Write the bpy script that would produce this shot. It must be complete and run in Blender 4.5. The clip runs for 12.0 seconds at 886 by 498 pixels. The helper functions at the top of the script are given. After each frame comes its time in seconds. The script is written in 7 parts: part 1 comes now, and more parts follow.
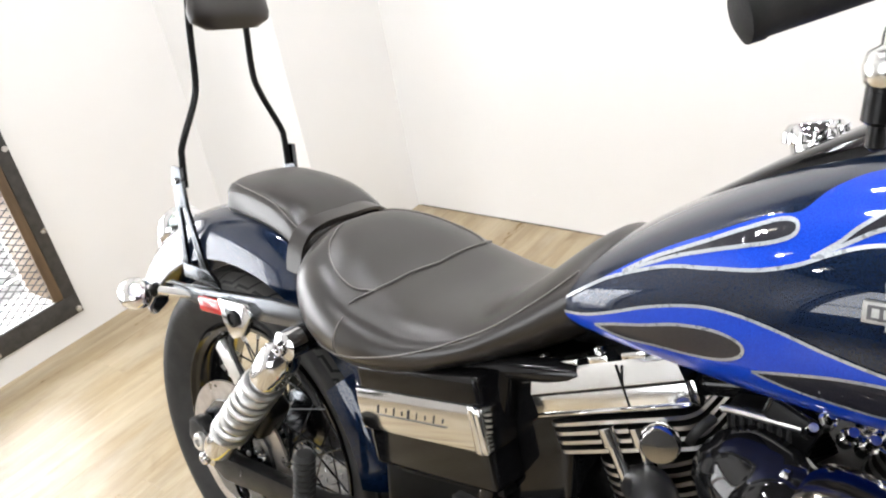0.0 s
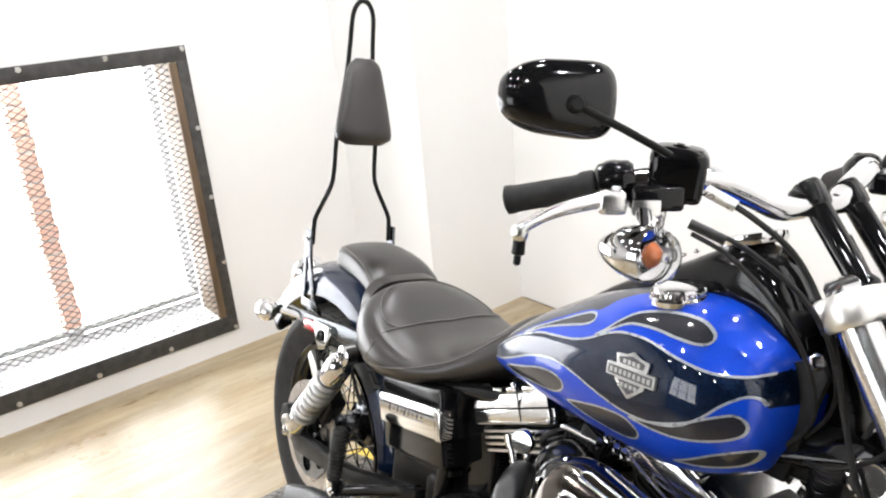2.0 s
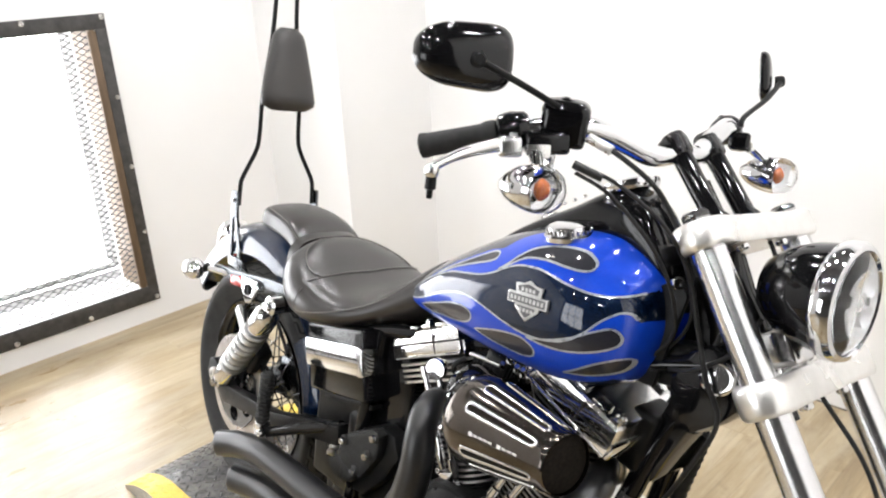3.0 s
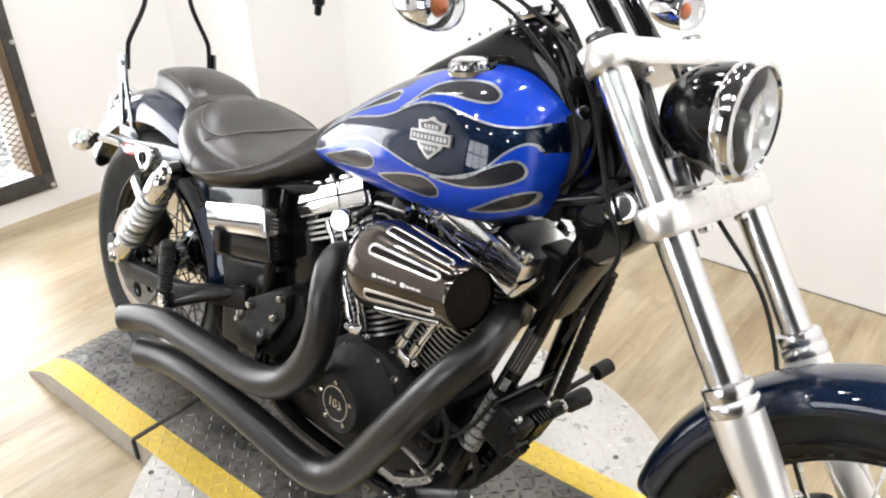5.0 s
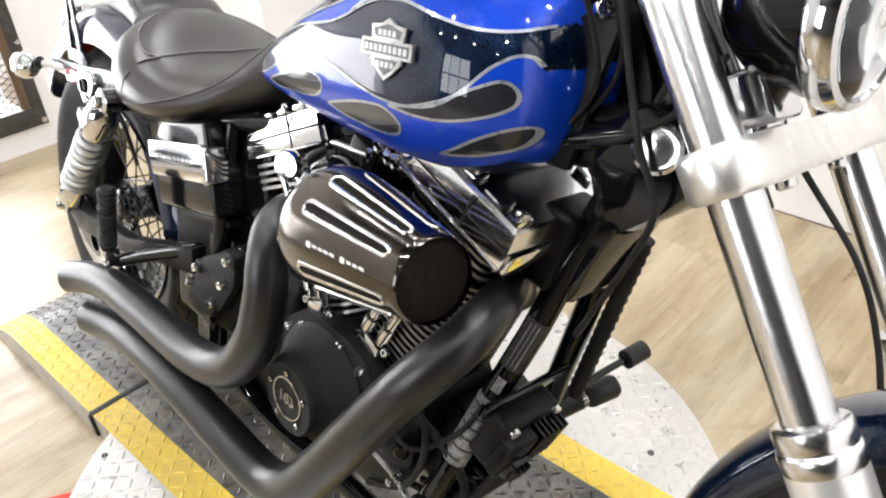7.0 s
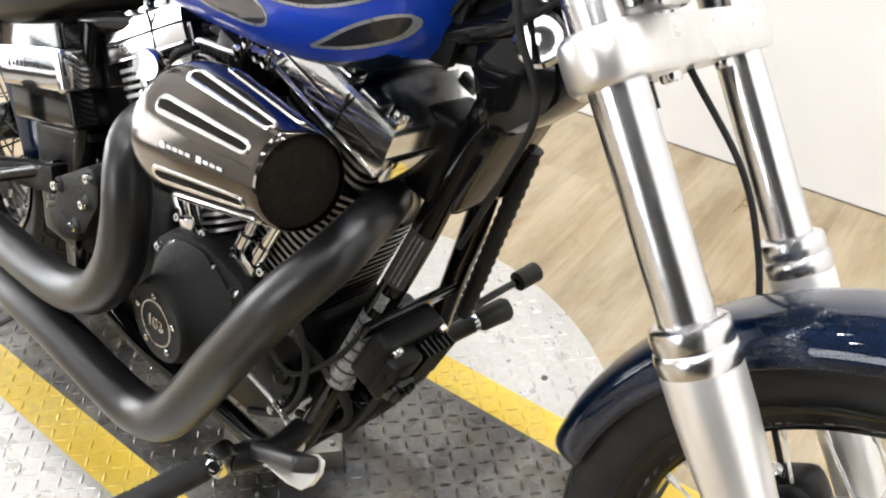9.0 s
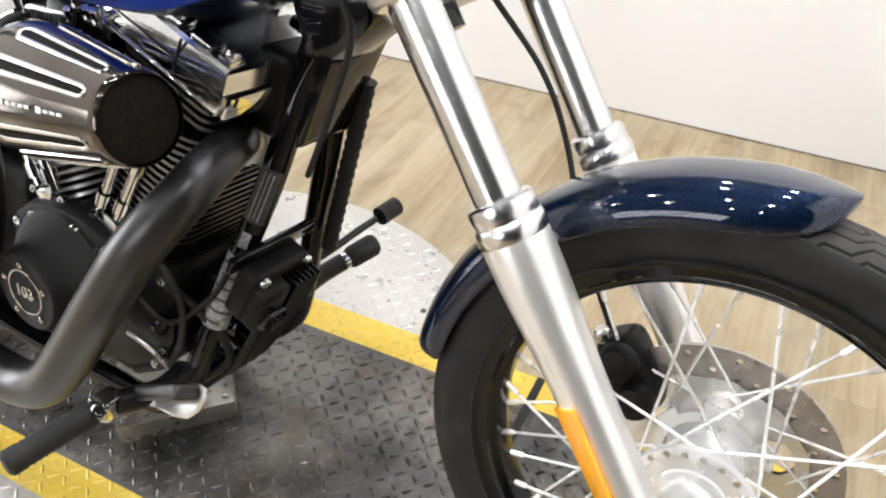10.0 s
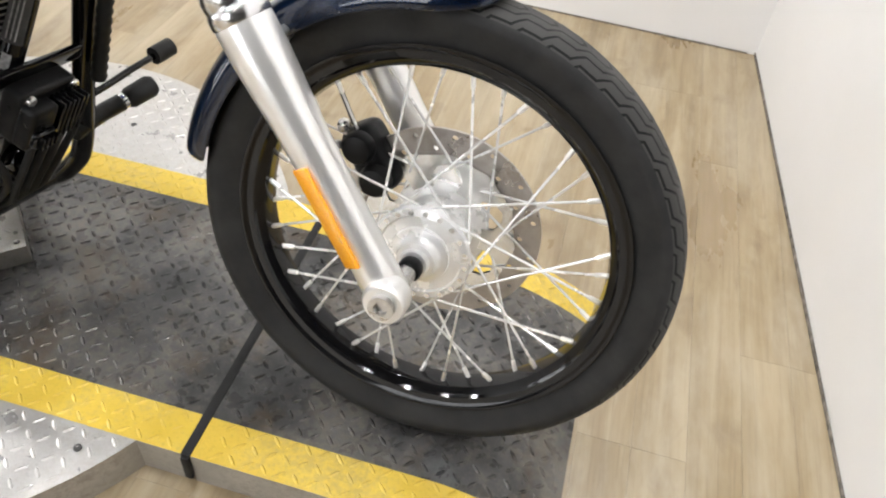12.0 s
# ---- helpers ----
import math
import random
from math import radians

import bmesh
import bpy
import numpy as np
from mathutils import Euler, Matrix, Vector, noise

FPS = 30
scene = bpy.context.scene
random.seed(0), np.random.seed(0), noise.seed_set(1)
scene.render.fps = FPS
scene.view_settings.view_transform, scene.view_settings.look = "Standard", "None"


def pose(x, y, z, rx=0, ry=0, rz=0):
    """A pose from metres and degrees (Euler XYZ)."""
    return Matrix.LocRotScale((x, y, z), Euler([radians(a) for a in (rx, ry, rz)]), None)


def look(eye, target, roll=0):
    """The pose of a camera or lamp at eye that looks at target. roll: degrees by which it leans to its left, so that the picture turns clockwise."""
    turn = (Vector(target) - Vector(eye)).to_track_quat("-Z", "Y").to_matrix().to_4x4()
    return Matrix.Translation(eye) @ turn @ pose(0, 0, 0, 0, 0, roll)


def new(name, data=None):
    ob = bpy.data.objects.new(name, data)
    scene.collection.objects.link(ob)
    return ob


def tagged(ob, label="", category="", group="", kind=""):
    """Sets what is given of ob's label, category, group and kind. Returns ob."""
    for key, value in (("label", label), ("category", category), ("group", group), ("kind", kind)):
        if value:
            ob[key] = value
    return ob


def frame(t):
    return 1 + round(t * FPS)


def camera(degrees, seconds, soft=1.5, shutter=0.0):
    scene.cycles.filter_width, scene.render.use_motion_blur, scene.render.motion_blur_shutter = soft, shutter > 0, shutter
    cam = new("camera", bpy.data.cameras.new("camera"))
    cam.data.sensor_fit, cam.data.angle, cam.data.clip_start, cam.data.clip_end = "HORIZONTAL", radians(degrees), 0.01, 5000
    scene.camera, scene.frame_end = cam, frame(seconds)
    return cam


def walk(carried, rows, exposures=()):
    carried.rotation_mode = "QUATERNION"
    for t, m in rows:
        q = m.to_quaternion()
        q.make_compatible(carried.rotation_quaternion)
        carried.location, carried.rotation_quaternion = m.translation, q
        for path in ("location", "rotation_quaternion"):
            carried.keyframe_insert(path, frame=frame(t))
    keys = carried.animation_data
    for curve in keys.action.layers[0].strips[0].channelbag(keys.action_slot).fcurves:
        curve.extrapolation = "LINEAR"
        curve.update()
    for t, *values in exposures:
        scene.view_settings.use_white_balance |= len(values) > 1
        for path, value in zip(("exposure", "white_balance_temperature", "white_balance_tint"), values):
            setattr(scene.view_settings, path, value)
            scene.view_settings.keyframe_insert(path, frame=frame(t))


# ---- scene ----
cam = camera(60.3, 12.0, soft=2.1)
PATH = [
    (0, (1.075, -0.625, 1.311), (-0.062, 0.723, 0.367), -10.9),
    (0.5, (1.274, -0.723, 1.408), (-0.102, 0.498, 0.623), -9.2),
    (1, (1.469, -0.668, 1.433), (-0.07, 0.384, 0.708), -7.2),
    (1.5, (1.574, -0.678, 1.458), (-0.018, 0.346, 0.811), -7.8),
    (2, (1.631, -0.816, 1.467), (0.141, 0.341, 0.801), -5.3),
    (2.5, (1.704, -0.896, 1.466), (0.273, 0.329, 0.795), -3.7),
    (3, (1.751, -0.922, 1.453), (0.411, 0.378, 0.736), -3.1),
    (3.2, (1.762, -0.928, 1.441), (0.445, 0.389, 0.714), -3.2),
    (4.8, (1.781, -0.909, 1.358), (0.632, 0.435, 0.423), -2.1),
    (5, (1.771, -0.901, 1.341), (0.643, 0.446, 0.386), -2.0),
    (5.5, (1.746, -0.847, 1.289), (0.598, 0.446, 0.285), -3.3),
    (6, (1.716, -0.755, 1.252), (0.534, 0.508, 0.248), -3.7),
    (6.5, (1.679, -0.672, 1.227), (0.503, 0.56, 0.178), -3.7),
    (6.7, (1.665, -0.642, 1.215), (0.487, 0.573, 0.147), -3.6),
    (8.3, (1.614, -0.551, 1.138), (0.543, 0.647, -0.052), -1.8),
    (8.5, (1.623, -0.552, 1.131), (0.587, 0.667, -0.069), -0.7),
    (9, (1.661, -0.566, 1.131), (0.714, 0.713, -0.08), 0.7),
    (9.5, (1.709, -0.596, 1.132), (0.858, 0.737, -0.093), 0.5),
    (10, (1.768, -0.628, 1.124), (1.064, 0.763, -0.129), -0.5),
    (10.5, (1.82, -0.661, 1.109), (1.286, 0.77, -0.182), 1.3),
    (11, (1.873, -0.716, 1.092), (1.431, 0.741, -0.205), 2.2),
    (11.5, (1.925, -0.769, 1.086), (1.567, 0.692, -0.232), 3.6),
    (12, (1.955, -0.789, 1.113), (1.698, 0.607, -0.296), 6.6),
]
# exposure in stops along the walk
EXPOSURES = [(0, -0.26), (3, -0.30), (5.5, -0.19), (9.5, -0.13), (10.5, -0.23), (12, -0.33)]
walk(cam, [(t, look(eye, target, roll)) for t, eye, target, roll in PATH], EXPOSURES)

# ---- world and lights ----
FLOOR_Z = -0.065
world = bpy.data.worlds.new("sky")
scene.world = world
world.use_nodes = True
sky = world.node_tree.nodes.new("ShaderNodeTexSky")
sky.sky_type, sky.sun_disc = "NISHITA", False
sky.sun_elevation, sky.sun_rotation = radians(38), radians(200)
world.node_tree.links.new(sky.outputs[0], world.node_tree.nodes["Background"].inputs[0])
world.node_tree.nodes["Background"].inputs[1].default_value = 0.12


def area_lamp(name, m, sx, sy, power, colour, disk=False):
    d = bpy.data.lights.new(name, "AREA")
    d.shape = "DISK" if disk else "RECTANGLE"
    d.size, d.size_y, d.energy, d.color = sx, sy, power, colour
    ob = new(name, d)
    ob.matrix_world = m
    return ob


DAY = (0.88, 0.95, 1.0)
WARM = (0.985, 0.985, 1.0)
# daylight in the screened window
area_lamp("daylight", look((-1.72, -0.45, 0.75), (0.5, -0.45, 0.5)), 1.85, 1.1, 9, DAY)
LAMPS = [(x, y) for y in (-2.5, -1.2, 0.15, 1.0) for x in (-0.9, 0.1, 1.1, 2.0)]
for lx, ly in LAMPS:
    area_lamp("ceiling_lamp_light", look((lx, ly, 2.70), (lx, ly, 0)), 0.10, 0.10, 7 if ly < -2 else 16 if lx > 1.5 else 9 if ly > 0.9 else 13, WARM, True)


# ---- materials ----
class Mat:
    def __init__(self, name):
        self.m = bpy.data.materials.new(name)
        self.m.use_nodes = True
        self.t = self.m.node_tree
        self.b = self.t.nodes["Principled BSDF"]

    def put(self, socket, value):
        if isinstance(value, bpy.types.NodeSocket):
            self.t.links.new(value, self.b.inputs[socket])
        else:
            self.b.inputs[socket].default_value = value
        return self

    def node(self, kind, **sockets):
        n = self.t.nodes.new(kind)
        for k, v in sockets.items():
            key = k.replace("_", " ")
            if isinstance(v, bpy.types.NodeSocket):
                self.t.links.new(v, n.inputs[key])
            else:
                n.inputs[key].default_value = v
        return n

    def coord(self, scale=(1, 1, 1)):
        c = self.t.nodes.new("ShaderNodeTexCoord")
        m = self.t.nodes.new("ShaderNodeMapping")
        m.inputs["Scale"].default_value = scale
        self.t.links.new(c.outputs["Object"], m.inputs["Vector"])
        return m.outputs[0]

    def noise(self, scale, detail=4, stretch=(1, 1, 1), rough=0.55):
        return self.node("ShaderNodeTexNoise", Vector=self.coord(stretch), Scale=scale, Detail=detail, Roughness=rough).outputs[0]

    def ramp(self, fac, stops):
        n = self.t.nodes.new("ShaderNodeValToRGB")
        self.t.links.new(fac, n.inputs[0])
        e = n.color_ramp.elements
        while len(e) < len(stops):
            e.new(0.5)
        for k, (p, c) in enumerate(stops):
            e[k].position, e[k].color = p, (*c, 1) if len(c) == 3 else c
        return n.outputs[0]

    def grey(self, fac, a, b, lo=0.3, hi=0.7):
        n = self.t.nodes.new("ShaderNodeMapRange")
        self.t.links.new(fac, n.inputs[0])
        for k, v in zip((1, 2, 3, 4), (lo, hi, a, b)):
            n.inputs[k].default_value = v
        return n.outputs[0]

    def bump(self, height, strength, distance):
        n = self.node("ShaderNodeBump", Strength=strength, Distance=distance, Height=height)
        self.t.links.new(n.outputs[0], self.b.inputs["Normal"])
        return self

    def mix(self, fac, a, b):
        n = self.t.nodes.new("ShaderNodeMix")
        n.data_type = "RGBA"
        for k, v in ((0, fac), (6, a), (7, b)):
            if isinstance(v, bpy.types.NodeSocket):
                self.t.links.new(v, n.inputs[k])
            else:
                n.inputs[k].default_value = v if k == 0 else (*v, 1)
        return n.outputs[2]

    def math(self, op, a, b=0.0, c=0.0):
        n = self.t.nodes.new("ShaderNodeMath")
        n.operation = op
        for k, v in enumerate((a, b, c)):
            if isinstance(v, bpy.types.NodeSocket):
                self.t.links.new(v, n.inputs[k])
            else:
                n.inputs[k].default_value = v
        return n.outputs[0]


def simple(name, a, b, rough, metal=0.0, scale=40, rvar=0.08, bump=0.0, bscale=300, coat=0.0, stretch=(1, 1, 1), spec=0.5):
    """Colour and roughness that vary between two values, with fine relief."""
    k = Mat(name)
    n = k.noise(scale, 5, stretch)
    k.put("Base Color", k.ramp(n, [(0.3, a), (0.7, b)]))
    k.put("Roughness", k.grey(k.noise(scale * 0.35, 4), max(0.02, rough - rvar), min(1, rough + rvar)))
    k.put("Metallic", metal).put("Specular IOR Level", spec)
    if coat:
        k.put("Coat Weight", coat).put("Coat Roughness", 0.03)
    if bump:
        k.bump(k.noise(bscale, 2), bump, 0.002)
    return k.m


CHROME = simple("chrome", (0.66, 0.66, 0.67), (0.72, 0.72, 0.72), 0.085, 1.0, 12, 0.03)
ROCKER = simple("rocker_chrome", (0.80, 0.80, 0.79), (0.86, 0.86, 0.85), 0.14, 1.0, 20, 0.05)
POLISHED = simple("polished_aluminium", (0.72, 0.72, 0.71), (0.82, 0.82, 0.80), 0.22, 1.0, 30, 0.06, stretch=(1, 1, 0.2))
SATIN_SILVER = simple("satin_silver", (0.52, 0.52, 0.51), (0.62, 0.62, 0.61), 0.36, 1.0, 60, 0.08)
# fin edges of the front cylinder, set darker than the rear ones
FIN_EDGE = simple("dark_machined_edge", (0.16, 0.16, 0.155), (0.24, 0.24, 0.235), 0.42, 1.0, 60, 0.08)
TREE_METAL = simple("polished_casting", (0.72, 0.705, 0.675), (0.79, 0.775, 0.745), 0.3, 0.85, 40, 0.05, coat=0.4)
SMOKE_CHROME = simple("black_chrome", (0.095, 0.083, 0.073), (0.130, 0.115, 0.102), 0.12, 1.0, 14, 0.03)
FORK_CHROME = simple("fork_tube_chrome", (0.70, 0.695, 0.70), (0.76, 0.755, 0.76), 0.21, 1.0, 12, 0.04)
FORK_ALLOY = simple("polished_fork_alloy", (0.84, 0.83, 0.81), (0.90, 0.89, 0.87), 0.33, 0.75, 30, 0.05, coat=0.3, stretch=(1, 1, 0.2))
HUB_ALLOY = simple("bright_hub_alloy", (0.86, 0.86, 0.85), (0.92, 0.92, 0.91), 0.26, 0.45, 40, 0.06, coat=0.5)
REFLECTOR = simple("satin_reflector", (0.88, 0.88, 0.88), (0.93, 0.93, 0.93), 0.42, 0.25, 60, 0.06)
BLACK_GLOSS = simple("gloss_black_paint", (0.003, 0.003, 0.0035), (0.006, 0.006, 0.0065), 0.07, 0.0, 20, 0.03, spec=0.36)
BLACK_SATIN = simple("satin_black_paint", (0.0035, 0.0035, 0.0037), (0.007, 0.007, 0.0072), 0.36, 0.0, 60, 0.1, 0.1, 500, spec=0.18)
WRINKLE = simple("wrinkle_black", (0.005, 0.005, 0.005), (0.012, 0.0118, 0.0115), 0.55, 0.0, 500, 0.1, 0.6, 900, spec=0.3)
EXHAUST = simple("satin_black_ceramic", (0.008, 0.008, 0.0088), (0.0135, 0.0133, 0.0138), 0.32, 0.0, 18, 0.06, 0.08, 600, spec=0.55)
RUBBER = simple("rubber", (0.009, 0.009, 0.009), (0.018, 0.018, 0.0175), 0.62, 0.0, 50, 0.1, 0.15, 400, spec=0.3)
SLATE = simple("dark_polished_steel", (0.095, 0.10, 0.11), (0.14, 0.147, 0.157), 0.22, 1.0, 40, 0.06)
PLASTIC = simple("black_plastic", (0.012, 0.012, 0.012), (0.02, 0.02, 0.02), 0.33, 0.0, 80, 0.08, 0.08, 700)
DARK_HOLE = simple("dark_mesh", (0.006, 0.005, 0.004), (0.014, 0.011, 0.008), 0.8, 0.0, 200, 0.05, spec=0.08)
STEEL = simple("zinc_steel", (0.55, 0.54, 0.52), (0.68, 0.67, 0.65), 0.3, 1.0, 90, 0.1)
DISC_STEEL = simple("brushed_disc_steel", (0.36, 0.33, 0.30), (0.46, 0.43, 0.40), 0.34, 0.8, 60, 0.1)
NAVY = Mat("navy_metallic_paint")
NAVY.put("Base Color", NAVY.ramp(NAVY.noise(900, 2), [(0.35, (0.0008, 0.0050, 0.018)), (0.75, (0.0020, 0.0130, 0.044))]))
NAVY.put("Metallic", 0.55).put("Roughness", 0.35).put("Specular IOR Level", 0.1).put("Coat Weight", 1.0).put("Coat Roughness", 0.012).put("Coat IOR", 1.55)
NAVY = NAVY.m
BLUE = Mat("bright_blue_paint")
BLUE.put("Base Color", BLUE.ramp(BLUE.noise(900, 2), [(0.3, (0.0018, 0.030, 0.37)), (0.75, (0.005, 0.072, 0.62))]))
BLUE.put("Metallic", 0.1).put("Roughness", 0.35).put("Specular IOR Level", 0.1).put("Coat Weight", 1.0).put("Coat Roughness", 0.012).put("Coat IOR", 1.5)
BLUE = BLUE.m
CHARCOAL = Mat("charcoal_paint")
CHARCOAL.put("Base Color", CHARCOAL.ramp(CHARCOAL.noise(900, 2), [(0.3, (0.010, 0.010, 0.014)), (0.75, (0.024, 0.024, 0.032))]))
CHARCOAL.put("Metallic", 0.0).put("Roughness", 0.4).put("Specular IOR Level", 0.1).put("Coat Weight", 1.0).put("Coat Roughness", 0.03)
CHARCOAL = CHARCOAL.m
PINSTRIPE = simple("silver_pinstripe", (0.30, 0.33, 0.36), (0.42, 0.45, 0.48), 0.3, 0.4, 400, 0.05, coat=1.0)
PEWTER = simple("pewter", (0.34, 0.34, 0.33), (0.46, 0.46, 0.45), 0.34, 0.9, 300, 0.1, 0.2, 700)
BADGE_DARK = simple("badge_enamel", (0.06, 0.06, 0.065), (0.10, 0.10, 0.105), 0.4, 0.5, 200)


def leather():
    k = Mat("black_leather")
    big = k.noise(7, 4)
    vor = k.node("ShaderNodeTexVoronoi", Vector=k.coord(), Scale=520).outputs["Distance"]
    k.put("Base Color", k.ramp(big, [(0.3, (0.008, 0.0062, 0.0051)), (0.7, (0.016, 0.0127, 0.0104))]))
    k.put("Roughness", k.grey(k.noise(9, 2), 0.28, 0.35))
    k.put("Specular IOR Level", 0.75)
    k.bump(k.math("ADD", k.math("MULTIPLY", vor, 0.5), k.math("MULTIPLY", k.noise(22, 2), 0.05)), 0.10, 0.0012)
    return k.m


LEATHER = leather()
THREAD = simple("stitching_thread", (0.20, 0.19, 0.18), (0.30, 0.28, 0.27), 0.8, 0, 900)
AMBER = simple("amber_reflector", (0.92, 0.36, 0.010), (0.98, 0.44, 0.018), 0.18, 0, 200, 0.05, coat=0.6)
AMBER_LENS = simple("amber_lens", (0.30, 0.075, 0.02), (0.44, 0.13, 0.045), 0.15, 0, 120, 0.04, coat=0.8)
RED_LENS = simple("red_reflector", (0.40, 0.01, 0.012), (0.55, 0.02, 0.02), 0.15, 0, 200, 0.05, coat=0.8)
RED_PLASTIC = simple("red_plastic", (0.60, 0.03, 0.02), (0.75, 0.05, 0.03), 0.45, 0, 60)
LABEL = simple("worn_label", (0.10, 0.10, 0.098), (0.40, 0.39, 0.38), 0.5, 0, 130)
LABEL_INK = simple("label_ink", (0.02, 0.02, 0.02), (0.05, 0.05, 0.05), 0.5, 0, 60)
WHITE_MARK = simple("pale_lettering", (0.55, 0.54, 0.52), (0.7, 0.69, 0.67), 0.4, 0.3, 90)
LENS_PALE = simple("pale_clear_plastic", (0.62, 0.62, 0.60), (0.80, 0.80, 0.78), 0.08, 0.35, 90, 0.03, coat=0.8)
CLEAR = Mat("clear_glass")
CLEAR.put("Base Color", (0.96, 0.97, 0.98, 1)).put("Transmission Weight", 1.0).put("Roughness", CLEAR.grey(CLEAR.noise(80), 0.01, 0.05)).put("IOR", 1.45)
CLEAR = CLEAR.m
MIRROR = Mat("mirror_glass")
MIRROR.put("Base Color", (0.9, 0.9, 0.9, 1)).put("Metallic", 1.0).put("Roughness", 0.02)
MIRROR = MIRROR.m


def tyre_material(name, grooves):
    """Rubber with zigzag grooves on the crown; u runs round the wheel, v across the profile."""
    k = Mat(name)
    uv = k.t.nodes.new("ShaderNodeUVMap")
    sep = k.node("ShaderNodeSeparateXYZ", Vector=uv.outputs[0])
    u, v = sep.outputs[0], sep.outputs[1]
    side = k.math("ABSOLUTE", k.math("SUBTRACT", v, 0.5))
    # stepped grooves: a run along the wheel, then a slanting step across it
    turn = k.math("MULTIPLY", u, grooves)
    part_turn = k.math("FRACT", turn)
    step = k.math("MINIMUM", k.math("MAXIMUM", k.math("DIVIDE", k.math("SUBTRACT", part_turn, 0.52), 0.36), 0.0), 1.0)
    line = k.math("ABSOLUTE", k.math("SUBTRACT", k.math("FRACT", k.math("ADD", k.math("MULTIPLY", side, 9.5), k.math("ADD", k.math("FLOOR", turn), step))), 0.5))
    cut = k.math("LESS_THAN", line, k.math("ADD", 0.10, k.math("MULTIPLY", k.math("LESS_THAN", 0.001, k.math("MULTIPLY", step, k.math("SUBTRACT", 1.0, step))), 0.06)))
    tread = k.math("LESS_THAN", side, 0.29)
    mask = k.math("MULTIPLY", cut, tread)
    dust = k.ramp(k.noise(22, 5), [(0.3, (0.015, 0.015, 0.0155)), (0.75, (0.032, 0.032, 0.032))])
    lifted = k.mix(tread, (0.02, 0.02, 0.02), (0.046, 0.045, 0.043))
    k.t.links.new(dust, lifted.node.inputs[6])
    # shade inside the grooves is painted near black, on top of the relief
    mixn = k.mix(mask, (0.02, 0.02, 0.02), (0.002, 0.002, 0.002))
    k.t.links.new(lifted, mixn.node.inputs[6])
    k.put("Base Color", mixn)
    k.put("Roughness", k.grey(k.noise(15), 0.55, 0.72)).put("Specular IOR Level", 0.25)
    h = k.math("SUBTRACT", k.math("MULTIPLY", k.noise(160, 3), 0.12), mask)
    k.bump(h, 0.9, 0.003)
    return k.m


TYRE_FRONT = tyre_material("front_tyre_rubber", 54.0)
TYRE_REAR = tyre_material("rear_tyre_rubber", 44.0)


def paint_on_plate(name, a, b, rough, metal, wear, rust=0.0):
    """Paint or bare metal on tread plate, with scuffs that show dirt."""
    k = Mat(name)
    n = k.noise(5, 6, rough=0.65)
    fine = k.noise(70, 5, rough=0.7)
    col = k.ramp(n, [(0.36, a), (0.64, b)])
    dirt = k.ramp(k.math("MULTIPLY", n, fine), [(0.23, (0, 0, 0)), (0.36, (1, 1, 1))])
    out = k.mix(0.0, a, wear)
    k.t.links.new(col, out.node.inputs[6])
    k.t.links.new(k.math("MULTIPLY", dirt, 0.65), out.node.inputs[0])
    grime = k.mix(k.grey(k.noise(150, 6, rough=0.75), 0.0, 0.4, 0.54, 0.70), a, tuple(q * 0.4 for q in a))
    k.t.links.new(out, grime.node.inputs[6])
    stain = k.mix(k.grey(k.noise(7.5, 6, rough=0.7), 0.0, rust, 0.52, 0.66), a, tuple(q * c for q, c in zip(wear, (0.42, 0.33, 0.22))))
    k.t.links.new(grime, stain.node.inputs[6])
    k.put("Base Color", stain)
    k.put("Roughness", k.grey(k.noise(28, 5), rough - 0.14, rough + 0.14))
    k.put("Metallic", metal)
    k.bump(k.noise(260, 4), 0.25, 0.002)
    return k.m


DECK_GREY = paint_on_plate("grey_deck_paint", (0.034, 0.034, 0.034), (0.155, 0.151, 0.145), 0.33, 0.2, (0.21, 0.185, 0.15), 0.7)
DECK_YELLOW = paint_on_plate("yellow_deck_paint", (0.68, 0.47, 0.050), (0.78, 0.57, 0.085), 0.44, 0.0, (0.52, 0.38, 0.11))
DECK_SILVER = paint_on_plate("bare_tread_plate", (0.50, 0.487, 0.465), (0.61, 0.597, 0.575), 0.38, 0.5, (0.46, 0.43, 0.39))
# worn grey paint, darkened to carry the shading on the raised bars
WORN_BAR_SHADE = paint_on_plate("worn_shaded_bar_paint", (0.018, 0.018, 0.018), (0.095, 0.093, 0.090), 0.26, 0.3, (0.20, 0.18, 0.15), 0.6)
BLOCK_PLATE = paint_on_plate("scuffed_tread_plate", (0.20, 0.19, 0.17), (0.42, 0.40, 0.37), 0.34, 0.6, (0.30, 0.26, 0.20), 0.4)
SKIRT = paint_on_plate("plate_edge", (0.36, 0.34, 0.30), (0.52, 0.49, 0.44), 0.5, 0.3, (0.25, 0.22, 0.18))


def wall_paint():
    k = Mat("white_wall_paint")
    k.put("Base Color", k.ramp(k.noise(1.2, 5), [(0.3, (0.80, 0.793, 0.783)), (0.7, (0.84, 0.835, 0.828))]))
    k.put("Roughness", k.grey(k.noise(6), 0.5, 0.7))
    k.bump(k.noise(140, 4), 0.12, 0.002)
    return k.m


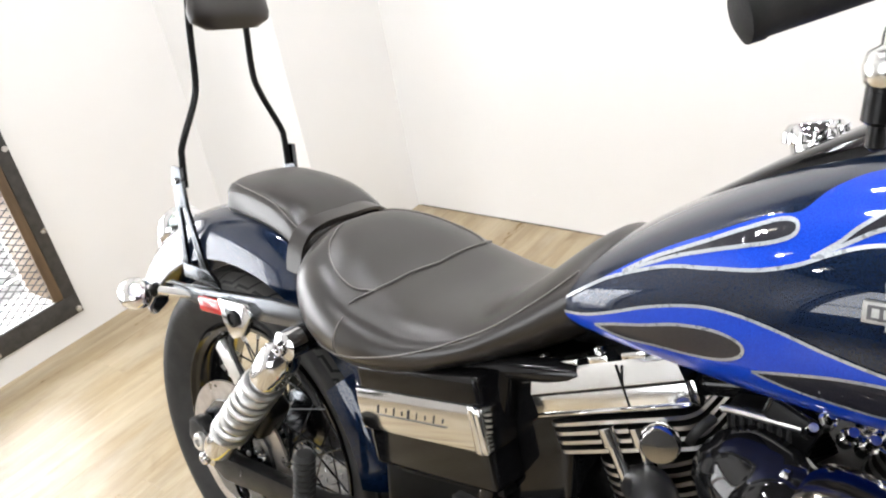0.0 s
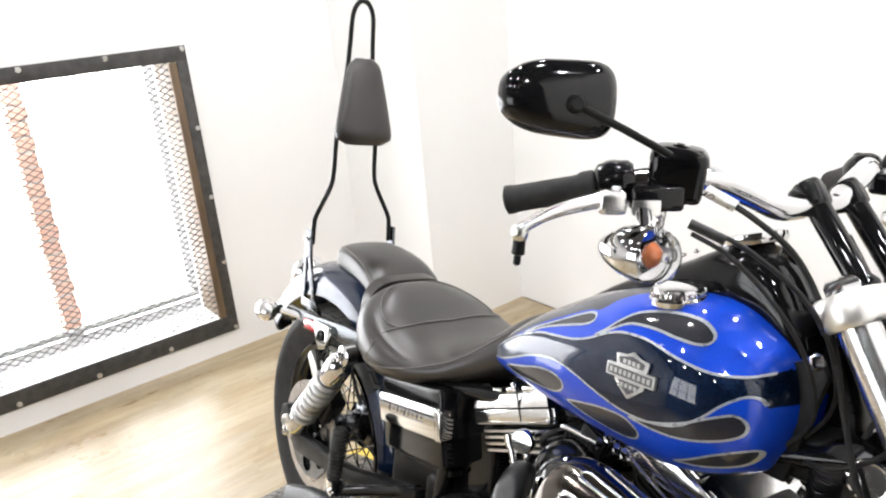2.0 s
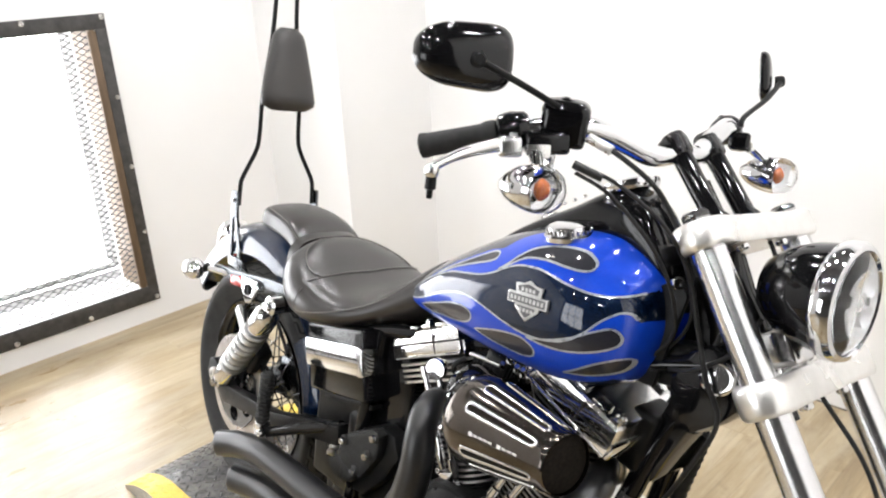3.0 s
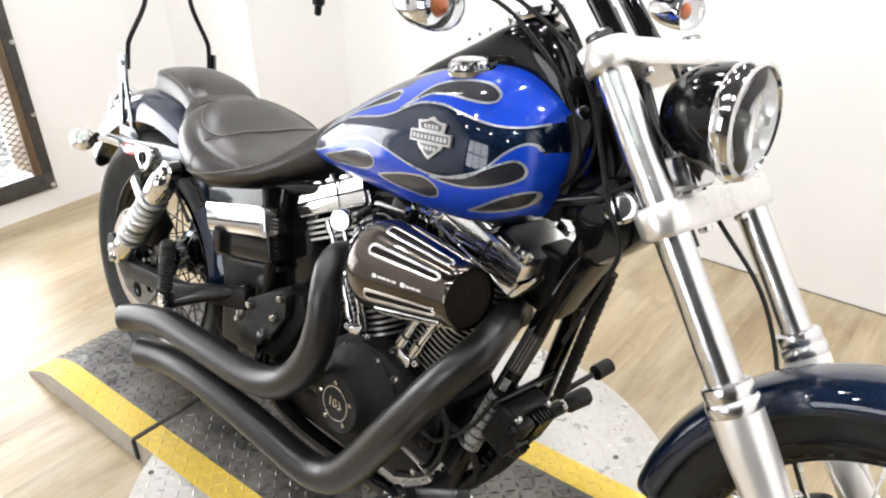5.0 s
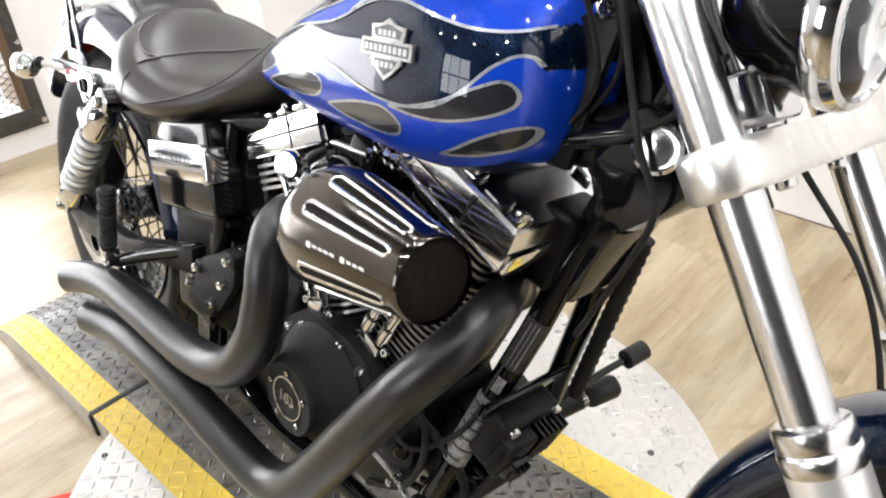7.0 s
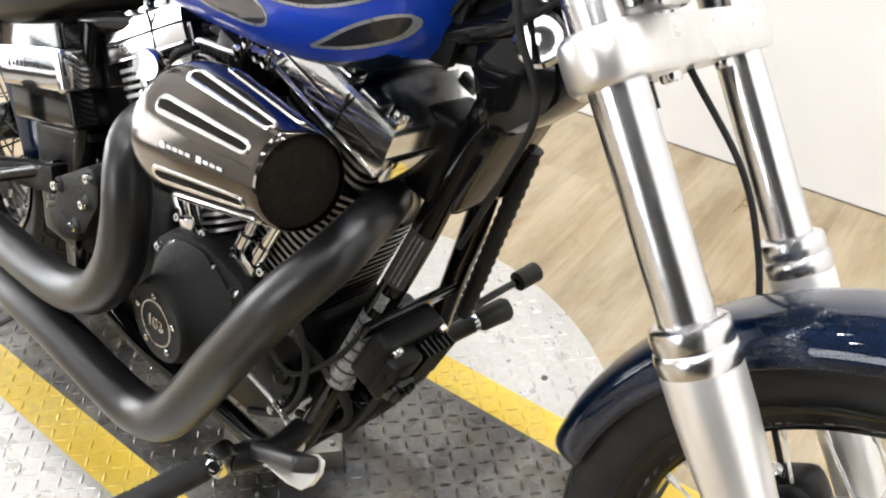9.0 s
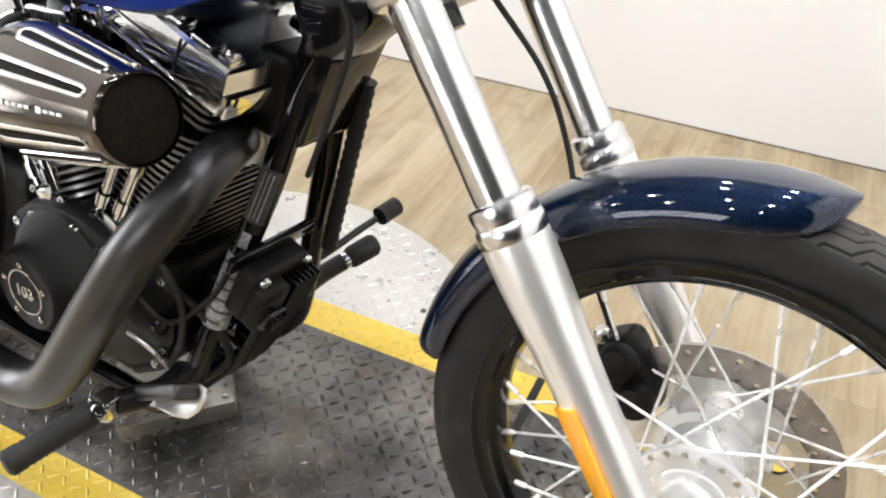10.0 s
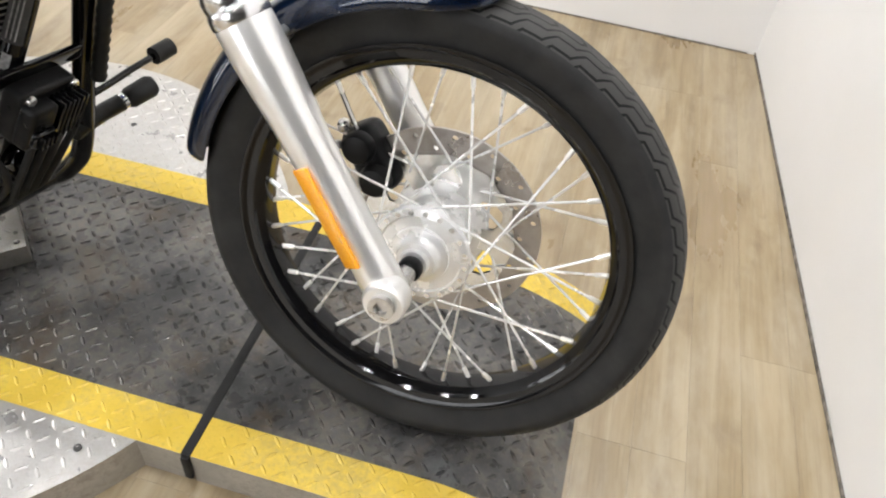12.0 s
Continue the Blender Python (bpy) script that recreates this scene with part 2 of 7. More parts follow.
WALL = wall_paint()
# pale reveal and ledge, darkened in colour to offset the strong window glow
REVEAL = simple("dimmed_reveal", (0.17, 0.17, 0.165), (0.24, 0.24, 0.235), 0.8, 0, 12, 0.05, 0.2, 80)
# dirt and gap shadow in one dark colour, for the walls' foot
FOOT_GAP = simple("dirty_shadow_gap", (0.035, 0.030, 0.024), (0.30, 0.27, 0.23), 0.8, 0, 45, 0.05)
CEILING = simple("dark_ceiling_paint", (0.05, 0.05, 0.05), (0.07, 0.068, 0.066), 0.8, 0, 3, 0.05)
SHOP_GREY = simple("grey_wall_paint", (0.10, 0.10, 0.10), (0.13, 0.128, 0.125), 0.7, 0, 3, 0.05)
LAMP_WHITE = simple("white_enamel", (0.75, 0.75, 0.74), (0.8, 0.8, 0.79), 0.4, 0, 30)


def plank():
    k = Mat("oak_vinyl_plank")
    rnd = k.t.nodes.new("ShaderNodeObjectInfo").outputs["Random"]
    shift = k.t.nodes.new("ShaderNodeCombineXYZ")
    for j in range(3):
        k.t.links.new(k.math("MULTIPLY", rnd, (37.0, 11.0, 5.0)[j]), shift.inputs[j])
    def grain(sx, sy, scale, detail):
        c = k.t.nodes.new("ShaderNodeTexCoord")
        a = k.t.nodes.new("ShaderNodeVectorMath")
        k.t.links.new(c.outputs["Object"], a.inputs[0])
        k.t.links.new(shift.outputs[0], a.inputs[1])
        m = k.t.nodes.new("ShaderNodeMapping")
        m.inputs["Scale"].default_value = (sx, sy, 1)
        k.t.links.new(a.outputs[0], m.inputs["Vector"])
        return k.node("ShaderNodeTexNoise", Vector=m.outputs[0], Scale=scale, Detail=detail, Roughness=0.6, Distortion=0.6).outputs[0]
    long_grain = grain(14, 1.1, 1.0, 6)
    fine = grain(120, 4, 1.0, 4)
    knot = grain(6, 4.5, 1.0, 4)
    base = k.ramp(long_grain, [(0.25, (0.180, 0.126, 0.064)), (0.5, (0.325, 0.248, 0.140)), (0.75, (0.450, 0.362, 0.232))])
    tone = k.mix(k.math("MULTIPLY", rnd, 0.16), (0.5, 0.4, 0.3), (0.42, 0.335, 0.21))
    k.t.links.new(base, tone.node.inputs[6])
    dark = k.mix(k.grey(knot, 0.0, 0.70, 0.58, 0.72), (1, 1, 1), (0.17, 0.112, 0.055))
    k.t.links.new(tone, dark.node.inputs[6])
    streak = k.mix(k.grey(fine, 0.0, 0.40, 0.5, 0.72), (1, 1, 1), (0.17, 0.115, 0.060))
    k.t.links.new(dark, streak.node.inputs[6])
    geo = k.t.nodes.new("ShaderNodeNewGeometry")
    stretch = k.node("ShaderNodeMapping", Vector=geo.outputs["Position"], Scale=(1.9, 0.55, 1.0))
    cloud = k.node("ShaderNodeTexNoise", Vector=stretch.outputs[0], Scale=2.6, Detail=6.0, Roughness=0.68, Distortion=0.2).outputs[0]
    worn = k.mix(k.grey(cloud, 0.0, 0.62, 0.46, 0.66), (1, 1, 1), (0.48, 0.415, 0.305))
    k.t.links.new(streak, worn.node.inputs[6])
    stain = k.mix(k.grey(cloud, 0.50, 0.0, 0.32, 0.47), (1, 1, 1), (0.235, 0.160, 0.080))
    k.t.links.new(worn, stain.node.inputs[6])
    k.put("Base Color", stain)
    k.put("Roughness", k.grey(cloud, 0.24, 0.42)).put("Specular IOR Level", 0.85)
    k.bump(fine, 0.12, 0.001)
    return k.m


PLANK = plank()
FRAME_STEEL = simple("dark_oxidised_steel", (0.045, 0.044, 0.043), (0.085, 0.082, 0.078), 0.5, 0.5, 25, 0.12, 0.15, 200)
FRAME_WOOD = simple("stained_wood", (0.085, 0.055, 0.030), (0.16, 0.105, 0.058), 0.55, 0, 30, 0.1, 0.2, 200, stretch=(1, 1, 0.15))
MESH_STEEL = simple("expanded_steel_mesh", (0.05, 0.05, 0.05), (0.10, 0.10, 0.10), 0.5, 0.5, 60)
BRICK = simple("orange_brick", (0.70, 0.42, 0.32), (0.80, 0.52, 0.42), 0.85, 0, 30, 0.05, 0.3, 120)
MORTAR = simple("mortar", (0.5, 0.48, 0.45), (0.6, 0.58, 0.55), 0.9, 0, 40)
BULB = Mat("lamp_glow")
BULB.put("Base Color", (1, 1, 1, 1)).put("Emission Color", (1.0, 0.93, 0.84, 1)).put("Emission Strength", 18.0)
BULB = BULB.m
DAYLIGHT = Mat("bright_overcast")
DAYLIGHT.put("Base Color", (1, 1, 1, 1)).put("Emission Color", (0.97, 0.98, 1.0, 1)).put("Emission Strength", 6.5)
DAYLIGHT = DAYLIGHT.m
OPEN_SKY = Mat("bright_open_sky")
OPEN_SKY.put("Base Color", (1, 1, 1, 1)).put("Emission Color", (0.97, 0.98, 1.0, 1)).put("Emission Strength", 9.0)
OPEN_SKY = OPEN_SKY.m


# ---- modelling helpers ----
def part(name, bm, material, parent=None, label="", angle=40):
    me = bpy.data.meshes.new(name)
    if isinstance(bm, tuple):
        me.from_pydata([tuple(v) for v in bm[0]], [], bm[1])
    else:
        bmesh.ops.recalc_face_normals(bm, faces=bm.faces)
        bm.to_mesh(me)
        bm.free()
    for m in material if isinstance(material, (list, tuple)) else (material,):
        me.materials.append(m)
    me.polygons.foreach_set("use_smooth", [True] * len(me.polygons))
    me.set_sharp_from_angle(angle=radians(angle))
    ob = new(name, me)
    ob.parent = parent
    if label:
        ob["label"] = label
    return ob


def empty(name, m=Matrix()):
    ob = new(name)
    ob.matrix_world = m
    ob.empty_display_size = 0.1
    return ob


def V(*a):
    return Vector(a)


def spline(pts, n=8):
    """Catmull-Rom through the points."""
    p = [Vector(q) for q in pts]
    out = []
    for i in range(len(p) - 1):
        a, b, c, d = p[max(i - 1, 0)], p[i], p[i + 1], p[min(i + 2, len(p) - 1)]
        for k in range(n):
            t = k / n
            out.append(0.5 * ((2 * b) + (c - a) * t + (2 * a - 5 * b + 4 * c - d) * t * t + (3 * b - a - 3 * c + d) * t ** 3))
    return out + [p[-1]]


def table(x, rows):
    """Smooth interpolation in rows of (x, values...)."""
    xs = [r[0] for r in rows]
    i = max(0, min(len(rows) - 2, sum(1 for q in xs if q <= x) - 1))
    t = (x - xs[i]) / (xs[i + 1] - xs[i])
    res = []
    for c in range(1, len(rows[0])):
        def g(j):
            j = max(0, min(len(rows) - 1, j))
            return rows[j][c]
        m0 = (g(i + 1) - g(i - 1)) / (xs[min(i + 1, len(xs) - 1)] - xs[max(i - 1, 0)])
        m1 = (g(i + 2) - g(i)) / (xs[min(i + 2, len(xs) - 1)] - xs[max(i, 0)])
        h = xs[i + 1] - xs[i]
        res.append((2 * t ** 3 - 3 * t * t + 1) * g(i) + (t ** 3 - 2 * t * t + t) * h * m0 + (3 * t * t - 2 * t ** 3) * g(i + 1) + (t ** 3 - t * t) * h * m1)
    return res


def rings(bm, loops, cap=True, closed=True):
    vs = [[bm.verts.new(p) for p in loop] for loop in loops]
    n = len(vs[0])
    for a, b in zip(vs, vs[1:]):
        for i in range(n if closed else n - 1):
            j = (i + 1) % n
            bm.faces.new((a[i], a[j], b[j], b[i]))
    if cap:
        bm.faces.new(vs[0][::-1])
        bm.faces.new(vs[-1])
    return bm


def tube(pts, r, seg=12, bm=None, cap=True):
    """A round tube along the points; r may be one radius or one for each point."""
    bm = bm or bmesh.new()
    p = [Vector(q) for q in pts]
    up = None
    loops = []
    for i, q in enumerate(p):
        d = (p[min(i + 1, len(p) - 1)] - p[max(i - 1, 0)]).normalized()
        if up is None:
            up = d.orthogonal().normalized()
        up = (up - d * up.dot(d)).normalized()
        side = d.cross(up)
        rad = r[i] if isinstance(r, (list, tuple)) else r
        loops.append([q + (up * math.cos(a) + side * math.sin(a)) * rad for a in (2 * math.pi * k / seg for k in range(seg))])
    return rings(bm, loops, cap)


def axes(d):
    d = Vector(d).normalized()
    a = d.orthogonal().normalized()
    if abs(d.z) < 0.95:
        a = (V(0, 0, 1) - d * d.z).normalized()
    return d, a, d.cross(a)


def lathe(profile, at, d, seg=32, bm=None, cap=True):
    """A solid of revolution: profile of (radius, height along d)."""
    bm = bm or bmesh.new()
    d, a, b = axes(d)
    at = Vector(at)
    loops = [[at + d * h + (a * math.cos(t) + b * math.sin(t)) * max(r, 1e-4) for t in (2 * math.pi * k / seg for k in range(seg))] for r, h in profile]
    return rings(bm, loops, cap)


def rbox(size, m=Matrix(), bevel=0.004, seg=2, bm=None):
    bm2 = bmesh.new()
    bmesh.ops.create_cube(bm2, size=1.0, matrix=Matrix.Diagonal((*size, 1)))
    if bevel:
        bmesh.ops.bevel(bm2, geom=bm2.edges[:] + bm2.verts[:], offset=bevel, segments=seg, profile=0.6, affect="EDGES")
    bm2.transform(m if isinstance(m, Matrix) else Matrix.Translation(m))
    if bm is None:
        return bm2
    me = bpy.data.meshes.new("join")
    bm2.to_mesh(me)
    bm2.free()
    bm.from_mesh(me)
    bpy.data.meshes.remove(me)
    return bm


def prism(outline, depth, m=Matrix(), bevel=0.0, bm=None):
    """An outline in the x-z plane, thickened along y."""
    b2 = bmesh.new()
    vs = [b2.verts.new((x, -depth / 2, z)) for x, z in outline]
    f = b2.faces.new(vs)
    ext = bmesh.ops.extrude_face_region(b2, geom=[f])
    bmesh.ops.translate(b2, vec=(0, depth, 0), verts=[g for g in ext["geom"] if isinstance(g, bmesh.types.BMVert)])
    if bevel:
        bmesh.ops.recalc_face_normals(b2, faces=b2.faces)
        bmesh.ops.bevel(b2, geom=[e for e in b2.edges if len(e.link_faces) == 2 and e.calc_face_angle(0) > 0.5], offset=bevel, segments=2, profile=0.6, affect="EDGES")
    b2.transform(m)
    if bm is None:
        return b2
    me = bpy.data.meshes.new("join")
    b2.to_mesh(me)
    b2.free()
    bm.from_mesh(me)
    bpy.data.meshes.remove(me)
    return bm


def along(at, d, up=(0, 0, 1)):
    """A pose whose z axis runs along d."""
    d = Vector(d).normalized()
    x = Vector(up).cross(d)
    if x.length < 1e-3:
        x = d.orthogonal()
    x.normalize()
    y = d.cross(x)
    m = Matrix((x, y, d)).transposed().to_4x4()
    m.translation = at
    return m


def bolt(at, d, r=0.006, h=0.006, parent=None, material=None, name="bolt"):
    bm = lathe([(r, 0), (r, h * 0.7), (r * 0.8, h), (r * 0.45, h), (r * 0.42, h * 0.55)], at, d, 10)
    return part(name, bm, material or STEEL, parent)


def superloop(cx, cy, cz, w, h, n, seg, axis="x"):
    out = []
    for k in range(seg):
        a = 2 * math.pi * k / seg
        c, s = math.cos(a), math.sin(a)
        out.append(V(cx, cy + w * math.copysign(abs(c) ** (2 / n), c), cz + h * math.copysign(abs(s) ** (2 / n), s)))
    return out


# ---- room ----
def box_obj(name, lo, hi, material, label="", kind="structure", bevel=0.0, m=None):
    c = [(a + b) / 2 for a, b in zip(lo, hi)]
    ob = part(name, rbox([b - a for a, b in zip(lo, hi)], Matrix.Translation(c), bevel), material)
    if m is not None:
        ob.matrix_world = m
    return tagged(ob, label, "", "", kind)


CEIL = 2.85
XW = -1.53      # face of the wall with the screened window
WY0, WY1, WZ0, WZ1 = -1.60, 0.33, 0.105, 1.245      # its opening
# west wall, with the opening left free
wall_west = tagged(empty("wall_west"), "white painted wall with a screened window opening", "wall", "", "structure")
for lo, hi in (((XW - 0.22, -5.0, FLOOR_Z - 0.1), (XW, WY0, CEIL)), ((XW - 0.22, WY1, FLOOR_Z - 0.1), (XW, 1.75, CEIL)),
               ((XW - 0.22, WY0, FLOOR_Z - 0.1), (XW, WY1, WZ0)), ((XW - 0.22, WY0, WZ1), (XW, WY1, CEIL))):
    c = [(a + b) / 2 for a, b in zip(lo, hi)]
    part("wall_panel", rbox([b - a for a, b in zip(lo, hi)], Matrix.Translation(c), 0), WALL, wall_west)
# boxed-out pier in the corner, back wall, wall before the front wheel, shop front
box_obj("wall_pier", (XW + 0.001, 1.10, FLOOR_Z - 0.1), (-0.92, 1.70, CEIL), WALL, "white painted boxed-out pier in the corner")
box_obj("wall_north", (-1.6, 0, FLOOR_Z - 0.1), (5.9, 0.15, CEIL), WALL, "plain white painted wall", m=pose(0, 1.612, 0, 0, 0, -1.6))
box_obj("wall_east", (0, -2.3, FLOOR_Z - 0.1), (0.15, 0.3, CEIL), WALL, "plain white painted wall", m=pose(2.447, 1.515, 0, 0, 0, 4.2))
# thin strips that draw the dirty shadow gap under the walls
box_obj("trim", (-0.004, -2.29, FLOOR_Z), (0.0, 0.10, FLOOR_Z + 0.007), FOOT_GAP, "dark dirty line painted as the shadow gap along the wall", m=pose(2.446, 1.515, 0, 0, 0, 4.2))
box_obj("trim", (-0.9, -0.004, FLOOR_Z), (2.42, 0.0, FLOOR_Z + 0.004), FOOT_GAP, "dark dirty line painted as the shadow gap along the wall", m=pose(0, 1.611, 0, 0, 0, -1.6))
box_obj("wall_far_east", (5.6, -5.2, FLOOR_Z - 0.1), (5.75, 1.8, CEIL), SHOP_GREY, "grey painted wall of the shop")
wall_south = tagged(empty("wall_south"), "grey shop-front wall with a wide window", "wall", "", "structure")
for lo, hi in (((-1.8, -5.15, FLOOR_Z - 0.1), (-1.45, -5.0, CEIL)), ((0.95, -5.15, FLOOR_Z - 0.1), (5.8, -5.0, CEIL)),
               ((-1.45, -5.15, FLOOR_Z - 0.1), (0.95, -5.0, 0.55)), ((-1.45, -5.15, 2.55), (0.95, -5.0, CEIL))):
    c = [(a + b) / 2 for a, b in zip(lo, hi)]
    part("wall_panel", rbox([b - a for a, b in zip(lo, hi)], Matrix.Translation(c), 0), SHOP_GREY, wall_south)
window_2 = tagged(empty("window_2"), "wide shop-front window with dark bars", "window", "", "structure")
for k in range(4):
    x = -1.45 + 0.8 * k
    part("window_bar", rbox((0.05, 0.06, 2.0), (x, -4.84, 1.55), 0.004), FRAME_STEEL, window_2)
for z in (0.55, 1.2, 2.55):
    part("window_bar", rbox((2.45, 0.05, 0.05), (-0.25, -4.838, z), 0.004), FRAME_STEEL, window_2)
box_obj("ceiling", (-1.8, -5.2, CEIL), (5.8, 1.9, CEIL + 0.1), CEILING, "plain dark painted ceiling")

# ceiling lamps
def ceiling_lamp(x, y):
    root = tagged(empty("ceiling_lamp", pose(x, y, CEIL)), "small round white recessed ceiling lamp", "ceiling lamp", "ceiling lamps")
    part("rim", lathe([(0.095, 0.0), (0.1, -0.012), (0.085, -0.03), (0.075, -0.03), (0.07, -0.02)], (0, 0, 0), (0, 0, 1), 24), LAMP_WHITE, root)
    part("bulb", lathe([(0.001, -0.05), (0.03, -0.045), (0.05, -0.03), (0.05, -0.022)], (0, 0, 0), (0, 0, 1), 20), BULB, root)


for lx, ly in LAMPS:
    ceiling_lamp(lx, ly)

# screened window: steel frame, wooden liner, mesh, bright outdoors
window_1 = tagged(empty("window_1"), "dark steel framed window with an expanded mesh screen", "window", "", "structure")
FY0, FY1, FZ0, FZ1 = -1.68, 0.40, 0.030, 1.305
for nm, lo, hi in (("frame_rail", (XW, FY0, FZ0), (XW + 0.012, FY1, FZ0 + 0.075)), ("frame_rail", (XW, FY0, FZ1 - 0.06), (XW + 0.012, FY1, FZ1)),
                   ("frame_stile", (XW, FY1 - 0.045, FZ0 + 0.075), (XW + 0.012, FY1, FZ1 - 0.06)), ("frame_stile", (XW, FY0, FZ0 + 0.075), (XW + 0.012, FY0 + 0.06, FZ1 - 0.06))):
    c = [(a + b) / 2 for a, b in zip(lo, hi)]
    part(nm, rbox([b - a for a, b in zip(lo, hi)], Matrix.Translation(c), 0.002), FRAME_STEEL, window_1)
for k in range(6):
    y = 0.385 - 0.305 * k
    for z in (FZ0 + 0.017, FZ1 - 0.013):
        bolt((XW + 0.012, y, z), (1, 0, 0), 0.011, 0.006, window_1)
for z in (0.365, 0.665, 0.966):
    bolt((XW + 0.012, 0.388, z), (1, 0, 0), 0.010, 0.006, window_1)
part("liner", rbox((0.20, 0.022, WZ1 - WZ0), (XW - 0.09, WY1 + 0.009, (WZ0 + WZ1) / 2), 0.002), FRAME_WOOD, window_1)
part("liner", rbox((0.012, 0.034, WZ1 - WZ0 - 0.01), (XW + 0.007, 0.336, (WZ0 + WZ1) / 2), 0.002), FRAME_WOOD, window_1)


def mesh_screen():
    bm = bmesh.new()
    w, h, half = 0.044, 0.0265, 0.0017
    y0, y1, z0, z1 = WY0, WY1, WZ0, WZ1
    slope = h / w
    for sgn in (1, -1):
        c = -2.4
        while c < 3.6:
            # z = z0 + sgn * slope * (y - y0) + c, clipped to the opening
            pts = []
            ya, yb = y0, y1
            for zz in (z0, z1):
                yy = y0 + (zz - z0 - c) / (sgn * slope)
                if sgn * slope > 0:
                    ya, yb = (max(ya, yy), yb) if zz == z0 else (ya, min(yb, yy))
                else:
                    ya, yb = (ya, min(yb, yy)) if zz == z0 else (max(ya, yy), yb)
            if yb - ya > 0.01:
                za, zb = z0 + sgn * slope * (ya - y0) + c, z0 + sgn * slope * (yb - y0) + c
                x = XW - 0.012 + 0.001 * sgn
                t = 0.0019
                vs = [bm.verts.new((x + dx, yy, zz + dz)) for yy, zz in ((ya, za), (yb, zb)) for dx, dz in ((-0.0015, -t), (0.0015, -t), (0.0015, t), (-0.0015, t))]
                for q in ((0, 1, 5, 4), (1, 2, 6, 5), (2, 3, 7, 6), (3, 0, 4, 7)):
                    bm.faces.new([vs[i] for i in q])
            c += h
    return bm


tagged(part("mesh_screen", mesh_screen(), MESH_STEEL, window_1), kind="stuff")
# inner ledge and outer window bars seen through the mesh
part("ledge", rbox((0.30, 2.2, 0.02), (XW - 0.39, -0.5, 0.02), 0.003), REVEAL, window_1)
part("ledge_edge", rbox((0.02, 2.0, 0.03), (XW - 0.53, -0.5, 0.060), 0.002), SATIN_SILVER, window_1)
part("reveal", rbox((0.30, 0.02, 1.3), (XW - 0.38, 0.395, 0.75), 0.003), REVEAL, window_1)
pier = tagged(empty("brick_pier"), "narrow orange brick pier outside the window", "brick pier")
for k in range(20):
    part("brick", rbox((0.10, 0.082, 0.058), (XW - 0.62, -0.165 + (0.004 if k % 2 else -0.004), 0.06 + 0.068 * k), 0.004, 1), BRICK, pier)
part("mortar", rbox((0.085, 0.072, 1.38), (XW - 0.62, -0.165, 0.70), 0), MORTAR, pier)
tagged(part("dark_bin", rbox((0.2, 0.35, 0.24), (XW - 0.42, -0.98, 0.152), 0.015), BLACK_SATIN), "dark box standing on the window ledge", "box")
tagged(part("backdrop", rbox((7, 0.02, 5), (-0.25, -6.6, 1.4), 0), DAYLIGHT), "bright overcast daylight outside", "", "", "structure")
tagged(part("backdrop", rbox((0.02, 6, 4), (XW - 1.2, -0.5, 1.2), 0), OPEN_SKY), "bright overcast daylight outside", "", "", "structure")

# ---- turntable deck ----
DCX, DCY, DR = 0.847, 0.028, 0.637
HALF, BAND = 0.304, 0.074
SEAM_R, SEAM_F, END_R, END_F = 0.200, 1.491, -0.416, 2.081
TOP = 0.013


def deck_z(x):
    """The ramps lie flat and roll down to the floor at their ends."""
    for e, s in ((END_R, 1), (END_F, -1)):
        d = (x - e) * s
        if d < 0.21:
            t = max(0.0, 1 - d / 0.21)
            return TOP - 0.071 * (t ** 1.8)
    return TOP


def strip(x0, x1, y0, y1, n):
    verts, faces = [], []
    for i in range(n + 1):
        x = x0 + (x1 - x0) * i / n
        for y in (y0, y1):
            verts.append((x, y, deck_z(x)))
    for i in range(n):
        faces.append((2 * i, 2 * i + 2, 2 * i + 3, 2 * i + 1))
    return verts, faces


def slab(x0, x1, y0, y1, n):
    """Closed strip with sides down to the floor."""
    v, f = strip(x0, x1, y0, y1, n)
    k = len(v)
    v = v + [(x, y, FLOOR_Z + 0.001) for x, y, z in v]
    f = list(f)
    for i in range(n):
        f.append((2 * i, k + 2 * i, k + 2 * i + 2, 2 * i + 2))
        f.append((2 * i + 1, 2 * i + 3, k + 2 * i + 3, k + 2 * i + 1))
    f.append((0, 1, k + 1, k))
    f.append((2 * n, k + 2 * n, k + 2 * n + 1, 2 * n + 1))
    return v, f


turntable = tagged(empty("turntable"), "round tread-plate turntable with a grey and yellow runway", "turntable")
YN, YF = DCY - HALF, DCY + HALF


def disc_segment(sign):
    y = HALF
    a0 = math.asin(y / DR)
    pts = [(DCX + DR * math.cos(a), DCY + sign * DR * math.sin(a)) for a in (a0 + (math.pi - 2 * a0) * k / 40 for k in range(41))]
    n = len(pts)
    v = [(x, yy, TOP) for x, yy in pts] + [(x, yy, FLOOR_Z + 0.001) for x, yy in pts]
    f = [tuple(range(n))] + [(i, i + 1, n + i + 1, n + i) for i in range(n - 1)]
    return v, f


for sg in (-1, 1):
    part("plate_segment", disc_segment(sg), [DECK_SILVER], turntable, "bare silver tread plate", 20)
GAP = 0.007
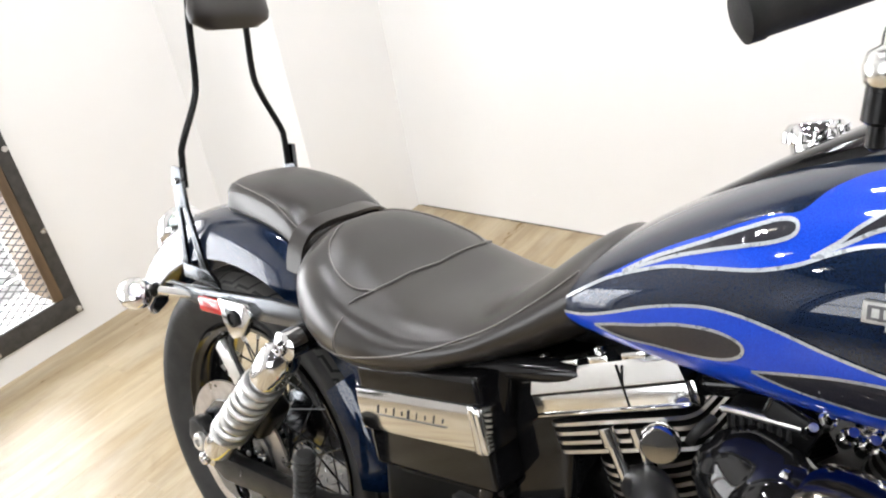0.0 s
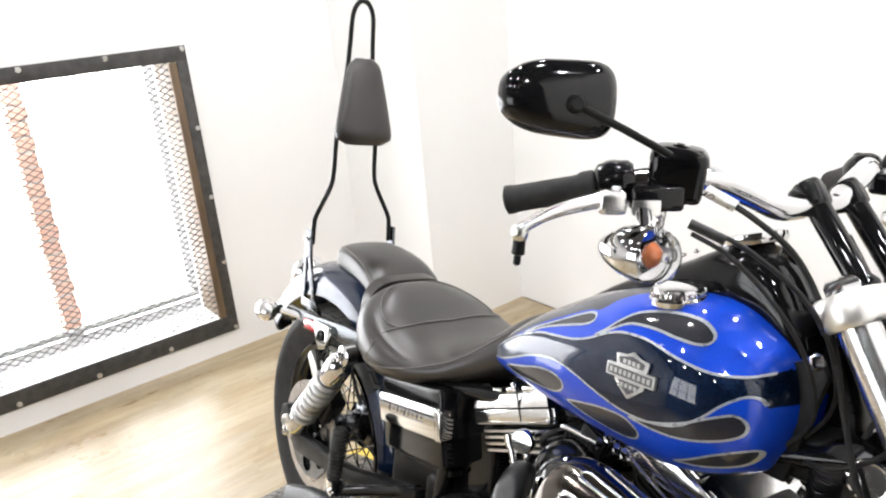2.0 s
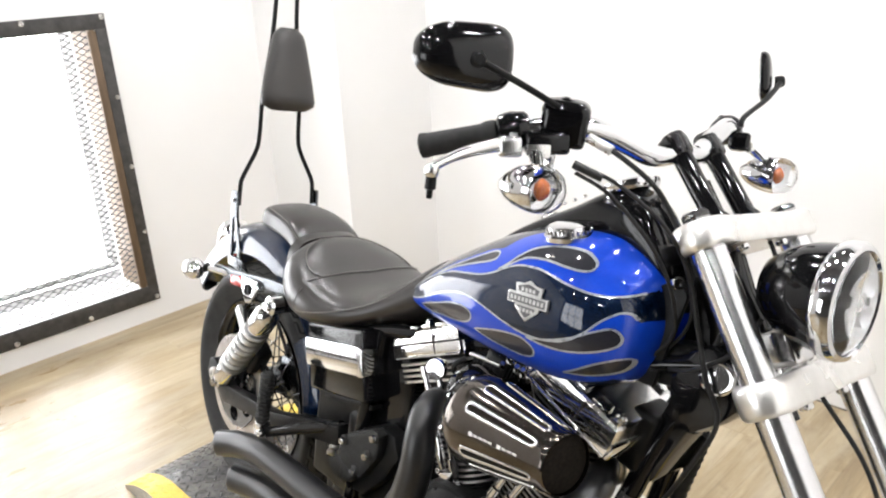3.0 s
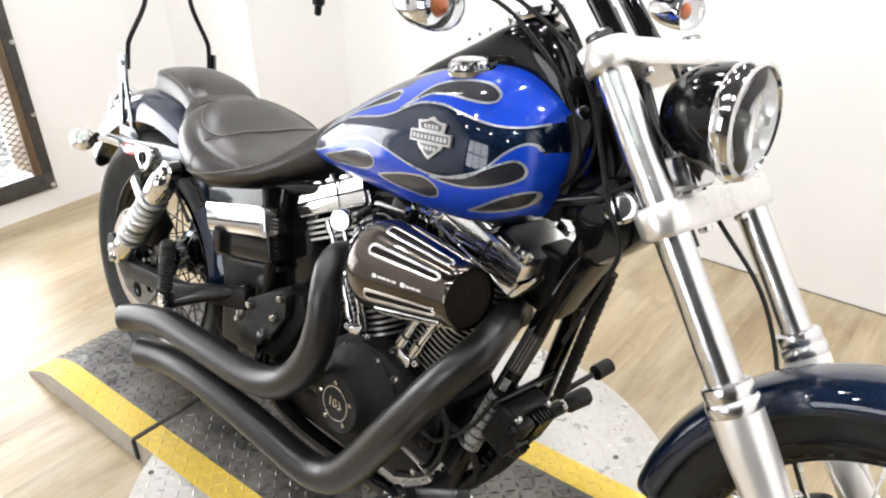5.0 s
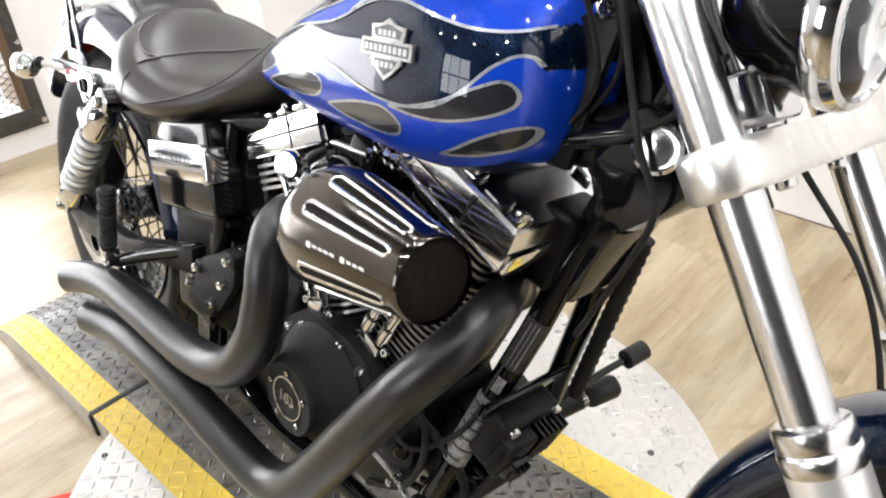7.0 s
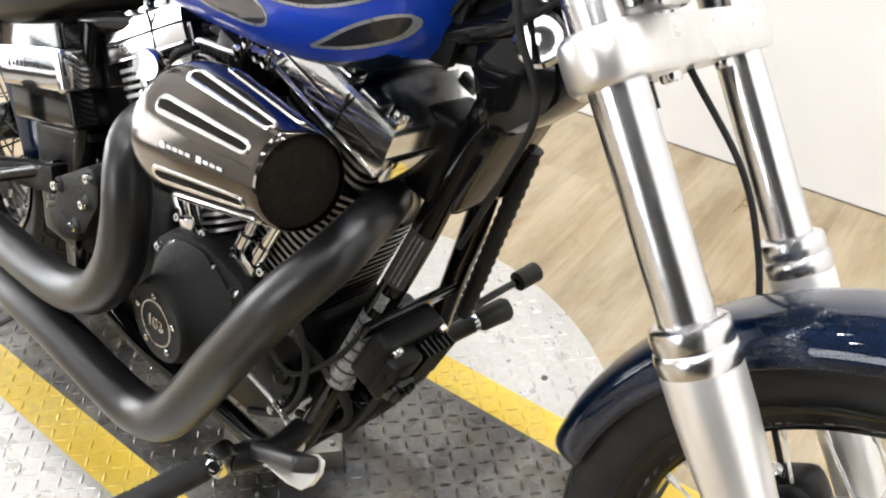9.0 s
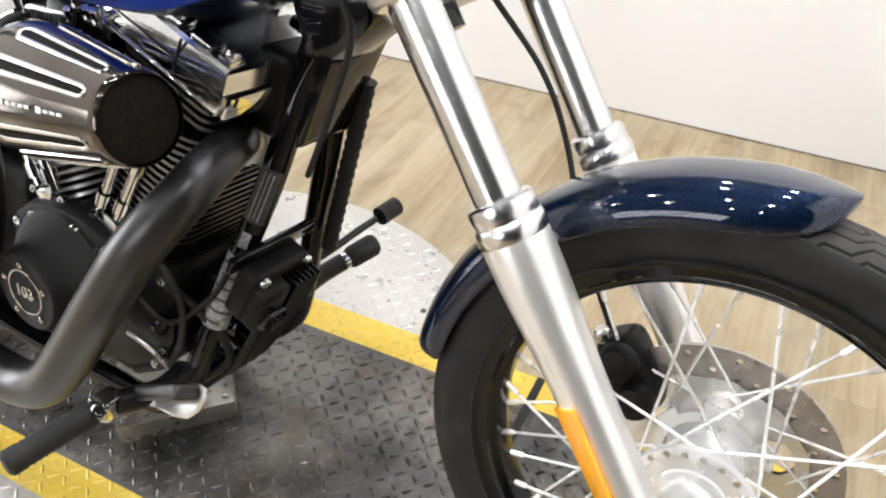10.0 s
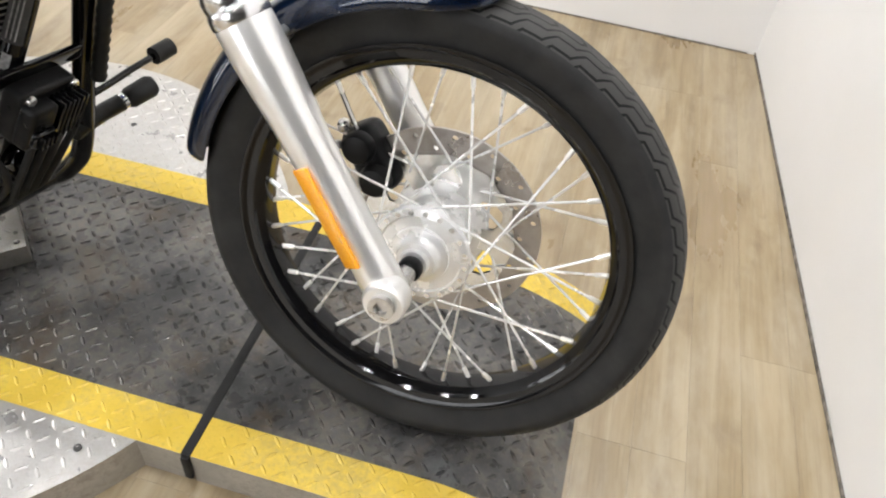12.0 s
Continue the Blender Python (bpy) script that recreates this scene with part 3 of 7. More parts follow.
for nm, lab, x0, x1, n in (("middle_runway", "", SEAM_R + GAP, SEAM_F - GAP, 2), ("rear_ramp", "", END_R, SEAM_R - GAP, 24), ("front_ramp", "", SEAM_F + GAP, END_F, 24)):
    sec = part(nm, slab(x0, x1, YN + BAND, YF - BAND, n), DECK_GREY, turntable, "worn grey painted tread plate", 30)
    part("edge_band", slab(x0, x1, YN, YN + BAND, n), [DECK_YELLOW, SKIRT], sec, "yellow painted edge", 30)
    part("edge_band", slab(x0, x1, YF - BAND, YF, n), [DECK_YELLOW, SKIRT], sec, "yellow painted edge", 30)
for ob in list(turntable.children_recursive):
    me = ob.data
    if len(me.materials) == 1:
        me.materials.append(SKIRT)
    for p in me.polygons:
        if abs(p.normal.z) < 0.3:
            p.material_index = 1
for xs in (SEAM_R, SEAM_F):
    bmx = rbox((0.017, 2 * HALF + 0.004, 0.012), (xs, DCY, TOP - 0.004), 0.003)
    rbox((0.014, 0.008, 0.06), (xs, YN - 0.003, TOP - 0.033), 0.003, bm=bmx)
    part("rubber_seam", bmx, RUBBER, turntable, "black rubber strip")


def tread_marks(test, z_of):
    """Raised lens-shaped bars of tread plate, turned by quarter turns."""
    pitch = 0.0265
    verts, faces = [], []
    i0, i1 = int(-0.5 / pitch), int(2.15 / pitch)
    for i in range(i0, i1):
        for j in range(-28, 30):
            x, y = i * pitch, DCY + j * pitch
            if not test(x, y):
                continue
            a = radians(45 if (i + j) % 2 else -45) + random.uniform(-0.05, 0.05)
            c, s = math.cos(a), math.sin(a)
            L, w, h = 0.0120, 0.0034, 0.0021
            k = len(verts)
            for u, v, z in ((-L, 0, 0), (-L * 0.4, -w, 0), (L * 0.4, -w, 0), (L, 0, 0), (L * 0.4, w, 0), (-L * 0.4, w, 0), (-L * 0.55, 0, h), (L * 0.55, 0, h)):
                px, py = x + u * c - v * s, y + u * s + v * c
                verts.append((px, py, z_of(px) + z - 0.0001))
            for q in ((0, 1, 6), (1, 2, 7, 6), (2, 3, 7), (3, 4, 7), (4, 5, 6, 7), (5, 0, 6)):
                faces.append(tuple(k + n for n in q))
    return verts, faces


def in_band(y):
    return YN + 0.006 < y < YN + BAND - 0.006 or YF - BAND + 0.006 < y < YF - 0.006


def near_seam(x):
    return min(abs(x - SEAM_R), abs(x - SEAM_F)) < 0.02


flat = lambda x: TOP
for nm, mt, test, zf in (
        ("silver_tread", DECK_SILVER, lambda x, y: abs(y - DCY) > HALF + 0.008 and math.hypot(x - DCX, y - DCY) < DR - 0.014, flat),
        ("yellow_tread", DECK_YELLOW, lambda x, y: in_band(y) and END_R + 0.015 < x < END_F - 0.015 and not near_seam(x), deck_z),
        ("grey_tread", WORN_BAR_SHADE, lambda x, y: abs(y - DCY) < HALF - BAND - 0.006 and END_R + 0.015 < x < END_F - 0.015 and not near_seam(x), deck_z)):
    tagged(part(nm, tread_marks(test, zf), mt, turntable, "", 15), kind="stuff")
for x, y in ((1.33, -0.315), (0.34, -0.315), (0.97, 0.45), (1.2, 0.40), (0.6, -0.45)):
    bolt((x, y, TOP), (0, 0, 1), 0.007, 0.002, turntable, FRAME_STEEL)

# support block under the frame, red chock on the floor
block = tagged(empty("support_block"), "tread-plate aluminium block under the motorcycle frame", "block")
part("body", rbox((0.205, 0.165, 0.042), pose(0.896, -0.008, TOP + 0.0215, 0, 0, 43.8), 0.003), BLOCK_PLATE, block)
for u in (-0.088, 0.088):
    bolt(pose(0.896, -0.008, TOP + 0.0425, 0, 0, 43.8) @ V(u, -0.066, 0), (0, 0, 1), 0.006, 0.003, block)
tm = pose(0.896, -0.008, TOP + 0.0425, 0, 0, 43.8)
vv, ff = [], []
for i in range(-3, 4):
    for j in range(-2, 3):
        a = radians(45 if (i + j) % 2 else -45)
        k = len(vv)
        for u, v, z in ((-0.011, 0, 0), (0, -0.003, 0), (0.011, 0, 0), (0, 0.003, 0), (0, 0, 0.0016)):
            q = tm @ V(i * 0.026 + u * math.cos(a) - v * math.sin(a), j * 0.03 + u * math.sin(a) + v * math.cos(a), z)
            vv.append(tuple(q))
        ff += [(k, k + 1, k + 4), (k + 1, k + 2, k + 4), (k + 2, k + 3, k + 4), (k + 3, k, k + 4)]
tagged(part("tread_marks", (vv, ff), BLOCK_PLATE, block), kind="stuff")
tagged(part("floor_wedge", prism([(-0.07, 0), (0.05, 0), (0.045, 0.02), (-0.05, 0.03)], 0.02, pose(0.31, -0.43, FLOOR_Z, 0, 0, 65), 0.003), RED_PLASTIC), "small red plastic wedge lying on the floor", "wedge")

# ---- motorcycle: x ahead, y to its left, z up, leaning on its stand ----
BIKE = pose(0, -0.022, 0.018, 0, 0, -4.0) @ pose(0, 0, 0, -12.5, 0, 0)
bike = tagged(empty("motorcycle", BIKE), "navy blue cruiser motorcycle with bright blue flames and chrome forks", "motorcycle")
FW, RW = V(1.791, 0.046, 0.3586), V(0.025, 0, 0.338)      # wheel centres
FK = V(1.806, 0.046, 0.308)      # foot of the fork
FORK_HALF = 0.136


def with_uv(ob, nu, nv):
    """u round the ring, v along the profile, for lathe meshes."""
    me = ob.data
    uv = me.uv_layers.new(name="uv")
    for p in me.polygons:
        ids = [me.loops[l].vertex_index for l in p.loop_indices]
        if len(ids) > 4:
            continue
        us = [(i % nu) / nu for i in ids]
        wrap = max(us) - min(us) > 0.5
        for l, i, u in zip(p.loop_indices, ids, us):
            uv.data[l].uv = (u + 1 if wrap and u < 0.5 else u, (i // nu) / (nv - 1))


def wheel(name, at, r_out, width, rim_r, rim_w, hub_r, spokes, tyre_mat, label):
    root = part(name, lathe([(rim_r - 0.020, -rim_w * 0.30), (rim_r - 0.013, -rim_w * 0.42), (rim_r + 0.004, -rim_w * 0.46), (rim_r + 0.006, -rim_w * 0.5),
                             (rim_r + 0.002, -rim_w * 0.5), (rim_r - 0.004, -rim_w * 0.44), (rim_r - 0.017, -rim_w * 0.36), (rim_r - 0.0255, -rim_w * 0.26), (rim_r - 0.029, 0),
                             (rim_r - 0.0255, rim_w * 0.26), (rim_r - 0.017, rim_w * 0.36), (rim_r - 0.004, rim_w * 0.44), (rim_r + 0.002, rim_w * 0.5),
                             (rim_r + 0.006, rim_w * 0.5), (rim_r + 0.004, rim_w * 0.46), (rim_r - 0.013, rim_w * 0.42), (rim_r - 0.020, rim_w * 0.30), (rim_r - 0.02, -rim_w * 0.30)], at, (0, 1, 0), 96, cap=False), BLACK_GLOSS, bike, label)
    # tyre
    prof = []
    th = r_out - rim_r
    for k in range(25):
        t = k / 24 * 2 - 1
        y = width / 2 * math.copysign(min(1, abs(math.sin(t * 1.75)) ** 0.92), t) * (1 if abs(t) < 0.7 else 1 - (abs(t) - 0.7) * 1.25)
        rr = r_out - th * (abs(t) ** 2.7) * 0.97
        prof.append((rr, y))
    ty = part("tyre", lathe(prof, at, (0, 1, 0), 96, cap=False), tyre_mat, root, "black road tyre", 60)
    with_uv(ty, 96, 25)
    # hub
    hw = 0.043
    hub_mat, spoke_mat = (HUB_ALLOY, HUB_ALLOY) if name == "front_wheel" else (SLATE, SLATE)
    part("hub", lathe([(0.012, -hw - 0.034), (0.019, -hw - 0.034), (0.021, -hw - 0.028), (0.027, -hw - 0.026), (0.029, -hw - 0.016), (0.033, -hw - 0.012), (0.042, -hw - 0.010), (0.043, -hw - 0.006), (hub_r * 0.80, -hw - 0.005), (hub_r * 0.83, -hw - 0.008), (hub_r * 0.97, -hw - 0.006), (hub_r, -hw), (hub_r * 0.95, -hw + 0.006), (hub_r * 0.74, -hw + 0.011), (hub_r * 0.66, -hw + 0.022),
                       (hub_r * 0.62, 0), (hub_r * 0.66, hw - 0.022), (hub_r * 0.74, hw - 0.011), (hub_r, hw - 0.006), (hub_r + 0.002, hw), (hub_r * 0.9, hw + 0.006), (0.028, hw + 0.016), (0.012, hw + 0.03)], at, (0, 1, 0), 40), hub_mat, root, "polished alloy hub")
    # holed outer flange
    for k in range(spokes // 2):
        c = at + V(math.cos(math.pi * 4 * k / spokes) * hub_r * 0.90, -hw - 0.0095, math.sin(math.pi * 4 * k / spokes) * hub_r * 0.90)
        part("spoke_head", tube([c, c + V(0, 0.006, 0)], 0.0040, 8), POLISHED, root)
    # laced spokes with nipples
    for k in range(spokes):
        a = 2 * math.pi * (k + 0.5) / spokes
        side = -1 if k % 2 else 1
        lean = (1 if (k // 2) % 2 else -1) * 0.98
        b = a + lean
        p0 = at + V(math.cos(b) * hub_r, side * hw, math.sin(b) * hub_r)
        p1 = at + V(math.cos(a) * (rim_r - 0.026), side * rim_w * 0.08, math.sin(a) * (rim_r - 0.026))
        d = (p1 - p0).normalized()
        sp = part("spoke", tube([p0, p1], 0.0020, 6), spoke_mat, root)
        part("nipple", tube([p1 - d * 0.020, p1 - d * 0.017, p1 + d * 0.002], [0.0026, 0.0037, 0.0037], 6), FORK_ALLOY, sp)
    return root


def holed_ring(at, r0, r1, n, hole, thick, y, stagger=0.010):
    """A brake disc: an annulus with one round hole in each cell, on both faces."""
    bm = bmesh.new()
    rm, da = (r0 + r1) / 2, 2 * math.pi / n
    for face in (-1, 1):
        for i in range(n):
            rr = rm + (stagger if i % 2 else -stagger)
            a0, a1, am = i * da, (i + 1) * da, (i + 0.5) * da
            outer = [(r0, a0), (r0, am), (r0, a1), (rm, a1), (r1, a1), (r1, am), (r1, a0), (rm, a0)]
            c = V(math.cos(am) * rr, 0, math.sin(am) * rr)
            vo = [bm.verts.new(at + V(math.cos(a) * r, y + face * thick / 2, math.sin(a) * r)) for r, a in outer]
            er, et = V(math.cos(am), 0, math.sin(am)), V(-math.sin(am), 0, math.cos(am))
            vi = [bm.verts.new(at + c + er * (hole * u) + et * (hole * v) + V(0, y + face * thick / 2, 0)) for u, v in
                  ((-0.7, -0.7), (-1, 0), (-0.7, 0.7), (0, 1), (0.7, 0.7), (1, 0), (0.7, -0.7), (0, -1))]
            for k in range(8):
                bm.faces.new((vo[k], vo[(k + 1) % 8], vi[(k + 1) % 8], vi[k]))
    bmesh.ops.remove_doubles(bm, verts=bm.verts, dist=0.0002)
    for r in (r0, r1):
        lathe([(r, -thick / 2), (r, thick / 2)], at + V(0, y, 0), (0, 1, 0), n * 2, bm, cap=False)
    return bm


front_wheel = wheel("front_wheel", FW, 0.348, 0.088, 0.279, 0.068, 0.072, 40, TYRE_FRONT, "gloss black spoked wheel rim")
rear_wheel = wheel("rear_wheel", RW, 0.342, 0.178, 0.236, 0.125, 0.062, 40, TYRE_REAR, "gloss black spoked wheel rim")
for wh, at, y, r1 in ((front_wheel, FW, 0.044, 0.150), (rear_wheel, RW, -0.112, 0.146)):
    dsc = part("brake_disc", holed_ring(at, r1 - 0.042, r1, 30, 0.0044, 0.005, y), DISC_STEEL, wh, "drilled steel brake disc", 30)
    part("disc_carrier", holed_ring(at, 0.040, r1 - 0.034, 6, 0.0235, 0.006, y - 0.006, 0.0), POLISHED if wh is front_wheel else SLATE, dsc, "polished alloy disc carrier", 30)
    for k in range(5):
        a = 2 * math.pi * k / 5 + 0.5
        bolt(at + V(math.cos(a) * 0.042, y - 0.006, math.sin(a) * 0.042), (0, -1, 0), 0.006, 0.005, dsc)
# worn sticker on the front rim
for k, (a0, ln) in enumerate(((3.80, 0.022), (3.90, 0.012))):
    p = FW + V(math.cos(a0) * 0.259, -0.016, math.sin(a0) * 0.259)
    part("sticker", rbox((ln, 0.014, 0.0012), along(p, -V(math.cos(a0), 0.35, math.sin(a0)), (0, 1, 0)), 0), LABEL, front_wheel)

# fork: legs, tubes, clamps
UP = V(-0.571, 0, 0.821)      # along the fork, upwards
for s in (-1, 1):
    foot = V(FK.x, FK.y + FORK_HALF * s, FK.z)
    leg = part("fork_leg", lathe([(0.012, 0.026), (0.026, 0.029), (0.029, 0.042), (0.029, 0.075), (0.0275, 0.10), (0.0285, 0.22), (0.0290, 0.26), (0.0305, 0.30), (0.0332, 0.34), (0.0350, 0.375), (0.0352, 0.41), (0.0345, 0.422), (0.031, 0.425)], foot, UP, 36), FORK_ALLOY, bike, "polished alloy fork slider")
    part("seal_cap", lathe([(0.0345, 0.416), (0.0362, 0.419), (0.0365, 0.429), (0.0355, 0.434), (0.0338, 0.436), (0.0338, 0.439), (0.0346, 0.441), (0.0346, 0.450), (0.0336, 0.455), (0.0290, 0.458), (0.026, 0.458)], foot, UP, 36), FORK_CHROME, leg, "chrome seal cap")
    part("fork_tube", lathe([(0.0245, 0.44), (0.0245, 0.92)], foot, UP, 32), FORK_CHROME, leg, "chrome fork tube")
    part("tube_cap", lathe([(0.022, 0.932), (0.022, 0.944), (0.017, 0.950), (0.011, 0.950)], foot, UP, 6), CHROME, leg, "chrome hexagon cap")
    part("axle_boss", lathe([(0.027, -0.012), (0.029, -0.006), (0.029, 0.018), (0.026, 0.022)], foot + UP * 0.056 + V(0.012, s * 0.018, 0), (0, s, 0), 28), FORK_ALLOY, leg)
    part("axle_end", lathe([(0.017, 0), (0.017, 0.008), (0.009, 0.008), (0.008, 0.001)], foot + UP * 0.056 + V(0.012, s * 0.040, 0), (0, s, 0), 24), STEEL, leg)
    mid = foot + UP * 0.172 + V(-0.0095, s * 0.0265, -0.0055)
    part("reflector", rbox((0.006, 0.031, 0.140), along(mid, UP, V(0.42, -s * 0.91, 0.28)) @ pose(0, 0, 0, 0, 0, 90), 0.0025), AMBER, leg, "amber reflector strip")
part("front_axle", tube([FW + V(0, -0.145, 0), FW + V(0, 0.145, 0)], 0.0125, 16), STEEL, bike)
part("axle_spacer", lathe([(0.015, 0), (0.017, 0.004), (0.017, 0.014), (0.015, 0.018)], FW + V(0, -0.098, 0), (0, 1, 0), 24), BLACK_SATIN, bike)


FWD = V(0.821, 0, 0.571)      # square to the fork, ahead


def clamp(name, h, thick, back):
    """A fork clamp: a bar between two rounded ends, in the plane square to the fork."""
    pts = []
    for k in range(13):
        a = math.pi * (k / 12) - math.pi / 2
        pts.append((FORK_HALF + 0.004 + 0.037 * math.cos(a), 0.037 * math.sin(a)))
    outline = pts + [(0.085, 0.030), (-0.085, 0.030)] + [(-y, -f) for y, f in pts] + [(-0.055, -back), (0.055, -back)]
    loops = []
    for hh, ins in ((0, 0.012), (0.003, 0.004), (0.008, 0), (thick - 0.008, 0), (thick - 0.003, 0.004), (thick, 0.012)):
        loops.append([FK + UP * (h + hh) + V(0, y * (1 - ins * 2.5), 0) + FWD * (f * (1 - ins * 8)) for y, f in outline])
    return part(name, rings(bmesh.new(), loops), TREE_METAL, bike, "polished fork clamp", 32)


low_clamp = clamp("lower_fork_clamp", 0.658, 0.046, 0.09)
top_clamp = clamp("upper_fork_clamp", 0.892, 0.040, 0.09)
for s in (-1, 1):
    for cl, h in ((low_clamp, 0.658), (top_clamp, 0.892)):
        # pinch bolts under the bar
        bolt(FK + UP * (h - 0.002) + FWD * 0.012 + V(0, s * 0.062, 0), -UP, 0.010, 0.008, cl, CHROME)
STEM = V(-0.050, 0, -0.034)
part("stem_nut", lathe([(0.024, 0), (0.024, 0.012), (0.018, 0.018), (0.006, 0.018)], FK + UP * 0.932 + STEM, UP, 6), CHROME, top_clamp)
part("steering_stem", tube([FK + UP * 0.63 + STEM, FK + UP * 0.935 + STEM], 0.024, 20), BLACK_GLOSS, bike)


# fenders
def fender(name, c, r, a0, a1, hw, drop, n, tip0, tip1, label, exp=2.6):
    bm = bmesh.new()
    loops = []
    for i in range(n + 1):
        t = i / n
        a = radians(a0 + (a1 - a0) * t)
        w = hw
        dr = drop
        if t < tip0:
            q = math.sqrt(max(0.0, 1 - (1 - t / tip0) ** 2))
            w, dr = hw * (0.12 + 0.88 * q), drop * (0.15 + 0.85 * q)
        if 1 - t < tip1:
            q = math.sqrt(max(0.0, 1 - (1 - (1 - t) / tip1) ** 2))
            w, dr = hw * (0.12 + 0.88 * q), drop * (0.15 + 0.85 * q)
        outer, inner = [], []
        for k in range(17):
            v = k / 16 * 2 - 1
            rad = r - dr * abs(v) ** exp
            yy = w * math.sin(v * 1.45) / math.sin(1.45)
            d = V(math.cos(a), 0, math.sin(a))
            outer.append(c + d * rad + V(0, yy, 0))
            inner.append(c + d * (rad - 0.003) + V(0, yy * 0.965, 0))
        loops.append(outer + inner[::-1])
    return part(name, rings(bm, loops), NAVY, bike, label, 50)


front_fender = fender("front_fender", FW, 0.379, 82, 175, 0.061, 0.046, 56, 0.18, 0.06, "glossy navy blue front fender")
rear_fender = fender("rear_fender", RW + V(-0.02, 0.035, -0.004), 0.452, 28, 158, 0.112, 0.085, 56, 0.001, 0.10, "glossy navy blue rear fender", 3.2)
for s in (-1, 1):
    p = FW + V(-0.215, s * 0.066, 0.255)
    part("fender_bracket", rbox((0.07, 0.012, 0.035), along(p, V(0.5, 0, 1), (0, 1, 0)) @ pose(0, 0, 0, 0, 0, 90), 0.004), SATIN_SILVER, front_fender)
    bolt(FW + V(-0.225, s * 0.075, 0.262), (0, s, 0), 0.007, 0.006, front_fender, CHROME)

# fuel tank
TANK = [(0.678, 0.778, 0.806, 0.062), (0.694, 0.768, 0.836, 0.096), (0.75, 0.760, 0.886, 0.120), (0.84, 0.754, 0.942, 0.140), (0.92, 0.750, 0.982, 0.153), (1.0, 0.749, 1.009, 0.160),
        (1.08, 0.754, 1.021, 0.165), (1.13, 0.764, 1.018, 0.162), (1.17, 0.779, 1.001, 0.150), (1.205, 0.804, 0.974, 0.128), (1.222, 0.836, 0.948, 0.096), (1.232, 0.876, 0.916, 0.046)]


def tank_loop(x, seg=48, grow=0.0):
    zb, zt, w = table(x, TANK)
    out = []
    zc, hh = (zb + zt) / 2, (zt - zb) / 2
    for k in range(seg):
        a = 2 * math.pi * k / seg
        c, s = math.cos(a), math.sin(a)
        n = 2.5
        y = (w + grow) * math.copysign(abs(c) ** (2 / n), c)
        z = (hh + grow) * math.copysign(abs(s) ** (2 / n), s)
        # fuller below the middle, drawn in towards the spine
        y *= 1 - 0.10 * max(0, s) ** 1.5 + 0.03 * max(0, -s)
        out.append(V(x, y, zc + z))
    return out


xs = [0.678 + (1.232 - 0.678) * (0.5 - 0.5 * math.cos(math.pi * k / 130)) for k in range(131)]
tank = part("fuel_tank", rings(bmesh.new(), [tank_loop(x, 220) for x in xs]), [NAVY, BLUE], bike, "glossy navy tank painted with bright blue flames", 60)


def line_z(x, line):
    for (xa, za), (xb, zb) in zip(line, line[1:]):
        if xa <= x <= xb:
            return za + (zb - za) * (x - xa) / (xb - xa)
    return line[0][1] if x < line[0][0] else line[-1][1]


from mathutils.bvhtree import BVHTree


def tree_of(ob):
    return BVHTree.FromPolygons([v.co.copy() for v in ob.data.vertices], [tuple(p.vertices) for p in ob.data.polygons])


TANK_TREE = tree_of(tank)


def on_tank(x, z, lift, side=-1):
    hit = TANK_TREE.ray_cast(V(x, side * 0.4, z), V(0, -side, 0))
    if hit[0] is None:
        hit = TANK_TREE.find_nearest(V(x, side * 0.12, z))
        n = hit[1] if hit[1].y * side > 0 else -hit[1]
        return hit[0] + n * lift
    n = hit[1] if hit[1].y * side > 0 else -hit[1]
    return hit[0] + n * lift


def paint_patch(name, outline, material, lift, label, side=-1, step=0.007):
    """Paint laid on the tank's flank inside an outline given in side view."""
    poly = [(p.x, p.z) for p in spline([V(x, 0, z) for x, z in outline + outline[:1]], 7)[:-1]]
    bm = bmesh.new()
    vs = [bm.verts.new((x, 0, z)) for x, z in poly]
    f = bm.faces.new(vs)
    bmesh.ops.triangulate(bm, faces=[f])
    for axis, lo, hi in ((0, 0.64, 1.27), (2, 0.74, 1.04)):
        q = lo
        while q < hi:
            co, no = [0, 0, 0], [0, 0, 0]
            co[axis], no[axis] = q, 1
            bmesh.ops.bisect_plane(bm, geom=bm.verts[:] + bm.edges[:] + bm.faces[:], plane_co=co, plane_no=no)
            q += step
    for v in bm.verts:
        v.co = on_tank(v.co.x, v.co.z, lift, side)
    part(name, bm, material, tank, label, 70)
    return poly


def pinstripe(pts, closed, lift=0.0012, half=0.0016, side=-1):
    """A flat silver line that follows the tank."""
    src = pts + pts[:1] if closed else pts
    line = src if closed and len(pts) > 30 else [(p.x, p.z) for p in spline([V(x, 0, z) for x, z in src], 10)]
    verts, faces = [], []
    n = len(line)
    for i, (x, z) in enumerate(line):
        a, b = line[max(i - 1, 0)], line[min(i + 1, n - 1)]
        d = V(b[0] - a[0], 0, b[1] - a[1])
        d = d.normalized() if d.length > 1e-6 else V(1, 0, 0)
        for s in (-1, 1):
            verts.append(on_tank(x - s * d.z * half, z + s * d.x * half, lift, side))
    for i in range(n - 1):
        faces.append((2 * i, 2 * i + 2, 2 * i + 3, 2 * i + 1))
    part("pinstripe", (verts, faces), PINSTRIPE, tank, "silver pinstripe", 70)


UPPER = [(0.700, 0.812), (0.735, 0.838), (0.770, 0.860), (0.828, 0.886), (0.876, 0.898), (0.920, 0.908), (0.952, 0.920), (0.977, 0.934), (1.002, 0.945), (1.028, 0.950), (1.062, 0.952), (1.118, 0.945), (1.160, 0.941), (1.191, 0.944), (1.210, 0.951)]
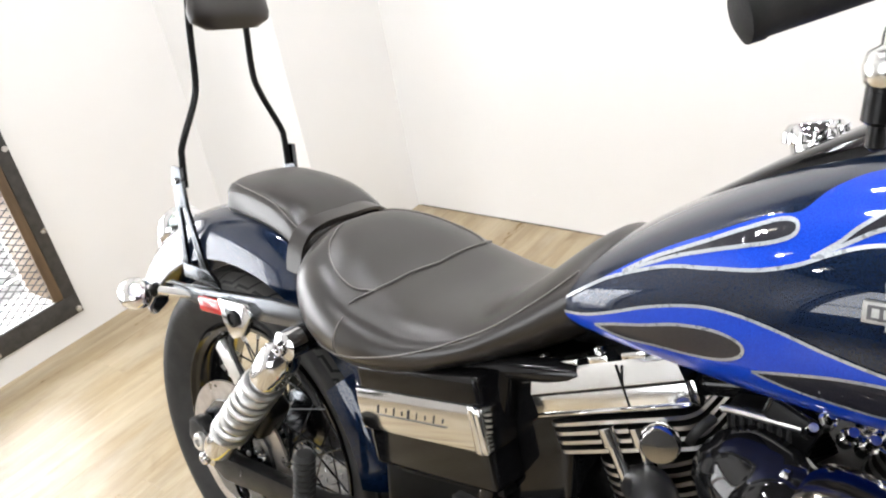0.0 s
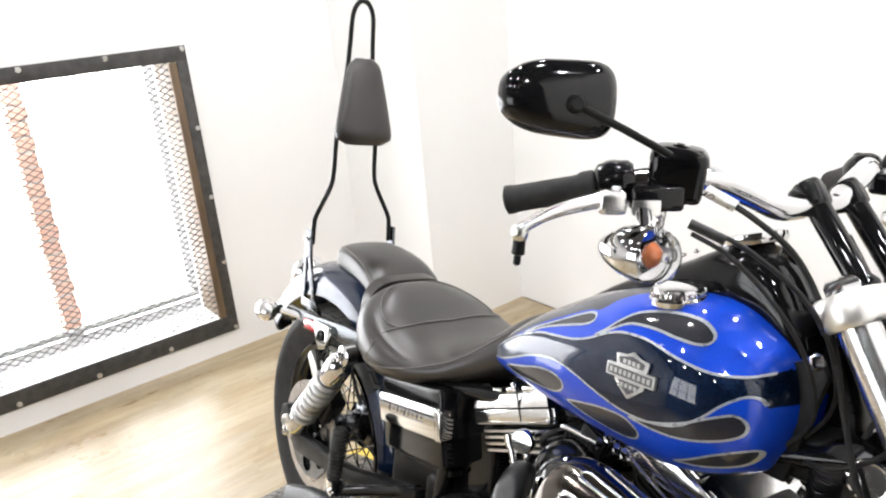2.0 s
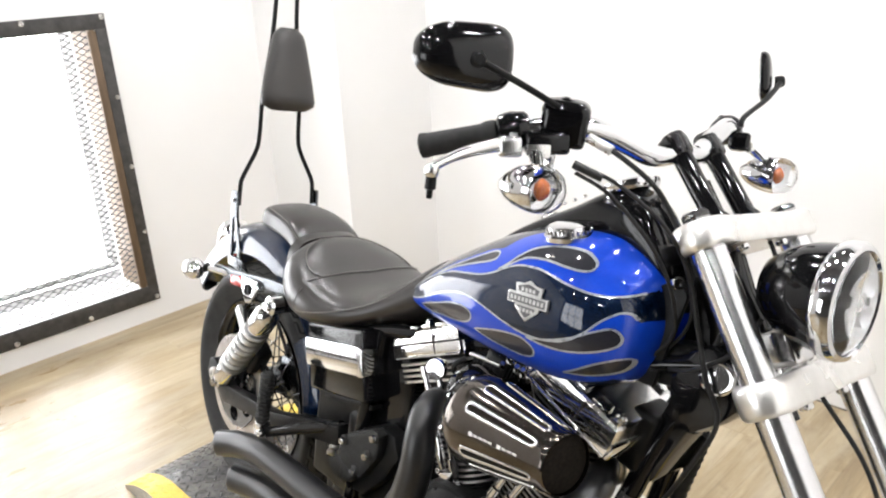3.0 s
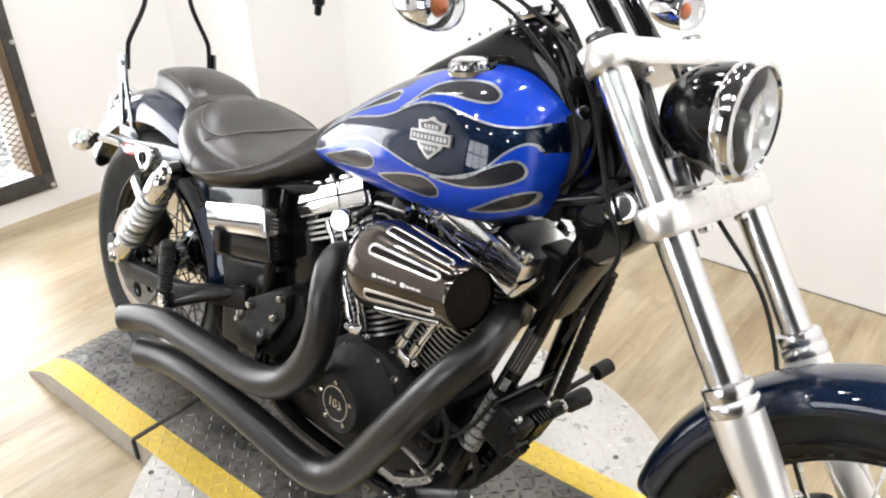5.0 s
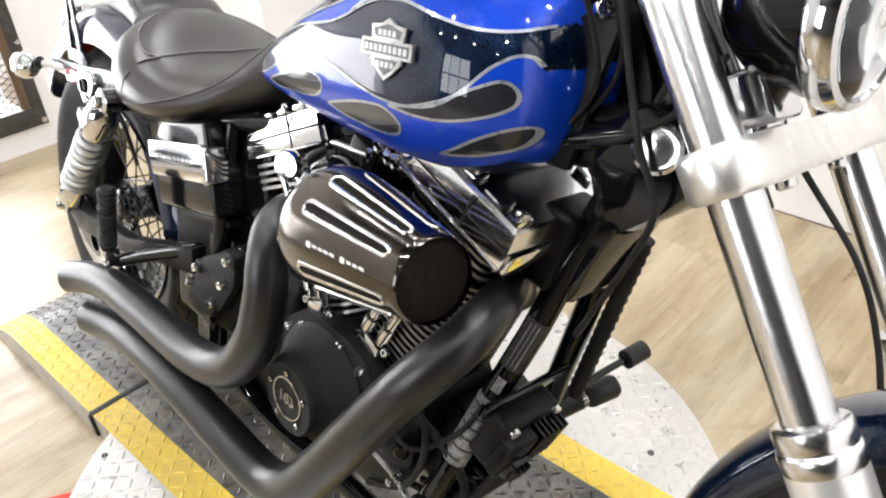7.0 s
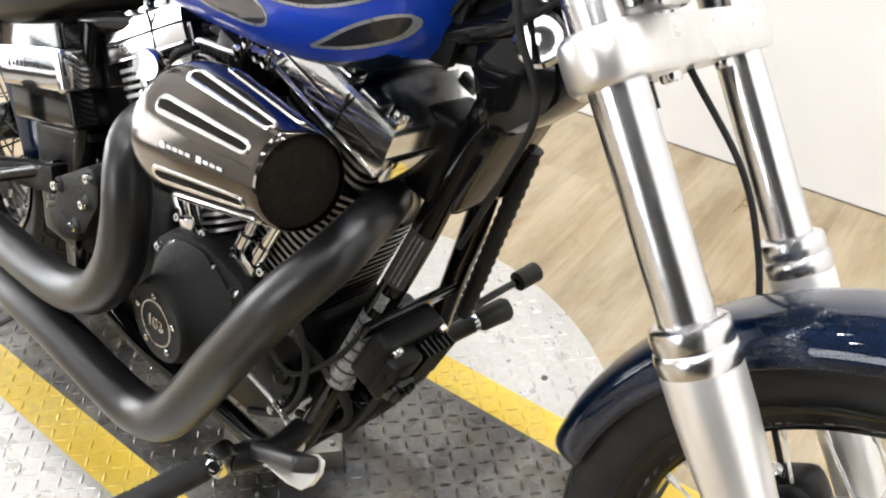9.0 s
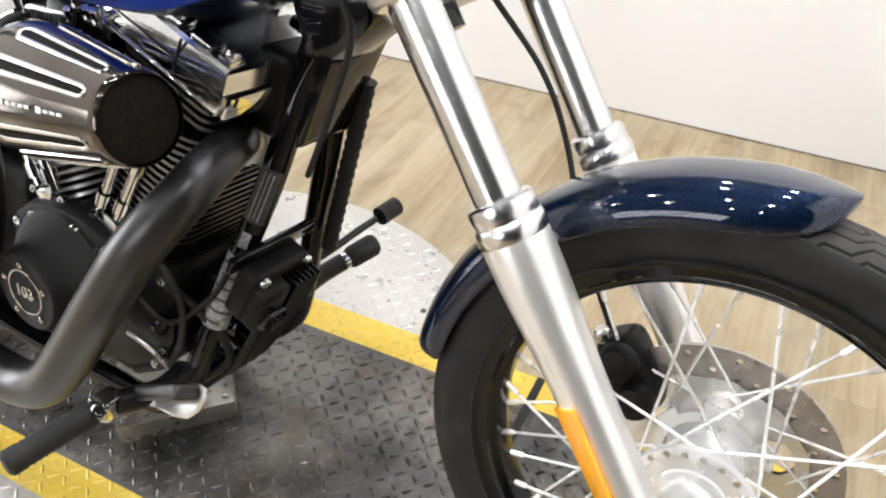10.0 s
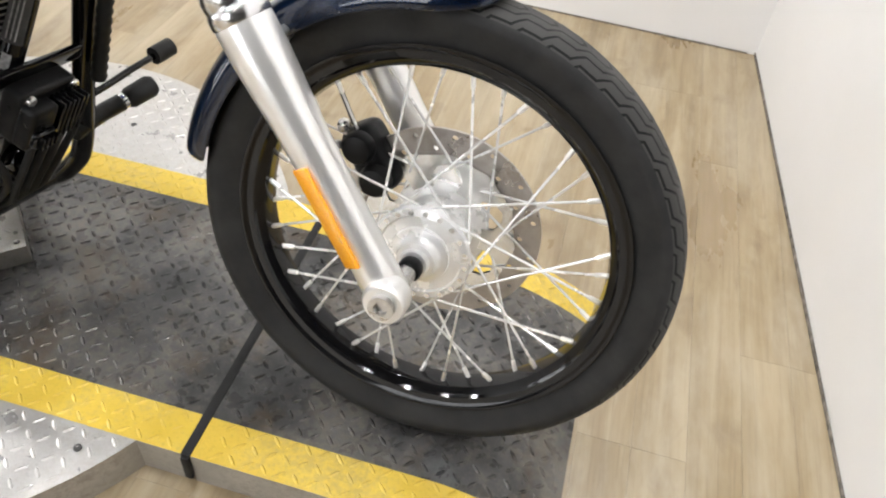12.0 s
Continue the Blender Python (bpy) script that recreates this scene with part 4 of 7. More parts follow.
LOWER = [(0.694, 0.797), (0.735, 0.808), (0.767, 0.821), (0.819, 0.845), (0.868, 0.861), (0.905, 0.865), (0.945, 0.861), (0.992, 0.852), (1.042, 0.846), (1.089, 0.849), (1.129, 0.860), (1.158, 0.881), (1.180, 0.906), (1.198, 0.921), (1.210, 0.922), (1.217, 0.914)]
DROPS = [
    [(0.962, 0.928), (0.980, 0.943), (0.995, 0.959), (1.020, 0.977), (1.065, 0.990), (1.110, 0.993), (1.136, 0.984), (1.141, 0.974), (1.130, 0.968), (1.102, 0.967), (1.057, 0.967), (1.014, 0.960), (0.984, 0.942)],
    [(0.779, 0.867), (0.810, 0.888), (0.853, 0.911), (0.900, 0.936), (0.928, 0.949), (0.942, 0.950), (0.944, 0.942), (0.930, 0.933), (0.900, 0.922), (0.868, 0.910), (0.830, 0.894)],
    [(1.055, 0.842), (1.095, 0.851), (1.137, 0.867), (1.172, 0.887), (1.195, 0.897), (1.207, 0.888), (1.204, 0.872), (1.178, 0.857), (1.137, 0.845), (1.095, 0.841)],
    [(0.925, 0.812), (0.965, 0.824), (1.004, 0.833), (1.045, 0.837), (1.070, 0.826), (1.064, 0.811), (1.034, 0.803), (0.985, 0.803), (0.950, 0.806)],
    [(1.120, 0.802), (1.145, 0.816), (1.175, 0.835), (1.204, 0.850), (1.216, 0.852), (1.215, 0.842), (1.206, 0.830), (1.190, 0.821), (1.160, 0.810)],
    [(0.750, 0.801), (0.775, 0.811), (0.812, 0.823), (0.852, 0.837), (0.890, 0.843), (0.914, 0.838), (0.915, 0.826), (0.898, 0.815), (0.868, 0.808), (0.825, 0.803), (0.785, 0.798)],
]
# the blue runs over the crown, under the belly and round the nose
for f in tank.data.polygons:
    up = line_z(f.center.x, UPPER) + 0.003
    dn = line_z(f.center.x, LOWER) - 0.003
    if (f.center.x > 0.955 + 0.17 * (1 - min(1.0, abs(f.center.y) / 0.125)) and f.center.z > up or f.center.x > 0.80 and f.center.z < dn) and f.normal.z > -0.72:
        f.material_index = 1
for sd in (-1, 1):
    # bright blue above the upper line and below the lower one
    top = UPPER + [(1.212, 0.958), (1.200, 0.972), (1.178, 0.988), (1.13, 1.004), (1.08, 1.010), (1.0, 0.996), (0.962, 0.978), (0.942, 0.958), (0.915, 0.949), (0.870, 0.926), (0.820, 0.899), (0.775, 0.869)]
    paint_patch("blue_flame", top, BLUE, 0.0006, "bright blue flame", sd)
    low = LOWER + [(1.218, 0.890), (1.212, 0.850), (1.190, 0.810), (1.12, 0.784), (1.02, 0.771), (0.92, 0.771), (0.82, 0.776), (0.735, 0.788)]
    paint_patch("blue_flame", low, BLUE, 0.0006, "bright blue flame", sd)
    pinstripe(UPPER, False, side=sd)
    pinstripe(LOWER, False, side=sd)
    for dr in DROPS:
        pl = paint_patch("dark_teardrop", dr, CHARCOAL, 0.0010, "charcoal flame centre", sd)
        pinstripe(pl, True, 0.0014, side=sd)
# badge: bar and shield, plain shapes
for sd in (-1, 1):
    bc = on_tank(1.052, 0.902, 0.0, sd)
    nrm = (on_tank(1.052, 0.902, 0.02, sd) - bc).normalized()
    tan = (on_tank(1.08, 0.904, 0.0, sd) - on_tank(1.024, 0.900, 0.0, sd)).normalized()
    bx = Matrix((tan, nrm, tan.cross(nrm) * (1 if sd > 0 else 1))).transposed().to_4x4()
    if bx.col[2].z < 0:
        bx.col[2] *= -1
    bx.translation = bc + nrm * 0.002
    badge = part("badge", prism([(-0.030, 0.024), (-0.012, 0.026), (0, 0.032), (0.012, 0.026), (0.030, 0.024), (0.026, 0.0), (0.027, -0.014), (0.012, -0.026), (0, -0.034), (-0.012, -0.026), (-0.027, -0.014), (-0.026, 0.0)], 0.004, bx, 0.0008), PEWTER, tank, "pewter shield badge")
    part("badge_field", prism([(-0.024, 0.020), (0, 0.026), (0.024, 0.020), (0.021, 0.012), (-0.021, 0.012)], 0.0050, bx), BADGE_DARK, badge)
    part("badge_field", prism([(-0.021, -0.011), (0.021, -0.011), (0.010, -0.022), (0, -0.028), (-0.010, -0.022)], 0.0050, bx), BADGE_DARK, badge)
    part("badge_bar", prism([(-0.044, 0.009), (0.044, 0.009), (0.044, -0.009), (-0.044, -0.009)], 0.0062, bx, 0.0008), PEWTER, badge, "pewter bar")
    part("bar_field", prism([(-0.040, 0.006), (0.040, 0.006), (0.040, -0.006), (-0.040, -0.006)], 0.0070, bx), BADGE_DARK, badge)
    for k in range(9):
        part("letter_bar", rbox((0.0055, 0.0078, 0.0072), bx @ pose(-0.034 + 0.0085 * k, 0, 0), 0), PEWTER, badge)
    for row, cnt, zz in ((0, 4, 0.0165), (1, 4, -0.0165)):
        for k in range(cnt):
            part("letter_bar", rbox((0.0055, 0.0060, 0.006), bx @ pose(-0.0125 + 0.0083 * k, 0, zz), 0), PEWTER, badge)
# console on the spine, caps
CONSOLE = [(0.78, 0.905, 0.022), (0.84, 0.945, 0.034), (0.90, 0.984, 0.044), (0.96, 1.018, 0.050), (1.02, 1.050, 0.055), (1.07, 1.080, 0.056), (1.115, 1.094, 0.054), (1.155, 1.076, 0.050), (1.19, 1.035, 0.044), (1.215, 0.985, 0.034)]
loops = []
for k in range(31):
    x = 0.78 + (1.215 - 0.78) * k / 30
    zt, w = table(x, CONSOLE)
    zb = min(table(min(max(x, 0.69), 1.214), TANK)[1] - 0.03, zt - 0.01)
    loops.append(superloop(x, 0, (zt + zb) / 2, w, (zt - zb) / 2, 3.0, 28))
console = part("console", rings(bmesh.new(), loops), BLACK_GLOSS, tank, "gloss black dash console", 50)
dial_n = V(-0.38, 0, 0.92)
part("speedometer", lathe([(0.043, -0.004), (0.047, 0.002), (0.047, 0.010), (0.041, 0.013), (0.040, 0.008), (0.001, 0.008)], V(1.098, 0, 1.090), dial_n, 36), CHROME, console, "chrome ringed speedometer")
for k in range(3):
    bolt(V(0.99 + 0.02 * k, -0.030, 1.043 + 0.010 * k), (-0.3, -0.5, 0.8), 0.004, 0.004, console, CHROME)
for s in (-1, 1):
    capn = V(-0.10, 0.16 * s, 0.98)
    cap_at = V(1.046, s * 0.079, 1.008)
    cp = part("fuel_cap", lathe([(0.040, -0.010), (0.041, -0.002), (0.038, 0.001), (0.036, 0.001), (0.036, 0.008), (0.033, 0.013), (0.024, 0.016), (0.001, 0.017)], cap_at, capn, 40), CHROME, tank, "chrome fuel cap")
    dd, aa, bb = axes(capn)
    for k in range(24):
        a = 2 * math.pi * k / 24
        part("cap_rib", rbox((0.004, 0.004, 0.007), along(cap_at + (aa * math.cos(a) + bb * math.sin(a)) * 0.0365 + dd * 0.005, dd, (0, 1, 0)), 0.001, 1), CHROME, cp)
fc2 = part("filler_cap", lathe([(0.026, -0.04), (0.026, 0.006), (0.030, 0.008), (0.030, 0.022), (0.026, 0.027), (0.001, 0.030)], V(0.903, 0.066, 0.978), (-0.2, 0.1, 1), 28), CHROME, tank, "chrome filler cap")
for k in range(14):
    a = 2 * math.pi * k / 14
    part("cap_rib", rbox((0.004, 0.004, 0.013), (0.903 - 0.003 + math.cos(a) * 0.0300, 0.0675 + math.sin(a) * 0.0300, 0.993 + 0.006 * math.cos(a)), 0.001, 1), CHROME, fc2)
bolt(V(1.238, -0.052, 0.972), (0.75, -0.6, 0.2), 0.011, 0.010, tank, CHROME, "mounting_bolt")
part("tank_bracket", prism([(1.18, 0.94), (1.242, 0.982), (1.258, 0.955), (1.228, 0.80), (1.19, 0.80)], 0.012, Matrix.Translation((0, -0.045, 0)), 0.003), BLACK_SATIN, bike)

# seats
SEAT = [(0.238, 0.70, 0.785, 0.075), (0.252, 0.672, 0.806, 0.118), (0.29, 0.645, 0.818, 0.154), (0.35, 0.634, 0.804, 0.180), (0.42, 0.638, 0.776, 0.188), (0.50, 0.660, 0.756, 0.178), (0.58, 0.690, 0.766, 0.150),
        (0.64, 0.712, 0.812, 0.124), (0.69, 0.738, 0.856, 0.108), (0.722, 0.765, 0.876, 0.096), (0.736, 0.80, 0.872, 0.075)]


def seat_loop(x, seg=44):
    zb, zt, w = table(x, SEAT)
    out = []
    zc, hh = (zb + zt) / 2, (zt - zb) / 2
    dish = 0.020 * math.exp(-((x - 0.44) / 0.14) ** 2)
    for k in range(seg):
        a = 2 * math.pi * k / seg
        c, s = math.cos(a), math.sin(a)
        y = w * math.copysign(abs(c) ** 0.80, c)
        z = hh * math.copysign(abs(s) ** 0.80, s)
        if s > 0:
            y *= 1 - 0.24 * s ** 1.6
            z += dish * (abs(y / w) ** 2 - 0.25) * s * 1.2
        out.append(V(x, y, zc + z))
    return out


sx = [0.238 + (0.736 - 0.238) * k / 44 for k in range(45)]
seat = part("rider_seat", rings(bmesh.new(), [seat_loop(x) for x in sx]), LEATHER, bike, "black leather bucket seat with stitched seams", 60)
SEAT_TREE = tree_of(seat)


def stitched(path, tree, down, parent, r=0.0011, weld=True):
    """A seam: a row of stitches laid on the leather along a path in plan or side view."""
    pts = []
    for p in spline(path, 10):
        if down:
            h = tree.ray_cast(V(p.x, p.y, 1.5), V(0, 0, -1))
        else:
            h = tree.ray_cast(V(p.x, -0.6 if p.y < 0 else 0.6, p.z), V(0, 1 if p.y < 0 else -1, 0))
        if h[0] is not None:
            pts.append(h[0] + h[1] * 0.0004)
    if len(pts) > 2:
        part("piping", tube(pts, r, 6), LEATHER if weld else THREAD, parent, "" if weld else "pale stitching")
        part("stitching", tube([p + V(0, 0, 0.0022) + V(0.0016, 0, 0) for p in pts], 0.0008, 5), THREAD, parent, "pale stitching")


for s in (-1, 1):
    stitched([V(0.262, s, 0.684), V(0.33, s, 0.676), V(0.42, s, 0.688), V(0.52, s, 0.716), V(0.60, s, 0.752), V(0.66, s, 0.796), V(0.71, s, 0.842)], SEAT_TREE, False, seat)
    stitched([V(0.396, s, 0.686), V(0.400, s, 0.712), V(0.408, s, 0.738)], SEAT_TREE, False, seat)
    stitched([V(0.405, s * 0.160, 0), V(0.415, s * 0.135, 0), V(0.422, s * 0.10, 0), V(0.424, s * 0.05, 0), V(0.428, 0, 0)], SEAT_TREE, True, seat)
    stitched([V(0.420, s * 0.125, 0), V(0.390, s * 0.140, 0), V(0.345, s * 0.130, 0), V(0.305, s * 0.100, 0), V(0.275, s * 0.045, 0)], SEAT_TREE, True, seat)
PILLION = [(0.028, 0.808, 0.854, 0.076), (0.036, 0.803, 0.868, 0.084), (0.09, 0.800, 0.874, 0.089), (0.15, 0.796, 0.868, 0.094), (0.205, 0.784, 0.854, 0.098), (0.245, 0.766, 0.830, 0.100), (0.264, 0.757, 0.808, 0.096)]
loops = []
for k in range(29):
    x = 0.028 + (0.264 - 0.028) * k / 28
    zb, zt, w = table(x, PILLION)
    lp = []
    for p in superloop(x, 0, (zb + zt) / 2, w, (zt - zb) / 2, 4.2, 40):
        up = (p.z - zb) / (zt - zb)
        lp.append(V(p.x, p.y * (1 - 0.07 * up), p.z - 0.006 * (p.y / w) ** 2 * up))
    loops.append(lp)
pillion = part("pillion_seat", rings(bmesh.new(), loops), LEATHER, bike, "black leather pillion pad", 60)
PIL_TREE = tree_of(pillion)
pillion.location = (-0.072, 0.046, -0.031)
for s in (-1, 1):
    stitched([V(0.04, s * 0.070, 0), V(0.10, s * 0.080, 0), V(0.17, s * 0.086, 0), V(0.22, s * 0.092, 0), V(0.255, s * 0.092, 0)], PIL_TREE, True, pillion)
# strap across the seat joint
strap = []
for k in range(25):
    t = k / 24 * 2 - 1
    y = 0.108 * math.sin(t * math.pi / 2)
    z = 0.828 - 0.080 * abs(t) ** 3.2
    strap.append((y, z, t))
loops = []
for y, z, t in strap:
    out = V(0, math.sin(t * 1.3), math.cos(t * 1.3))
    c = V(0.258 - 0.014 * abs(t), y, z - 0.004)
    loops.append([c + V(-0.017, 0, 0) - out * 0.003, c + V(0.017, 0, -0.004) - out * 0.003, c + V(0.017, 0, -0.004) + out * 0.003, c + V(-0.017, 0, 0) + out * 0.003])
part("seat_strap", rings(bmesh.new(), loops), LEATHER, bike, "black leather strap", 40).location = (-0.066, 0.040, -0.024)

# sissy bar with back pad, set behind the pillion
SISSY = V(-0.075, 0.050, -0.016)
for s in (-1, 1):
    bar = [V(-0.040, s * 0.118, 0.835), V(-0.041, s * 0.116, 0.885), V(-0.043, s * 0.110, 0.912), V(-0.047, s * 0.072, 0.985), V(-0.050, s * 0.062, 1.03), V(-0.052, s * 0.058, 1.14), V(-0.054, s * 0.040, 1.28), V(-0.056, s * 0.034, 1.36), V(-0.057, s * 0.030, 1.435), V(-0.058, s * 0.016, 1.466), V(-0.058, 0, 1.473)]
    part("sissy_bar", tube(spline(bar, 5), 0.0062, 12), BLACK_SATIN, bike, "slim black sissy bar").location = SISSY
    m = Matrix.Translation((0, s * 0.128, 0))
    pl = bmesh.new()
    prism([(-0.062, 0.672), (-0.044, 0.672), (-0.046, 0.82), (-0.052, 0.865), (-0.057, 0.865)], 0.007, m, 0.001, pl)
    prism([(0.020, 0.672), (0.0, 0.672), (-0.036, 0.80), (-0.034, 0.865), (-0.028, 0.865), (-0.022, 0.80)], 0.007, m, 0.001, pl)
    prism([(-0.060, 0.800), (-0.024, 0.800), (-0.028, 0.875), (-0.055, 0.875)], 0.0076, m, 0.001, pl)
    prism([(-0.062, 0.690), (-0.062, 0.662), (0.055, 0.662), (0.018, 0.690)], 0.0078, m, 0.001, pl)
    sp = part("sissy_plate", pl, SLATE, bike, "dark polished slotted side plate")
    sp.location = SISSY
    bolt((-0.042, s * 0.133, 0.850), (0, s, 0), 0.006, 0.006, sp, CHROME)
loops = []
for k in range(17):
    t = k / 16
    z = 1.094 + 0.222 * t
    w = 0.086 - 0.046 * t ** 1.3
    q = min(t, 1 - t) / 0.12
    if q < 1:
        w *= 0.62 + 0.38 * math.sqrt(max(0, 1 - (1 - q) ** 2))
    d = 0.026 * (0.55 + 0.45 * min(1, q))
    loops.append([V(-0.010 - 0.026 * t + d * math.copysign(abs(math.sin(a)) ** 0.8, math.sin(a)), w * math.copysign(abs(math.cos(a)) ** 0.75, math.cos(a)), z) for a in (2 * math.pi * j / 32 for j in range(32))])
part("back_pad", rings(bmesh.new(), loops), LEATHER, bike, "black leather back rest pad", 60).location = SISSY + V(0, 0, 0.012)

# rear struts, reflector, tail lamp, signals
for s in (-1, 1):
    rail = part("fender_strut", prism([(0.33, 0.700), (0.30, 0.665), (0.05, 0.632), (-0.13, 0.628), (-0.135, 0.650), (-0.02, 0.662), (0.18, 0.690)], 0.016, Matrix.Translation((0, s * 0.118, 0)), 0.004), SLATE, bike, "dark polished fender strut")
    part("reflector", rbox((0.075, 0.008, 0.028), pose(0.022, s * 0.130, 0.643, 0, -6, 0), 0.005), RED_LENS, rail, "red reflector")
    cov = part("strut_cover", prism([(0.055, 0.668), (0.13, 0.672), (0.145, 0.655), (0.115, 0.612), (0.085, 0.600), (0.062, 0.628)], 0.014, Matrix.Translation((0, s * 0.132, 0)), 0.004), CHROME, rail, "chrome strut cover")
    part("socket", lathe([(0.015, 0), (0.015, 0.004), (0.011, 0.005), (0.010, 0.001)], (0.098, s * 0.140, 0.642), (0, s, 0), 20), BLACK_SATIN, cov)
    stalk = part("rear_signal_stalk", tube([V(-0.05, s * 0.118, 0.642), V(-0.11, s * 0.135, 0.640), V(-0.17, s * 0.155, 0.638)], 0.008, 12), CHROME, bike, "chrome signal stalk")
    part("rear_signal", lathe([(0.006, 0.046), (0.014, 0.042), (0.024, 0.030), (0.030, 0.012), (0.031, 0.0), (0.029, -0.004)], (-0.185, s * 0.16, 0.626), (0.96, 0.1 * s, 0.05), 28), CHROME, stalk, "chrome bullet signal")
    part("signal_lens", lathe([(0.029, 0.0), (0.028, 0.010), (0.020, 0.022), (0.001, 0.027)], (-0.187, s * 0.16, 0.626), (-0.96, -0.1 * s, -0.05), 28), LENS_PALE, stalk, "clear signal lens")
    part("lens_bulb", lathe([(0.027, 0), (0.020, -0.010), (0.010, -0.012), (0.008, 0.004), (0.001, 0.008)], (-0.187, s * 0.16, 0.626), (-0.96, 0, 0), 20), REFLECTOR, stalk)
    part("signal_collar", lathe([(0.012, 0), (0.014, 0.006), (0.010, 0.012)], (-0.140, s * 0.147, 0.640), (0.9, -0.3 * s, 0), 16), BLACK_SATIN, stalk)
tl = RW + V(math.cos(radians(128)), 0, math.sin(radians(128))) * 0.452
tail = part("tail_lamp", lathe([(0.045, -0.01), (0.052, 0.0), (0.052, 0.012), (0.045, 0.030), (0.030, 0.044), (0.001, 0.05)], tl, (-0.75, 0, 0.66), 32), CHROME, bike, "chrome tail lamp housing")
part("lamp_lens", lathe([(0.040, 0.0), (0.036, 0.02), (0.02, 0.03), (0.001, 0.032)], tl + V(-0.03, 0, -0.03), (-0.95, 0, -0.3), 28), RED_LENS, tail, "red lens")

# shocks
for s in (-1, 1):
    a, b = V(0.022, s * 0.165, 0.366), V(0.272, s * 0.162, 0.655)
    d = (b - a).normalized()
    ln = (b - a).length
    sh = part("shock", lathe([(0.020, 0.02), (0.027, 0.025), (0.029, 0.035), (0.029, 0.085), (0.023, 0.10), (0.018, 0.11), (0.018, ln - 0.13), (0.030, ln - 0.10), (0.032, ln - 0.085), (0.032, ln - 0.045), (0.028, ln - 0.03), (0.016, ln - 0.018)], a, d, 32), CHROME, bike, "chrome rear shock absorber")
    dd, aa, bb = axes(d)
    turns, n = 8.0, 150
    helix = []
    for k in range(n + 1):
        t = k / n
        ang = 2 * math.pi * turns * t
        helix.append(a + d * (0.085 + (ln - 0.19) * t) + (aa * math.cos(ang) + bb * math.sin(ang)) * 0.0285)
    part("spring", tube(helix, 0.0062, 8), SATIN_SILVER, sh, "pale grey coil spring")
    for q, r in ((a, 0.019), (b, 0.023)):
        part("shock_eye", lathe([(r, -0.016), (r, 0.012), (r * 0.7, 0.016)], q, (0, s, 0), 24), CHROME, sh)
        bolt(q + V(0, s * 0.016, 0), (0, s, 0), 0.012, 0.010, sh, CHROME)
    part("shock_mount", tube([V(0.272, s * 0.10, 0.655), V(0.272, s * 0.145, 0.655)], 0.022, 18), BLACK_GLOSS, bike)
    part("swingarm", prism([(-0.075, 0.395), (-0.085, 0.352), (0.02, 0.300), (0.25, 0.335), (0.56, 0.415), (0.56, 0.465), (0.28, 0.378), (0.04, 0.352), (-0.05, 0.402)], 0.028, Matrix.Translation((0, s * 0.138, 0)), 0.005), BLACK_SATIN, bike, "satin black swingarm")
    bolt((-0.035, s * 0.152, 0.363), (0, s, 0), 0.018, 0.012, bike, STEEL, "axle_nut")
cal = part("rear_caliper", rbox((0.075, 0.05, 0.085), pose(0.115, -0.115, 0.468, 0, 35, 0), 0.014, 3), BLACK_SATIN, bike, "black brake caliper")
for dz in (-0.02, 0.022):
    bolt((0.11 + dz * 0.5, -0.140, 0.472 + dz), (0, -1, 0), 0.008, 0.008, cal, CHROME)
part("caliper_arm", prism([(0.06, 0.50), (0.085, 0.53), (0.03, 0.58), (0.015, 0.56)], 0.012, Matrix.Translation((0, -0.125, 0)), 0.003), SATIN_SILVER, cal)
part("brake_hose", tube(spline([V(0.10, -0.13, 0.51), V(0.05, -0.12, 0.575), V(0.07, -0.10, 0.62), V(0.16, -0.1, 0.60), V(0.26, -0.11, 0.52)], 6), 0.0045, 8), RUBBER, bike)
# folded passenger pegs
for s in (-1, 1):
    peg = part("passenger_peg", lathe([(0.010, 0.0), (0.014, 0.006)] + [(0.0175 if k % 2 else 0.0145, 0.010 + 0.0052 * k) for k in range(24)] + [(0.012, 0.136)], (0.313, s * 0.20, 0.375), (0.12, 0, 1), 18), RUBBER, bike, "black ribbed folded footpeg")
    part("peg_clevis", rbox((0.026, 0.030, 0.036), (0.311, s * 0.196, 0.361), 0.005), CHROME, peg, "chrome clevis")
    part("peg_arm", tube([V(0.320, s * 0.185, 0.352), V(0.42, s * 0.165, 0.40), V(0.54, s * 0.13, 0.45)], 0.0135, 14), BLACK_GLOSS, peg)
    bolt((0.324, s * 0.206, 0.355), (0, s, 0), 0.009, 0.008, peg, CHROME)

# inner fender ahead of the rear wheel
fender("inner_fender", RW + V(0, 0.02, 0), 0.390, 8, 42, 0.118, 0.075, 24, 0.001, 0.001, "navy inner rear fender", 3.0)
part("belt_guard", prism([(-0.06, 0.44), (0.10, 0.50), (0.40, 0.47), (0.40, 0.43), (0.12, 0.45), (-0.02, 0.41)], 0.014, Matrix.Translation((0, 0.150, 0)), 0.003), BLACK_SATIN, bike)
part("rear_pulley", lathe([(0.030, -0.010), (0.120, -0.010), (0.128, -0.014), (0.128, 0.014), (0.120, 0.010), (0.030, 0.012)], RW + V(0, 0.118, 0), (0, 1, 0), 48), BLACK_SATIN, rear_wheel, "black belt pulley")

